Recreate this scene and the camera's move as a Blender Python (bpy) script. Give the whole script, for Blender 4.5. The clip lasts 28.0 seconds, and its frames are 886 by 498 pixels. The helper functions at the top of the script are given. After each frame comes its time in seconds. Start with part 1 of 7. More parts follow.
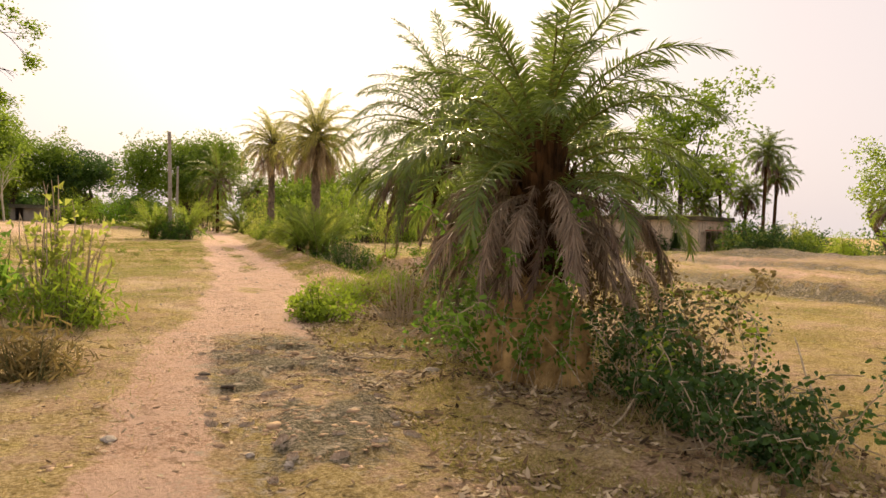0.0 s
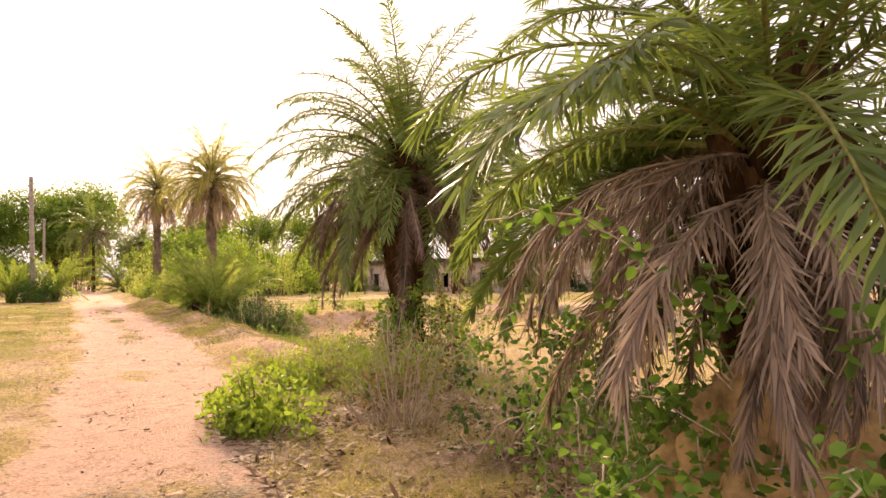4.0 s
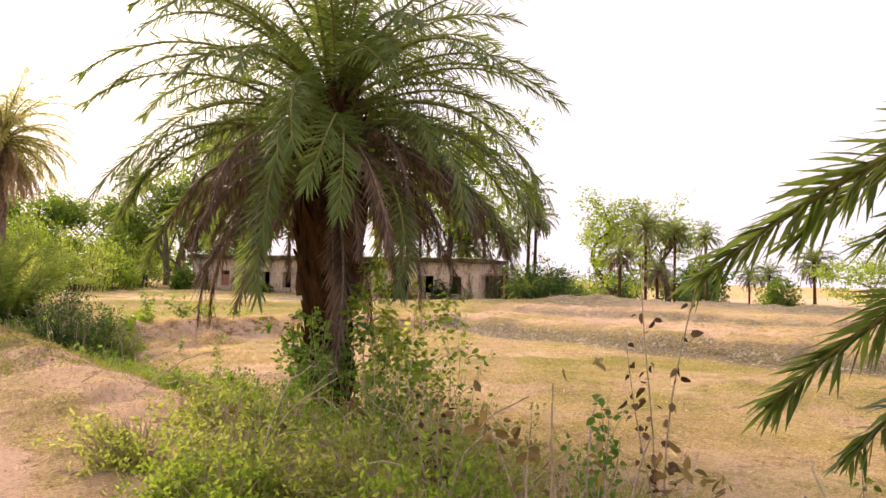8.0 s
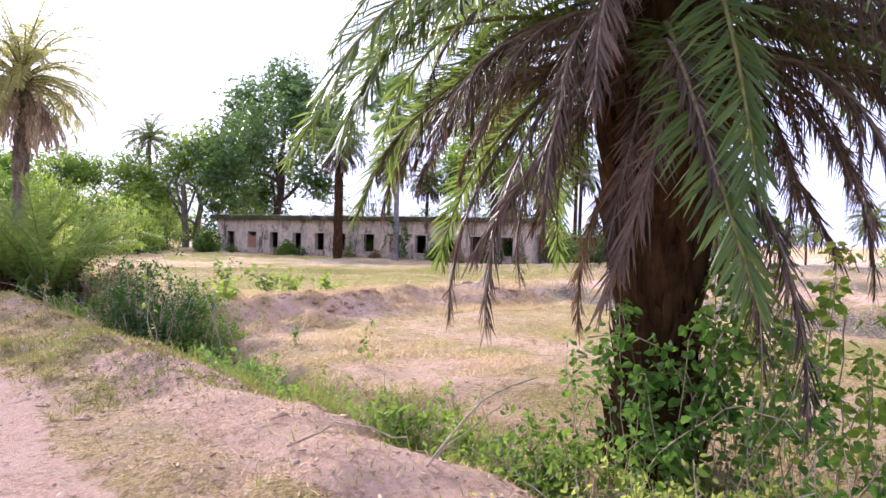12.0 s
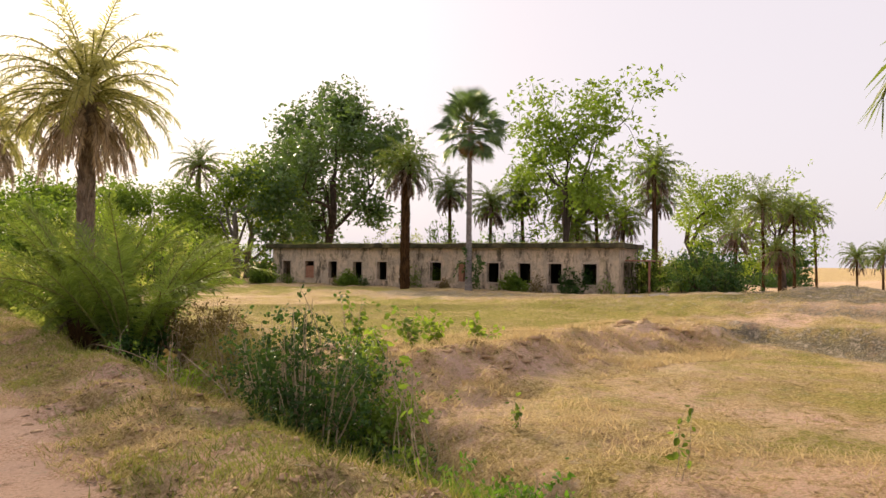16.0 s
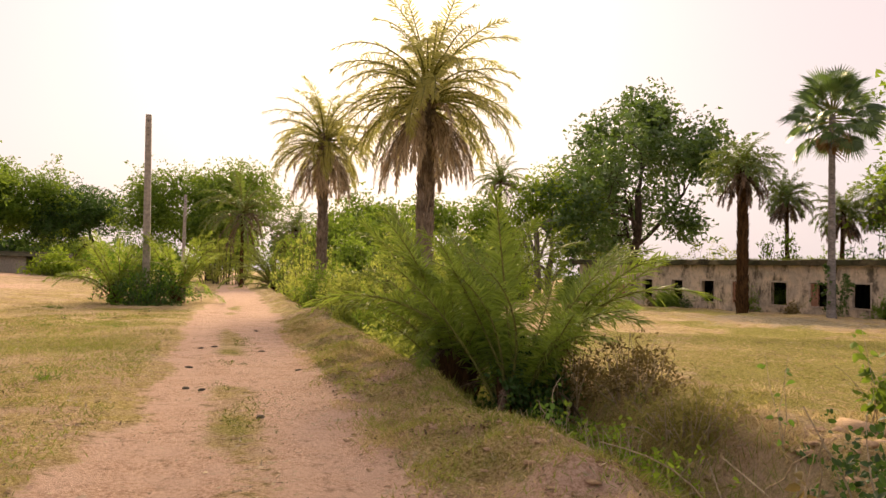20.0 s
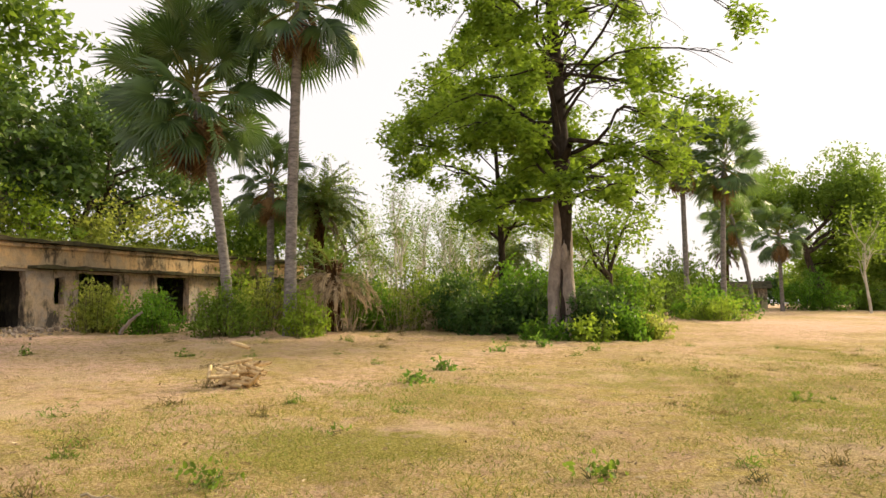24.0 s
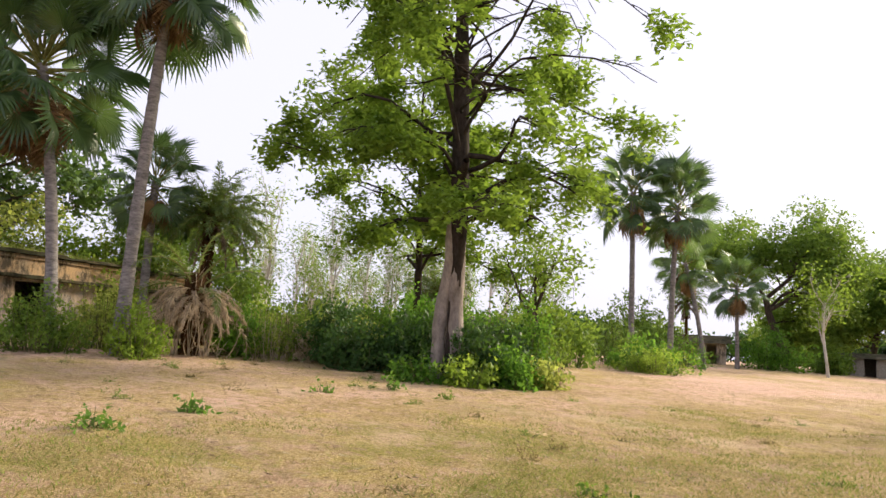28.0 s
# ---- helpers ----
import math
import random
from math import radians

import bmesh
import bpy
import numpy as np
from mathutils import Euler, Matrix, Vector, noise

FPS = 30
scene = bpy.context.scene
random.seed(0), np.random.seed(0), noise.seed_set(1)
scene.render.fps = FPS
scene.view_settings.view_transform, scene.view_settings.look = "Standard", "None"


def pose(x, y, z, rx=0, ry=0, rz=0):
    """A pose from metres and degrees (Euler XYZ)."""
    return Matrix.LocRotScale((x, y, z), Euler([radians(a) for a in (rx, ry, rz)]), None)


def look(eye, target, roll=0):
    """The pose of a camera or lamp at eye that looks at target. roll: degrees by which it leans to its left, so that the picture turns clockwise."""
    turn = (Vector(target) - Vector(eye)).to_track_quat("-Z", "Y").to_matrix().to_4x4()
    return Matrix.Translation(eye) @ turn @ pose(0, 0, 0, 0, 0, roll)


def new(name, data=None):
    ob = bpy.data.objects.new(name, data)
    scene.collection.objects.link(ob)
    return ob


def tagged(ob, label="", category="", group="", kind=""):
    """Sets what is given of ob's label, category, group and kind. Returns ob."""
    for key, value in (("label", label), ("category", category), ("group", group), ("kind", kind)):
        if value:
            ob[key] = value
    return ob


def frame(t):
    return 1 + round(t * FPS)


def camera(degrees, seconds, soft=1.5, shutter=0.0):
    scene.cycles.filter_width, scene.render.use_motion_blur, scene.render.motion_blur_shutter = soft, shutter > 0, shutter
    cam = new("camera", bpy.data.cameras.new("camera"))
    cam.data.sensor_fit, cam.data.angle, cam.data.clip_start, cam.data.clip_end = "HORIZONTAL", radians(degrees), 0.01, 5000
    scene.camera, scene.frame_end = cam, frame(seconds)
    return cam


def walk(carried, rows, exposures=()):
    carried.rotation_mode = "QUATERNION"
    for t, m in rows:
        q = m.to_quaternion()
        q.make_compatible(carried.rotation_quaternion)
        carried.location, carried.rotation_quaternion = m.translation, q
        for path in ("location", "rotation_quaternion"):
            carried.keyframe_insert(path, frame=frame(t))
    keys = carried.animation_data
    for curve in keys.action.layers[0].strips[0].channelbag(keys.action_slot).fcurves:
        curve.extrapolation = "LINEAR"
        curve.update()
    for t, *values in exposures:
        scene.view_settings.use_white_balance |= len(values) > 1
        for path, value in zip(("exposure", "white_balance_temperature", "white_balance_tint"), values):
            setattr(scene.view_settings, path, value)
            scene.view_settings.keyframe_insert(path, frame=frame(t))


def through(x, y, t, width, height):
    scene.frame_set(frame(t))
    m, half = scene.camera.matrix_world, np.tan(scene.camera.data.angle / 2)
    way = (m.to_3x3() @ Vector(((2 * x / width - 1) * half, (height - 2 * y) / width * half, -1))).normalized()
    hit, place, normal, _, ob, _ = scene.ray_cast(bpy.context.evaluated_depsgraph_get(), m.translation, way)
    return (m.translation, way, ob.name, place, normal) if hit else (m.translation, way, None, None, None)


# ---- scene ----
cam = camera(65.79, 28.0, soft=1.5)
ROWS = [
    (0.0, pose(0.000, 0.000, 1.532, 88.05, -1.62, -19.82)),
    (0.5, pose(0.138, 0.558, 1.519, 90.61, -0.22, -22.42)),
    (1.0, pose(0.202, 1.106, 1.503, 91.31, -4.02, -27.24)),
    (1.5, pose(0.248, 1.609, 1.500, 88.86, -3.97, -28.89)),
    (2.0, pose(0.258, 2.102, 1.514, 89.60, -4.61, -26.18)),
    (2.5, pose(0.245, 2.618, 1.521, 89.48, -1.47, -28.26)),
    (3.0, pose(0.278, 3.150, 1.518, 91.55, 2.41, -22.04)),
    (3.5, pose(0.291, 3.730, 1.475, 93.18, 1.49, -24.01)),
    (4.0, pose(0.299, 4.324, 1.470, 92.04, 0.69, -28.51)),
    (4.5, pose(0.329, 4.914, 1.491, 92.64, -0.34, -27.51)),
    (6.5, pose(0.695, 7.355, 1.535, 92.38, -3.00, -42.17)),
    (7.0, pose(0.840, 7.929, 1.535, 92.90, -1.99, -40.71)),
    (7.5, pose(0.958, 8.508, 1.521, 92.76, -2.62, -44.86)),
    (8.0, pose(1.069, 9.098, 1.507, 92.27, -1.56, -43.04)),
    (8.5, pose(1.127, 9.734, 1.500, 92.19, -3.85, -43.76)),
    (9.0, pose(1.145, 10.384, 1.507, 89.53, -1.45, -44.32)),
    (9.5, pose(1.199, 10.988, 1.511, 90.97, -0.08, -40.96)),
    (10.0, pose(1.167, 11.619, 1.492, 91.63, -1.70, -44.11)),
    (10.5, pose(1.202, 12.247, 1.474, 90.72, -1.00, -43.30)),
    (11.0, pose(1.252, 12.896, 1.474, 90.85, -2.28, -42.25)),
    (11.5, pose(1.271, 13.527, 1.476, 90.29, -0.95, -44.47)),
    (12.0, pose(1.326, 14.187, 1.471, 88.95, -1.38, -42.87)),
    (12.5, pose(1.306, 14.816, 1.481, 88.94, -1.43, -43.58)),
    (13.0, pose(1.358, 15.373, 1.488, 91.09, -1.31, -43.89)),
    (13.5, pose(1.440, 15.927, 1.501, 90.14, -3.67, -41.77)),
    (15.5, pose(1.574, 18.135, 1.504, 89.67, -1.35, -45.75)),
    (16.0, pose(1.596, 18.679, 1.514, 91.12, -0.63, -40.23)),
    (16.5, pose(1.556, 19.280, 1.528, 90.09, -1.46, -37.81)),
    (17.0, pose(1.540, 19.849, 1.537, 90.63, 0.45, -31.82)),
    (17.5, pose(1.516, 20.423, 1.533, 91.58, 0.41, -33.99)),
    (18.0, pose(1.520, 21.006, 1.538, 93.88, 2.62, -29.34)),
    (18.5, pose(1.567, 21.576, 1.532, 93.03, 2.05, -26.20)),
    (19.0, pose(1.565, 22.122, 1.522, 90.63, 1.09, -24.76)),
    (19.5, pose(1.588, 22.666, 1.511, 90.72, 0.23, -17.88)),
    (20.0, pose(1.553, 23.174, 1.492, 92.12, -1.42, -17.19)),
    (20.5, pose(1.540, 23.668, 1.479, 91.50, -0.66, -12.78)),
    (22.5, pose(1.180, 25.649, 1.484, 92.56, -0.05, 20.02)),
    (23.0, pose(1.104, 26.199, 1.496, 94.29, 1.83, 30.93)),
    (23.5, pose(1.051, 26.769, 1.497, 95.55, -1.36, 42.35)),
    (24.0, pose(0.991, 27.308, 1.496, 95.02, 0.93, 50.99)),
    (24.5, pose(0.979, 27.904, 1.488, 92.98, 1.04, 62.83)),
    (25.0, pose(0.971, 28.507, 1.479, 91.58, -0.39, 63.98)),
    (25.5, pose(0.988, 29.124, 1.482, 94.23, 0.78, 66.04)),
    (26.0, pose(0.953, 29.769, 1.498, 92.75, 1.30, 61.61)),
    (26.5, pose(0.867, 30.380, 1.505, 94.23, 0.62, 55.83)),
    (27.0, pose(0.830, 30.989, 1.507, 91.91, -1.16, 57.02)),
    (27.5, pose(0.787, 31.598, 1.502, 94.56, -3.45, 51.06)),
    (28.0, pose(0.760, 32.203, 1.497, 97.98, -3.05, 49.45)),
]
EXPOSURES = [(0.0, 0.5, 7200, 13), (0.3, 0.92, 7600, 28), (0.8, 1.1, 7400, 37), (1.6, 1.36, 7200, 38), (2.0, 1.37, 6600, 35), (2.6, 1.35, 5400, 31), (3.3, 1.25, 5050, 33), (3.8, 1.15, 7100, 26), (4.5, 1.16, 7300, 26), (7.5, 0.92, 6600, 20), (8.5, 1.04, 6500, 20), (9.5, 1.17, 6200, 24), (10.5, 1.11, 5600, 22), (11.5, 1.22, 5100, 25), (13.5, 0.98, 4650, 29), (15.5, 0.52, 6100, 11), (17.0, 0.74, 7000, 20), (18.2, 0.82, 6900, 23), (19.0, 0.5, 7100, 17), (20.5, 0.5, 7300, 18), (22.5, 0.5, 8000, 5), (23.5, 0.6, 7700, 5), (24.4, 1.05, 6150, 6), (25.2, 1.28, 5750, 10), (26.5, 1.36, 5250, 18), (27.3, 1.1, 5400, 20), (28.0, 0.8, 5850, 12)]
walk(cam, ROWS, EXPOSURES)

# ---- light: low hazy sun ahead of the road, white sky ----
SUN_AZ, SUN_EL = 11.0, 25.0      # degrees clockwise from +y, above the horizon
world = bpy.data.worlds.new("hazy_sky")
scene.world = world
world.use_nodes = True
wn, wl = world.node_tree.nodes, world.node_tree.links
wn.clear()
sky = wn.new("ShaderNodeTexSky")
sky.sky_type, sky.sun_disc = "NISHITA", False
sky.sun_elevation, sky.sun_rotation = radians(SUN_EL), radians(SUN_AZ)
sky.dust_density, sky.air_density, sky.altitude = 6.0, 1.0, 50.0
bg1 = wn.new("ShaderNodeBackground")
bg1.inputs["Strength"].default_value = 0.012
haze = wn.new("ShaderNodeBackground")
haze.inputs["Color"].default_value = (1.0, 0.93, 0.975, 1)
haze.inputs["Strength"].default_value = 0.56
both = wn.new("ShaderNodeAddShader")
wout = wn.new("ShaderNodeOutputWorld")
wl.new(sky.outputs[0], bg1.inputs[0])
wl.new(bg1.outputs[0], both.inputs[0])
wl.new(haze.outputs[0], both.inputs[1])
wl.new(both.outputs[0], wout.inputs[0])
sun_data = bpy.data.lights.new("sun", "SUN")
sun_data.energy, sun_data.angle, sun_data.color = 4.5, radians(14.0), (1.0, 0.82, 0.55)
sun = new("sun", sun_data)
sa, se = radians(SUN_AZ), radians(SUN_EL)
SUN_WAY = Vector((math.sin(sa) * math.cos(se), math.cos(sa) * math.cos(se), math.sin(se)))
sun.matrix_world = look(SUN_WAY * 200, (0, 0, 0))


# ---- materials ----
def nodes_of(name):
    m = bpy.data.materials.new(name)
    m.use_nodes = True
    nt = m.node_tree
    nt.nodes.clear()
    return m, nt, nt.nodes.new("ShaderNodeOutputMaterial")


def ramp(nt, src, stops):
    r = nt.nodes.new("ShaderNodeValToRGB")
    e = r.color_ramp.elements
    while len(e) < len(stops):
        e.new(0.5)
    for el, (p, c) in zip(e, stops):
        el.position, el.color = p, (*c, 1)
    nt.links.new(src, r.inputs[0])
    return r.outputs[0]


def tex_noise(nt, vec, scale, detail=5.0, rough=0.6):
    n = nt.nodes.new("ShaderNodeTexNoise")
    n.inputs["Scale"].default_value, n.inputs["Detail"].default_value, n.inputs["Roughness"].default_value = scale, detail, rough
    if vec:
        nt.links.new(vec, n.inputs["Vector"])
    return n.outputs["Fac"]


def mix_col(nt, fac, a, b, mode="MIX"):
    n = nt.nodes.new("ShaderNodeMix")
    n.data_type, n.blend_type = "RGBA", mode
    for sock, v in ((n.inputs[0], fac), (n.inputs[6], a), (n.inputs[7], b)):
        if isinstance(v, (int, float)):
            sock.default_value = v
        elif isinstance(v, tuple):
            sock.default_value = (*v, 1)
        else:
            nt.links.new(v, sock)
    return n.outputs[2]


def fac_map(nt, src, lo, hi, a=0.0, b=1.0):
    n = nt.nodes.new("ShaderNodeMapRange")
    for k, v in zip((1, 2, 3, 4), (lo, hi, a, b)):
        n.inputs[k].default_value = v
    nt.links.new(src, n.inputs[0])
    return n.outputs[0]


def bump(nt, h, strength, dist=0.02):
    n = nt.nodes.new("ShaderNodeBump")
    n.inputs["Strength"].default_value, n.inputs["Distance"].default_value = strength, dist
    nt.links.new(h, n.inputs["Height"])
    return n.outputs[0]


def principled(nt, out, col, rough=0.9, normal=None, spec=0.2):
    p = nt.nodes.new("ShaderNodeBsdfPrincipled")
    p.inputs["Roughness"].default_value = rough
    p.inputs["Specular IOR Level"].default_value = spec
    if isinstance(col, tuple):
        p.inputs["Base Color"].default_value = (*col, 1)
    else:
        nt.links.new(col, p.inputs["Base Color"])
    if normal:
        nt.links.new(normal, p.inputs["Normal"])
    if out:
        nt.links.new(p.outputs[0], out.inputs[0])
    return p


def obj_coord(nt):
    return nt.nodes.new("ShaderNodeTexCoord").outputs["Object"]


def leaf_mat(name, dark, light, through_col, through=0.35, rough=0.6, spec=0.18):
    """Leaves: colour varies from leaf to leaf, and light shines through them."""
    m, nt, out = nodes_of(name)
    geo = nt.nodes.new("ShaderNodeNewGeometry")
    oi = nt.nodes.new("ShaderNodeObjectInfo")
    isl = geo.outputs["Random Per Island"]
    big = tex_noise(nt, obj_coord(nt), 1.3, 2)
    add = nt.nodes.new("ShaderNodeMath")
    add.operation = "MULTIPLY_ADD"
    nt.links.new(isl, add.inputs[0])
    add.inputs[1].default_value = 0.55
    half = nt.nodes.new("ShaderNodeMath")
    half.operation = "MULTIPLY_ADD"
    nt.links.new(oi.outputs["Random"], half.inputs[0])
    half.inputs[1].default_value = 0.25
    nt.links.new(fac_map(nt, big, 0.35, 0.65, -0.1, 0.25), half.inputs[2])
    nt.links.new(half.outputs[0], add.inputs[2])
    col = ramp(nt, add.outputs[0], [(0.05, dark), (0.9, light)])
    p = principled(nt, None, col, rough, spec=spec)
    tr = nt.nodes.new("ShaderNodeBsdfTranslucent")
    tcol = mix_col(nt, 0.5, col, through_col)
    nt.links.new(tcol, tr.inputs[0])
    ms = nt.nodes.new("ShaderNodeMixShader")
    ms.inputs[0].default_value = through
    nt.links.new(p.outputs[0], ms.inputs[1])
    nt.links.new(tr.outputs[0], ms.inputs[2])
    nt.links.new(ms.outputs[0], out.inputs[0])
    return m


def bark_mat(name, dark, light, scale=6.0, stretch=0.25, strength=0.8):
    m, nt, out = nodes_of(name)
    mp = nt.nodes.new("ShaderNodeMapping")
    mp.inputs["Scale"].default_value = (1, 1, stretch)
    nt.links.new(obj_coord(nt), mp.inputs[0])
    a = tex_noise(nt, mp.outputs[0], scale, 8, 0.7)
    b = tex_noise(nt, mp.outputs[0], scale * 0.2, 3)
    col = mix_col(nt, fac_map(nt, b, 0.35, 0.65), ramp(nt, a, [(0.3, dark), (0.7, light)]), ramp(nt, a, [(0.3, tuple(c * 0.6 for c in dark)), (0.75, tuple(c * 0.8 for c in light))]))
    principled(nt, out, col, 0.95, bump(nt, a, strength, 0.03), 0.1)
    return m


def ground_mat():
    """Dry grass, bare reddish earth and green patches, mixed by the ground's own zones."""
    m, nt, out = nodes_of("earth_and_dry_grass")
    co = obj_coord(nt)

    def zone(key):
        a = nt.nodes.new("ShaderNodeAttribute")
        a.attribute_name = key
        return a.outputs["Fac"]
    fine = tex_noise(nt, co, 30.0, 6, 0.85)
    mid = tex_noise(nt, co, 5.0, 8, 0.78)
    wide = tex_noise(nt, co, 0.55, 7, 0.72)
    vor = nt.nodes.new("ShaderNodeTexVoronoi")
    vor.inputs["Scale"].default_value = 22.0
    nt.links.new(co, vor.inputs["Vector"])
    patch = tex_noise(nt, co, 1.6, 8, 0.78)
    straw = ramp(nt, fine, [(0.34, (0.16, 0.105, 0.038)), (0.48, (0.45, 0.325, 0.135)), (0.60, (0.74, 0.585, 0.32))])
    pinkish = ramp(nt, fine, [(0.34, (0.26, 0.15, 0.085)), (0.48, (0.50, 0.335, 0.21)), (0.60, (0.70, 0.51, 0.36))])
    mossy = ramp(nt, fine, [(0.34, (0.11, 0.095, 0.015)), (0.48, (0.40, 0.32, 0.06)), (0.58, (0.68, 0.56, 0.14))])
    straw = mix_col(nt, fac_map(nt, patch, 0.49, 0.54, 0.0, 0.85), straw, pinkish)
    straw = mix_col(nt, fac_map(nt, wide, 0.52, 0.60, 0.0, 0.45), straw, mossy)
    straw = mix_col(nt, fac_map(nt, mid, 0.45, 0.36, 0.0, 0.75), straw, (0.085, 0.062, 0.028))
    blotch = tex_noise(nt, co, 0.33, 6, 0.72)
    dapple = tex_noise(nt, co, 2.6, 5, 0.75)
    straw = mix_col(nt, fac_map(nt, blotch, 0.52, 0.60, 0.0, 0.55), straw, ramp(nt, fine, [(0.34, (0.14, 0.105, 0.03)), (0.48, (0.33, 0.245, 0.085)), (0.60, (0.56, 0.43, 0.18))]))
    straw = mix_col(nt, fac_map(nt, blotch, 0.46, 0.38, 0.0, 0.5), straw, (0.70, 0.53, 0.36))
    straw = mix_col(nt, fac_map(nt, dapple, 0.56, 0.66, 0.0, 0.5), straw, (0.19, 0.145, 0.06))
    earth = ramp(nt, fine, [(0.35, (0.34, 0.18, 0.11)), (0.47, (0.62, 0.39, 0.27)), (0.60, (0.82, 0.60, 0.46))])
    earth = mix_col(nt, fac_map(nt, patch, 0.44, 0.56, 0, 0.7), earth, (0.74, 0.52, 0.40))
    earth = mix_col(nt, fac_map(nt, mid, 0.45, 0.37, 0, 0.6), earth, (0.32, 0.19, 0.115))
    green = ramp(nt, fine, [(0.35, (0.08, 0.075, 0.016)), (0.48, (0.26, 0.235, 0.055)), (0.60, (0.48, 0.42, 0.13))])
    green = mix_col(nt, fac_map(nt, mid, 0.45, 0.36, 0.0, 0.7), green, (0.04, 0.045, 0.01))
    crust = ramp(nt, fine, [(0.38, (0.06, 0.058, 0.036)), (0.5, (0.19, 0.165, 0.105)), (0.60, (0.46, 0.385, 0.27))])
    crust = mix_col(nt, fac_map(nt, patch, 0.52, 0.58, 0.0, 0.75), crust, ramp(nt, fine, [(0.38, (0.06, 0.055, 0.045)), (0.5, (0.17, 0.15, 0.115)), (0.60, (0.38, 0.33, 0.25))]))
    crust = mix_col(nt, fac_map(nt, mid, 0.55, 0.60, 0.0, 0.85), crust, (0.60, 0.49, 0.37))

    def soft(key, spread=0.5):
        s = nt.nodes.new("ShaderNodeMath")
        s.operation = "MULTIPLY_ADD"
        nt.links.new(fac_map(nt, mid, 0.3, 0.7, -1, 1), s.inputs[0])
        s.inputs[1].default_value = spread
        nt.links.new(zone(key), s.inputs[2])
        return fac_map(nt, s.outputs[0], 0.3, 0.7)
    col = mix_col(nt, soft("bare"), straw, earth)
    col = mix_col(nt, soft("green"), col, green)
    col = mix_col(nt, soft("crust", 0.7), col, crust)
    wet = mix_col(nt, fac_map(nt, vor.outputs["Distance"], 0.0, 0.3, 0.3, 0.0), col, (0.10, 0.065, 0.035))
    hsum = nt.nodes.new("ShaderNodeMath")
    hsum.operation = "MULTIPLY_ADD"
    nt.links.new(mid, hsum.inputs[0])
    hsum.inputs[1].default_value = 1.5
    nt.links.new(fine, hsum.inputs[2])
    principled(nt, out, wet, 1.0, bump(nt, hsum.outputs[0], 1.0, 0.05), 0.05)
    return m


def plaster_mat(name, warm, grey, dark, stain=0.5):
    """Old plaster: worn patches, soot and damp runs, lichen, grain."""
    m, nt, out = nodes_of(name)
    co = obj_coord(nt)
    mp = nt.nodes.new("ShaderNodeMapping")
    mp.inputs["Scale"].default_value = (1, 1, 0.4)
    nt.links.new(co, mp.inputs[0])
    a = tex_noise(nt, co, 0.8, 8, 0.7)
    b = tex_noise(nt, mp.outputs[0], 1.1, 10, 0.78)
    d = tex_noise(nt, mp.outputs[0], 3.4, 8, 0.75)
    c = tex_noise(nt, co, 22.0, 6, 0.7)
    col = mix_col(nt, fac_map(nt, a, 0.45, 0.56), warm, grey)
    col = mix_col(nt, fac_map(nt, d, 0.5, 0.62, 0, 0.5), col, tuple(v * 0.45 for v in grey))
    col = mix_col(nt, fac_map(nt, a, 0.44, 0.36, 0, 0.6), col, (0.24, 0.215, 0.12))
    col = mix_col(nt, fac_map(nt, b, 0.51, 0.59, 0, stain), col, dark)
    col = mix_col(nt, fac_map(nt, d, 0.40, 0.33, 0, 0.6), col, tuple(min(0.8, v * 1.35) for v in warm))
    col = mix_col(nt, 0.45, col, ramp(nt, c, [(0.3, (0.35, 0.33, 0.3)), (0.7, (1, 1, 1))]), "MULTIPLY")
    principled(nt, out, col, 0.95, bump(nt, c, 0.5, 0.02), 0.1)
    return m


def plain_mat(name, dark, light, scale=12.0, rough=0.9, strength=0.4, spec=0.15):
    m, nt, out = nodes_of(name)
    a = tex_noise(nt, obj_coord(nt), scale, 6, 0.65)
    principled(nt, out, ramp(nt, a, [(0.3, dark), (0.7, light)]), rough, bump(nt, a, strength, 0.02), spec)
    return m


def island_mat(name, dark, light, rough=0.9):
    m, nt, out = nodes_of(name)
    geo = nt.nodes.new("ShaderNodeNewGeometry")
    principled(nt, out, ramp(nt, geo.outputs["Random Per Island"], [(0.0, dark), (1.0, light)]), rough, spec=0.1)
    return m


M_GROUND = ground_mat()
M_DATE = leaf_mat("date_palm_leaflets", (0.016, 0.047, 0.012), (0.13, 0.20, 0.05), (0.46, 0.58, 0.09), 0.4, 0.42, 0.36)
M_DATE_G = leaf_mat("young_date_leaflets", (0.03, 0.07, 0.014), (0.22, 0.31, 0.06), (0.58, 0.72, 0.09), 0.52, 0.5, 0.25)
# brighter copy of M_DATE: the backlit glow and flare put into base colour
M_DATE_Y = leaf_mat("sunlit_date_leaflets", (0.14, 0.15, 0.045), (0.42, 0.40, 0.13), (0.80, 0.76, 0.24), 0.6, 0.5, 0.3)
M_DEAD_P = leaf_mat("pale_dead_leaflets", (0.05, 0.035, 0.025), (0.50, 0.39, 0.29), (0.55, 0.38, 0.22), 0.28, 0.55, 0.35)
M_DEAD_S = leaf_mat("straw_palm_leaflets", (0.22, 0.16, 0.09), (0.66, 0.53, 0.36), (0.55, 0.42, 0.24), 0.3, 0.7, 0.2)
M_SILK = leaf_mat("tiered_tree_leaves", (0.02, 0.055, 0.01), (0.19, 0.29, 0.042), (0.50, 0.70, 0.06), 0.46, 0.55, 0.15)
M_DEAD = leaf_mat("dead_palm_leaflets", (0.010, 0.007, 0.005), (0.25, 0.165, 0.11), (0.32, 0.18, 0.085), 0.16, 0.5, 0.4)
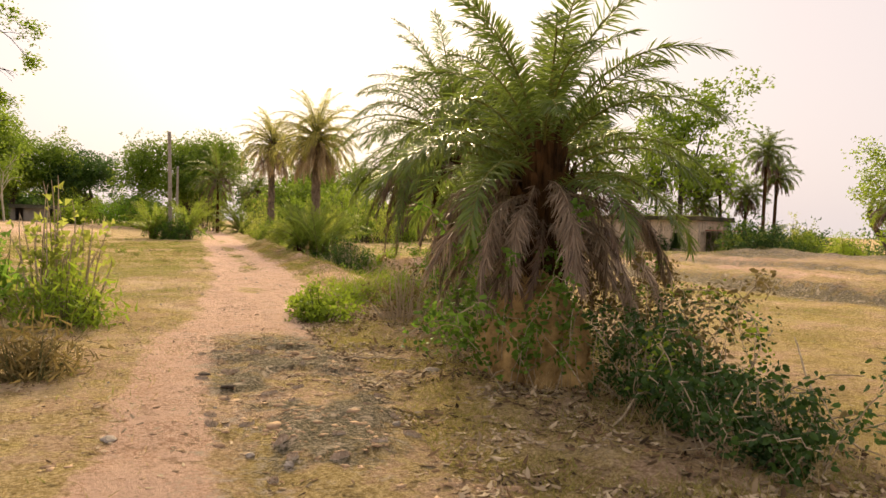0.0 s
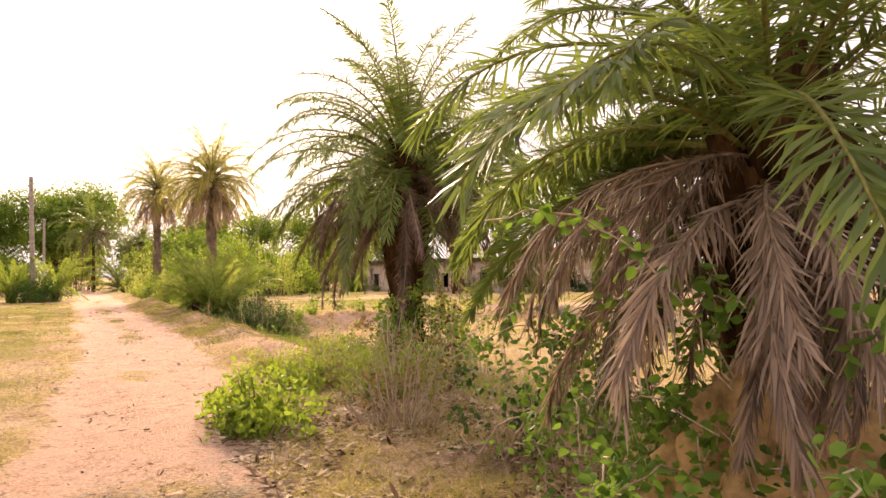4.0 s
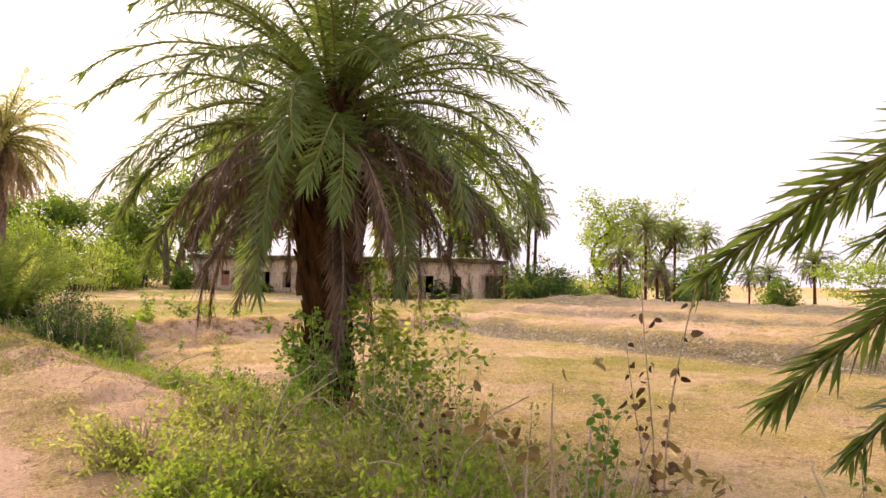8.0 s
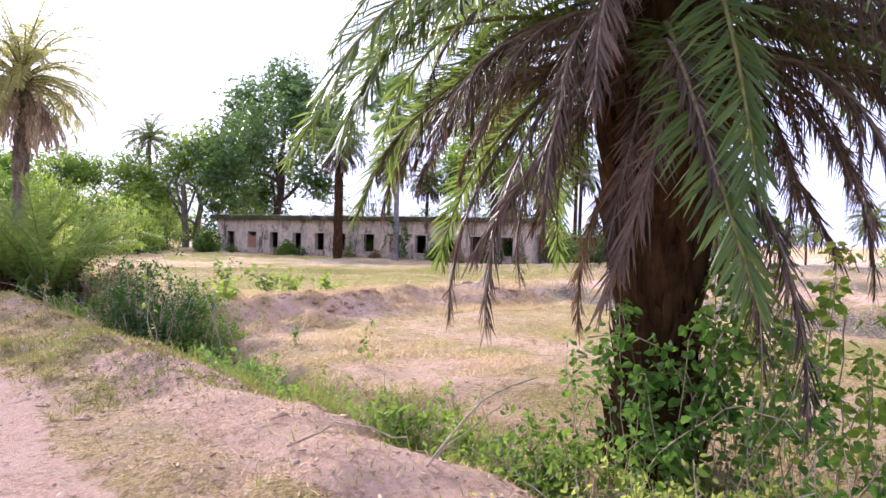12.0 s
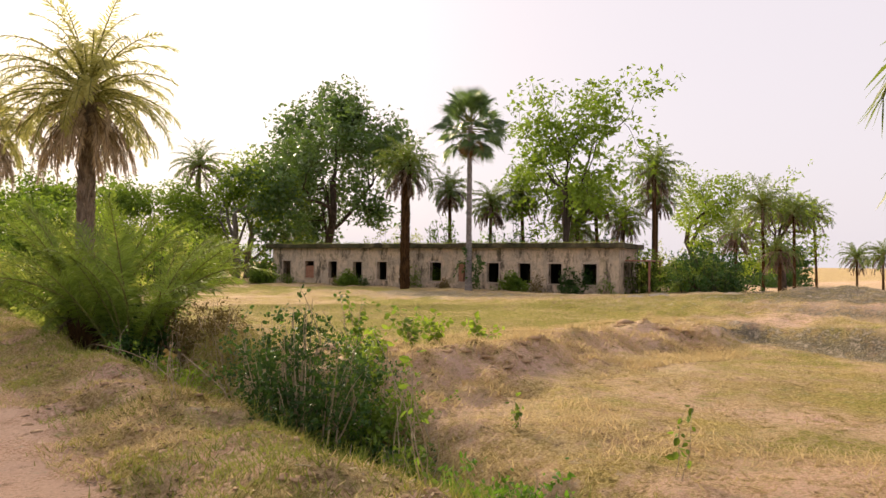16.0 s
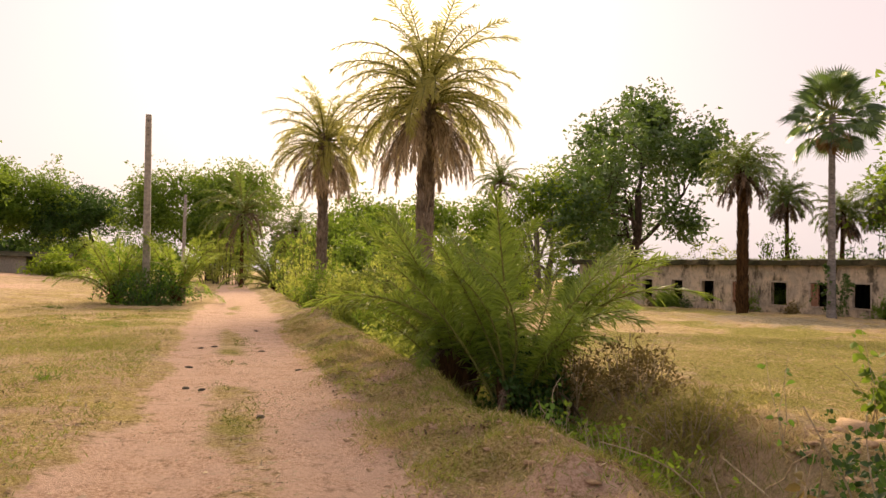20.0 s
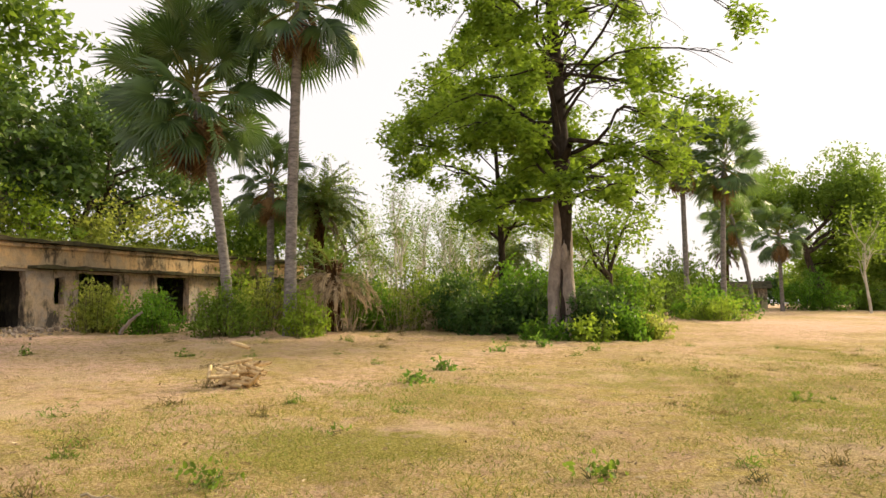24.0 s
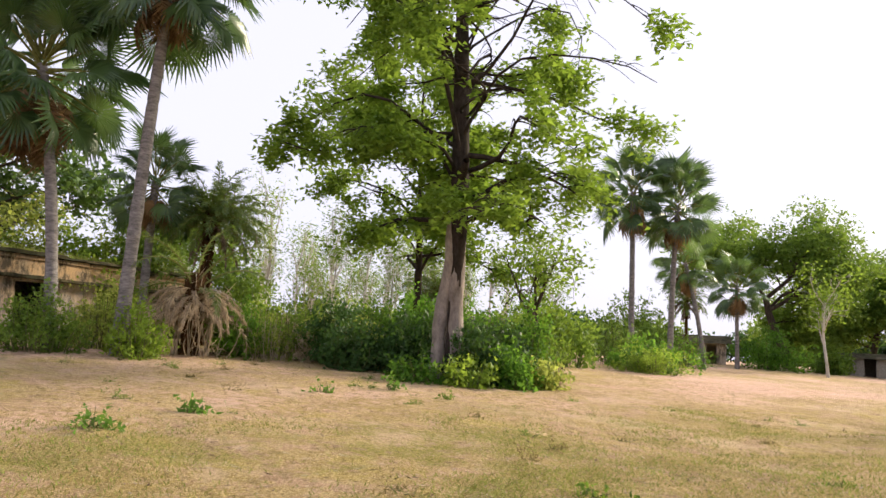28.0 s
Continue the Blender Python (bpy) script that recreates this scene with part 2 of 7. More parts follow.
M_RACHIS = plain_mat("frond_stalk", (0.10, 0.11, 0.03), (0.27, 0.26, 0.08), 20)
M_RACHIS_D = plain_mat("dead_frond_stalk", (0.11, 0.075, 0.05), (0.32, 0.245, 0.17), 20)
M_DTRUNK = bark_mat("date_palm_bark", (0.007, 0.005, 0.004), (0.15, 0.08, 0.032), 9, 0.25, 1.0)
M_FAN = leaf_mat("fan_palm_leaf", (0.014, 0.04, 0.016), (0.15, 0.24, 0.08), (0.30, 0.48, 0.08), 0.32, 0.33, 0.55)
M_FAN_D = leaf_mat("dry_fan_leaf", (0.09, 0.05, 0.022), (0.42, 0.27, 0.135), (0.42, 0.25, 0.1), 0.25, 0.8, 0.2)
M_PYTRUNK = bark_mat("fan_palm_bark", (0.10, 0.09, 0.085), (0.36, 0.33, 0.31), 5, 3.0, 0.7)
M_MANGO = leaf_mat("mango_leaves", (0.014, 0.04, 0.012), (0.10, 0.18, 0.04), (0.28, 0.44, 0.06), 0.32, 0.38, 0.5)
M_LIGHTLEAF = leaf_mat("light_green_leaves", (0.03, 0.075, 0.01), (0.27, 0.39, 0.05), (0.60, 0.78, 0.07), 0.46, 0.55, 0.15)
M_MIDLEAF = leaf_mat("mid_green_leaves", (0.014, 0.042, 0.008), (0.17, 0.27, 0.045), (0.44, 0.62, 0.06), 0.42, 0.55, 0.15)
M_YELLOWLEAF = leaf_mat("yellow_green_leaves", (0.055, 0.09, 0.018), (0.34, 0.39, 0.085), (0.70, 0.76, 0.14), 0.58, 0.55, 0.15)
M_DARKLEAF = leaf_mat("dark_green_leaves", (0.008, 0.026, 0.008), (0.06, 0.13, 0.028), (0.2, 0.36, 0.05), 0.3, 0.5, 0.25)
M_BRIGHT = leaf_mat("fresh_green_leaves", (0.012, 0.05, 0.006), (0.13, 0.28, 0.03), (0.34, 0.60, 0.05), 0.42, 0.55, 0.15)
M_DRYLEAF = leaf_mat("dry_creeper_leaves", (0.075, 0.058, 0.024), (0.32, 0.25, 0.10), (0.40, 0.29, 0.09), 0.32, 0.7, 0.2)
M_HEART = leaf_mat("creeper_leaves", (0.03, 0.085, 0.014), (0.17, 0.31, 0.05), (0.36, 0.60, 0.07), 0.42, 0.55, 0.18)
M_BARK = bark_mat("grey_bark", (0.09, 0.075, 0.06), (0.30, 0.26, 0.22), 5, 0.3, 0.8)
M_BARK_D = bark_mat("dark_bark", (0.035, 0.028, 0.022), (0.13, 0.10, 0.08), 5, 0.3, 0.8)
M_BARK_K = bark_mat("blackish_bark", (0.016, 0.013, 0.011), (0.085, 0.066, 0.055), 4, 0.5, 0.9)
M_BARK_L = bark_mat("pale_bark", (0.14, 0.11, 0.095), (0.48, 0.41, 0.36), 3.2, 0.5, 0.9)
M_BARK_W = bark_mat("white_eucalyptus_bark", (0.42, 0.38, 0.33), (0.74, 0.70, 0.64), 3, 0.4, 0.3)
M_BARK_P = bark_mat("weathered_palm_bark", (0.10, 0.075, 0.055), (0.40, 0.32, 0.25), 9, 0.4, 0.9)
M_STEM = plain_mat("dry_stems", (0.24, 0.18, 0.11), (0.56, 0.46, 0.32), 30)
M_STEM_G = plain_mat("green_stems", (0.07, 0.08, 0.03), (0.2, 0.19, 0.08), 30)
M_WALL_A = plaster_mat("pink_stained_plaster", (0.76, 0.61, 0.45), (0.55, 0.46, 0.36), (0.10, 0.085, 0.065), 0.9)
M_WALL_B = plaster_mat("ochre_stained_plaster", (0.68, 0.46, 0.25), (0.50, 0.39, 0.26), (0.055, 0.05, 0.04), 0.9)
M_WALL_C = plaster_mat("greyed_wall_plaster", (0.66, 0.51, 0.36), (0.50, 0.44, 0.38), (0.075, 0.07, 0.06), 0.9)
# near-black colour puts the rooms' shade into inner walls and floors
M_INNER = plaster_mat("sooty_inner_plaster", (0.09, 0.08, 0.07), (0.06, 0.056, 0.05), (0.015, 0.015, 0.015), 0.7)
M_INNER_L = plaster_mat("whitewashed_inner_plaster", (0.46, 0.47, 0.48), (0.36, 0.36, 0.36), (0.06, 0.06, 0.06), 0.6)
M_SLAB = plaster_mat("mossy_roof_slab", (0.115, 0.095, 0.06), (0.075, 0.075, 0.04), (0.03, 0.03, 0.02), 0.8)
M_TRIM = plain_mat("worn_window_plaster", (0.34, 0.28, 0.22), (0.60, 0.50, 0.40), 6)
M_CONC = plain_mat("weathered_concrete", (0.20, 0.18, 0.155), (0.42, 0.38, 0.33), 8)
M_MOUND = plain_mat("ochre_earth_mound", (0.16, 0.10, 0.04), (0.60, 0.40, 0.17), 5, strength=1.0)
M_STONE = plain_mat("field_stone", (0.20, 0.17, 0.14), (0.46, 0.40, 0.33), 7)
M_RUBBLE = island_mat("brick_rubble", (0.16, 0.12, 0.09), (0.46, 0.38, 0.30))
M_DUNG = plain_mat("dry_dung", (0.025, 0.02, 0.015), (0.08, 0.06, 0.045), 20)
M_WOOD = plain_mat("split_firewood", (0.36, 0.24, 0.11), (0.74, 0.58, 0.34), 14)
M_STRAW = leaf_mat("straw_blades", (0.36, 0.26, 0.11), (0.64, 0.50, 0.28), (0.75, 0.60, 0.34), 0.5, 0.8, 0.1)
M_GRASSY = leaf_mat("green_grass_blades", (0.13, 0.16, 0.025), (0.40, 0.42, 0.10), (0.4, 0.42, 0.08), 0.35, 0.6)
M_GRASSD = leaf_mat("turf_blades", (0.05, 0.065, 0.012), (0.27, 0.28, 0.06), (0.38, 0.42, 0.07), 0.3, 0.7, 0.1)
M_LITTER = island_mat("leaf_litter", (0.10, 0.06, 0.03), (0.58, 0.46, 0.30))
M_LITTER_D = island_mat("brown_leaf_litter", (0.04, 0.026, 0.014), (0.24, 0.15, 0.08))
M_MAT = leaf_mat("matted_turf", (0.13, 0.12, 0.03), (0.40, 0.35, 0.11), (0.56, 0.5, 0.15), 0.45, 0.8, 0.1)
M_CLOD = plain_mat("earth_clods", (0.28, 0.18, 0.10), (0.52, 0.36, 0.23), 30)
M_CRUST = plain_mat("brown_hard_crust", (0.20, 0.15, 0.10), (0.52, 0.40, 0.29), 14, strength=1.0)
M_CRUST_E = plain_mat("pale_crust_edge", (0.28, 0.23, 0.17), (0.62, 0.52, 0.40), 16, strength=0.8)
M_TILE = plain_mat("clay_tile_roof", (0.22, 0.10, 0.06), (0.40, 0.22, 0.15), 6)


# ---- mesh helpers ----
def mesh_of(name, verts, faces, smooth=False):
    me = bpy.data.meshes.new(name)
    verts = np.asarray(verts, dtype=np.float32).reshape(-1, 3)
    if isinstance(faces, np.ndarray):
        n, k = faces.shape
        me.vertices.add(len(verts))
        me.vertices.foreach_set("co", verts.ravel())
        me.loops.add(n * k)
        me.loops.foreach_set("vertex_index", faces.astype(np.int32).ravel())
        me.polygons.add(n)
        me.polygons.foreach_set("loop_start", np.arange(0, n * k, k, dtype=np.int32))
        me.update(calc_edges=True)
    else:
        me.from_pydata([tuple(float(c) for c in v) for v in verts], [], faces)
        me.update()
    if smooth:
        me.polygons.foreach_set("use_smooth", np.ones(len(me.polygons), dtype=bool))
    return me


def part(name, data, material, parent=None, label="", m=None):
    """Links a mesh (or a bmesh) as one object under a thing or a part."""
    if isinstance(data, bmesh.types.BMesh):
        me = bpy.data.meshes.new(name)
        data.to_mesh(me)
        data.free()
        data = me
    if material and not data.materials:
        data.materials.append(material)
    ob = new(name, data)
    if parent:
        ob.parent = parent
    if m is not None:
        ob.matrix_basis = m
    if label:
        ob["label"] = label
    return ob


def thing(name, m, label, category, group="", kind=""):
    ob = new(name)
    ob.empty_display_size = 0.3
    ob.matrix_basis = m
    return tagged(ob, label, category, group, kind)


def box_bm(parts, bevel=0.0):
    """One bmesh of boxes: (cx, cy, cz, sx, sy, sz) each."""
    bm = bmesh.new()
    for cx, cy, cz, sx, sy, sz in parts:
        bmesh.ops.create_cube(bm, size=1.0, matrix=Matrix.Translation((cx, cy, cz)) @ Matrix.Diagonal((sx, sy, sz, 1)))
    if bevel:
        bmesh.ops.bevel(bm, geom=list(bm.edges), offset=bevel, segments=2, affect="EDGES", clamp_overlap=True)
    return bm


def tube(points, radii, sides=7):
    """Vertices and quads of a round tube along points."""
    pts = np.asarray(points, float)
    n = len(pts)
    tan = np.gradient(pts, axis=0)
    tan /= np.linalg.norm(tan, axis=1)[:, None] + 1e-9
    ref = np.array([0.0, 0.0, 1.0]) if abs(tan[0][2]) < 0.9 else np.array([1.0, 0.0, 0.0])
    u = np.cross(tan, ref)
    u /= np.linalg.norm(u, axis=1)[:, None] + 1e-9
    w = np.cross(tan, u)
    a = np.linspace(0, 2 * np.pi, sides, endpoint=False)
    ring = u[:, None, :] * np.cos(a)[None, :, None] + w[:, None, :] * np.sin(a)[None, :, None]
    v = (pts[:, None, :] + ring * np.asarray(radii, float)[:, None, None]).reshape(-1, 3)
    i = np.arange(n - 1)[:, None] * sides
    j = np.arange(sides)[None, :]
    k = (j + 1) % sides
    f = np.stack([i + j, i + k, i + sides + k, i + sides + j], -1).reshape(-1, 4)
    return v, f


def joined(pieces):
    vs, fs, o = [], [], 0
    for v, f in pieces:
        vs.append(v)
        fs.append(f + o)
        o += len(v)
    return np.concatenate(vs), np.concatenate(fs)


def unit(a):
    return a / (np.linalg.norm(a, axis=-1, keepdims=True) + 1e-9)


def leaves(pos, way, side, length, width, belly=0.4):
    """Pointed leaves with rounded shoulders, folded a little along the midrib."""
    n = len(pos)
    length, width = np.broadcast_to(length, n)[:, None], np.broadcast_to(width, n)[:, None]
    up = np.cross(way, side) * width * 0.35
    low, high = way * length * belly * 0.55, way * length * (0.3 + 0.8 * belly)
    v = np.stack([pos, pos + low + side * width * 0.85 + up, pos + high + side * width * 0.8 + up, pos + way * length, pos + high - side * width * 0.8 + up, pos + low - side * width * 0.85 + up], 1)
    f = np.arange(n)[:, None, None] * 6 + np.array([[0, 1, 2, 3], [0, 3, 4, 5]])[None]
    return v.reshape(-1, 3), f.reshape(-1, 4)


def straps(pos, way, side, length, width, droop):
    """Leaflets as narrow straps that bend over towards their tips."""
    n = len(pos)
    length, width = np.broadcast_to(length, n)[:, None], np.broadcast_to(width, n)[:, None]
    sag = np.array([0, 0, -1.0]) * length * np.broadcast_to(droop, n)[:, None]
    mid, tip = pos + way * length * 0.55 + sag * 0.2, pos + way * length * 0.97 + sag
    v = np.stack([pos - side * width * 0.45, pos + side * width * 0.45, mid - side * width, mid + side * width, tip - side * width * 0.12, tip + side * width * 0.12], 1)
    f = np.arange(n)[:, None, None] * 6 + np.array([[0, 1, 3, 2], [2, 3, 5, 4]])[None]
    return v.reshape(-1, 3), f.reshape(-1, 4)


def far_leaves(pos, way, side, length, width):
    """Three-cornered leaves for crowns that stay far off."""
    n = len(pos)
    length, width = np.broadcast_to(length, n)[:, None], np.broadcast_to(width, n)[:, None]
    v = np.stack([pos + side * width, pos + way * length, pos - side * width], 1)
    return v.reshape(-1, 3), np.arange(3 * n).reshape(n, 3)


def value_noise(x, y, scale, seed=0):
    """Smooth noise from -1 to 1."""
    x, y = np.asarray(x) / scale + 137.3 * seed, np.asarray(y) / scale - 71.9 * seed
    xi, yi = np.floor(x), np.floor(y)
    fx, fy = x - xi, y - yi
    fx, fy = fx * fx * (3 - 2 * fx), fy * fy * (3 - 2 * fy)

    def h(a, b):
        s = np.sin(a * 127.1 + b * 311.7 + seed * 17.0) * 43758.5453
        return s - np.floor(s)
    return 2 * ((h(xi, yi) * (1 - fx) + h(xi + 1, yi) * fx) * (1 - fy) + (h(xi, yi + 1) * (1 - fx) + h(xi + 1, yi + 1) * fx) * fy) - 1


def smooth(x, a, b):
    t = np.clip((np.asarray(x, float) - a) / (b - a), 0, 1)
    return t * t * (3 - 2 * t)


# ---- the lie of the land ----
def road_mid(y):
    return 0.95 + 0.9 * smooth(y, 10, 26) + 0.1 * np.sin(y * 0.13)


def road_half(y):
    return 1.25 + 0.12 * np.sin(np.asarray(y) * 0.31)


def edge_noise(x, y):
    return 0.22 * value_noise(x, y, 1.3, 3) + 0.12 * value_noise(x, y, 0.45, 4)


def land(x, y):
    """Height of the ground."""
    x, y = np.asarray(x, float), np.asarray(y, float)
    z = np.clip(0.041 * (-x - 5.0), 0, 1.05)
    e = edge_noise(x, y)
    # right of the road: verge bank, ditch, fields in steps
    far = smooth(y, 60, 90)
    r = x - 3.9 - e
    crest = 0.27 * np.exp(-((x - 3.95 - 0.9 * e) / 0.48) ** 2) * smooth(y, 14, 20) * (1 - far)
    crest = crest * np.clip(0.75 + 0.75 * value_noise(x, y, 1.9, 9), 0.12, 1.4)
    field = -0.34 + 0.04 * value_noise(x, y, 3.0, 5)
    bund_y = 27.0 + 0.5 * np.sin(x * 0.55) + 0.5 * value_noise(x, y, 4.0, 6)
    bund_x = 18.0 + 0.6 * value_noise(x, y, 3.5, 16)
    lift = np.maximum(smooth(y, bund_y - 1.1, bund_y + 0.8) * smooth(x, 5.9, 6.7), 1.25 * smooth(x, bund_x - 0.3, bund_x + 0.35) * smooth(y, -60, -20))
    rim = np.exp(-((y - bund_y - 0.5) / 0.45) ** 2) * smooth(x, 6.2, 7.0) * smooth(x, 19, 17)
    q = y - 37.0 + 0.5 * (x - 12)
    field = field + 0.38 * lift + 0.10 * rim + 0.16 * np.exp(-(q / 0.6) ** 2) * smooth(x, 8, 10) - 0.42 * smooth(y, 34, 46) * smooth(x, 8, 20)
    field = field + 0.14 * rim * value_noise(x, y, 0.8, 17) + 0.08 * lift * (1 - lift) * 4 * value_noise(x, y, 0.5, 18)
    field = field + 0.28 * smooth(x + 0.35 * (y - 22), 23.2, 24.2) * smooth(y, 34, 28) + 0.25 * np.exp(-((x + 0.5 * (y - 22) - 32) / 1.2) ** 2) * smooth(y, 36, 30)
    field = field - 2.6 * smooth(x, 30, 120)
    z = z + smooth(r, 0.0, 1.9) * field + crest
    ditch_x = 5.55 + 0.25 * np.sin(y * 0.35)
    depth = 0.66 * smooth(y, 15, 21) * (1 - smooth(y, 36, 44)) * (1 - 0.85 * np.exp(-((y - 33.2) / 1.6) ** 2)) + 0.10
    z = z - depth * np.exp(-((x - ditch_x) / 0.62) ** 2) * (1 - far)
    # two wheel tracks, and lumps everywhere
    d = x - road_mid(y)
    on = smooth(np.abs(d), road_half(y) + 0.35, road_half(y) - 0.1)
    z = z - on * (0.035 + 0.03 * np.exp(-((np.abs(d) - 0.7) / 0.28) ** 2))
    rough = smooth(x, 2.6, 3.2) * smooth(y, 12, 16) * smooth(y, 48, 42) * smooth(x, 8, 6) + np.exp(-((y - bund_y) / 1.2) ** 2) * smooth(x, 6, 7) * smooth(x, 20, 18)
    z = z + rough * (0.045 + 0.05 * smooth(y, 20, 24)) * value_noise(x, y, 0.42, 46) + rough * (0.05 * value_noise(x, y, 0.24, 47) * smooth(y, 19, 22) + 0.05 * np.clip(value_noise(x, y, 0.8, 48), 0, 1))
    lump = 0.034 * value_noise(x, y, 0.9, 7) + 0.022 * value_noise(x, y, 0.37, 8) + 0.06 * value_noise(x, y, 1.7, 10) * smooth(x, 2.8, 4.0)
    z = z + lump * (1 - 0.45 * on)
    worn = np.exp(-(((x - 0.9) / 0.9) ** 4) - ((y - 6.7) / 3.1) ** 4)
    z = z + worn * (0.05 * smooth(value_noise(x, y, 0.7, 12) + 0.4 * value_noise(x, y, 0.22, 14), -0.05, 0.15) + 0.02 * value_noise(x, y, 0.16, 15))
    side = smooth(x, 1.5, 2.2) * smooth(x, 5.0, 4.0) * smooth(y, 13, 11) * smooth(y, 1.5, 2.5)
    z = z + side * (0.03 * value_noise(x, y, 0.3, 19) + 0.02 * value_noise(x, y, 0.15, 20))
    # low island of turf between the tracks, broken crust near the start
    z = z + 0.05 * np.exp(-((x - 0.75) / 0.3) ** 2 - ((y - 16.2) / 1.6) ** 2)
    return z


def land_z(x, y):
    return float(land(np.array([x]), np.array([y]))[0])


def steps(stops):
    out = []
    for a, b, s in stops:
        out.append(np.arange(a, b, s))
    return np.concatenate(out)


def build_ground():
    gx = steps([(-2400, -400, 200), (-400, -120, 20), (-120, -36, 3), (-36, -7, 0.5), (-7, -2.4, 0.12), (-2.4, 5.6, 0.07), (5.6, 9, 0.12), (9, 26, 0.35), (26, 60, 1.0), (60, 140, 4), (140, 420, 20), (420, 2500, 200)])
    gy = steps([(-2400, -300, 200), (-300, -40, 20), (-40, -3, 2.0), (-3, 2, 0.2), (2, 12, 0.075), (12, 42, 0.13), (42, 64, 0.4), (64, 140, 2), (140, 420, 20), (420, 2500, 200)])
    X, Y = np.meshgrid(gx, gy)
    Z = land(X, Y)
    nx, ny = len(gx), len(gy)
    i = np.arange(ny - 1)[:, None] * nx + np.arange(nx - 1)[None, :]
    f = np.stack([i, i + 1, i + nx + 1, i + nx], -1).reshape(-1, 4)
    me = mesh_of("ground", np.stack([X, Y, Z], -1).reshape(-1, 3), f, True)
    x, y = X.ravel(), Y.ravel()
    e = edge_noise(x, y)
    d = np.abs(x - road_mid(y) + e)
    turf = np.exp(-((x - road_mid(y) + 0.15) / 0.32) ** 2) * smooth(value_noise(x, y, 1.6, 21), -0.1, 0.5) * smooth(y, 13, 16)
    bare = smooth(d, road_half(y) + 0.2, road_half(y) - 0.3) * (1 - 0.85 * turf)
    rut = smooth(np.abs(x + 0.33 - 0.02 * y + 0.5 * e), 0.55, 0.25)
    lit = smooth(y, 11.0, 8.5)
    bare = bare * (1 - lit) + lit * np.maximum(0.95 * rut, 0.5 * bare * smooth(value_noise(x, y, 0.9, 24), -0.2, 0.6) * smooth(x, 2.2, 1.4))
    bare = np.maximum(bare, (0.52 + 0.4 * value_noise(x, y, 5.0, 22) + 0.2 * value_noise(x, y, 1.3, 29)) * smooth(x, -5, -12))
    bare = np.maximum(bare, (0.38 - 0.16 * smooth(y, 20, 25)) * smooth(x, 2.0, 3.2) * smooth(x, 5.0, 4.2) * smooth(value_noise(x, y, 1.6, 23), -0.4, 0.5))
    bund_y = 27.0 + 0.5 * np.sin(x * 0.55) + 0.5 * value_noise(x, y, 4.0, 6)
    bare = np.maximum(bare, 0.6 * smooth(x, 6.0, 7.0) * smooth(x, 13, 10) * smooth(y, 17, 20) * smooth(y, 27, 25) * smooth(value_noise(x, y, 1.7, 55), -0.6, 0.3))
    bare = np.maximum(bare, 0.62 * np.exp(-((y - bund_y) / 0.8) ** 2) * smooth(x, 6, 8))
    bare = np.maximum(bare, 1.0 * smooth(x, 34, 55) * smooth(y, 110, 80))
    bare = np.maximum(bare, 0.85 * smooth(x, 17.4, 18.6) * smooth(y, 30, 26) * (0.6 + 0.5 * value_noise(x, y, 3.0, 27)))
    bare = np.maximum(bare, 0.9 * smooth(x, 3.0, 3.6) * smooth(x, 5.0, 4.3) * smooth(y, 25, 20) * smooth(y, 12, 15))
    bare = np.maximum(bare, 0.8 * smooth(x, 2.9, 3.4) * smooth(x, 4.6, 4.0) * smooth(y, 21, 23) * smooth(y, 38, 34) * smooth(value_noise(x, y, 1.0, 87) + 0.4 * value_noise(x, y, 0.4, 88), -0.25, 0.2))
    green = (0.24 + 0.56 * smooth(x, -14, -3) * smooth(y, 56, 40)) * smooth(value_noise(x, y, 2.3, 25) + 0.5 * value_noise(x, y, 0.7, 26), -0.5, 0.7) * smooth(x, 0.5, -0.6) * smooth(y, 60, 40) * smooth(y, 10, 16)
    green = np.maximum(green, 0.95 * np.exp(-((x - 5.4) / 0.8) ** 2) * smooth(y, 9, 14))
    green = np.maximum(green, 0.62 * smooth(y, 28, 30) * smooth(y, 40, 34) * smooth(x, 7, 9) * smooth(x, 40, 30))
    green = np.maximum(green, 0.45 * smooth(x, 2.6, 3.2) * smooth(x, 5.2, 4.4) * smooth(value_noise(x, y, 1.1, 28) + 0.5 * value_noise(x, y, 0.4, 30), -0.4, 0.4) * smooth(y, 19, 21))
    green = np.maximum(green, 0.8 * smooth(value_noise(x, y, 3.2, 53) + 0.4 * value_noise(x, y, 0.9, 54), -0.2, 0.5) * smooth(x, 9, 13) * smooth(x, 34, 26) * smooth(y, 12, 17) * (1 - 0.8 * smooth(x, 18, 19) * smooth(y, 30, 26)))
    green = np.maximum(green, (0.3 + 0.3 * smooth(y, 26, 29) + 0.3 * value_noise(x, y, 1.5, 66) + 0.25 * value_noise(x, y, 0.5, 67)) * smooth(x, 6.3, 7.5) * smooth(x, 25, 19) * smooth(y, 7, 11) * smooth(y, 44, 36) * (1 - np.exp(-((y - bund_y) / 1.0) ** 2)))
    green = np.maximum(green, 0.62 * turf * smooth(d, 0.9, 0.3) * smooth(value_noise(x, y, 0.5, 56), -0.5, 0.4))
    # beyond x 45 the olive zone dulls the ground as haze would
    green = np.maximum(green * smooth(np.hypot(x, y - 25), 160, 80), 0.42 * smooth(x, 45, 75) * smooth(y, 110, 80))
    crust = np.exp(-(((x - 0.9) / 0.85) ** 4) - ((y - 6.7) / 3.0) ** 4) * np.clip(0.72 + 0.6 * value_noise(x, y, 0.7, 12) + 0.35 * value_noise(x, y, 0.25, 13), 0, 1)
    bund_x = 18.0 + 0.6 * value_noise(x, y, 3.5, 16)
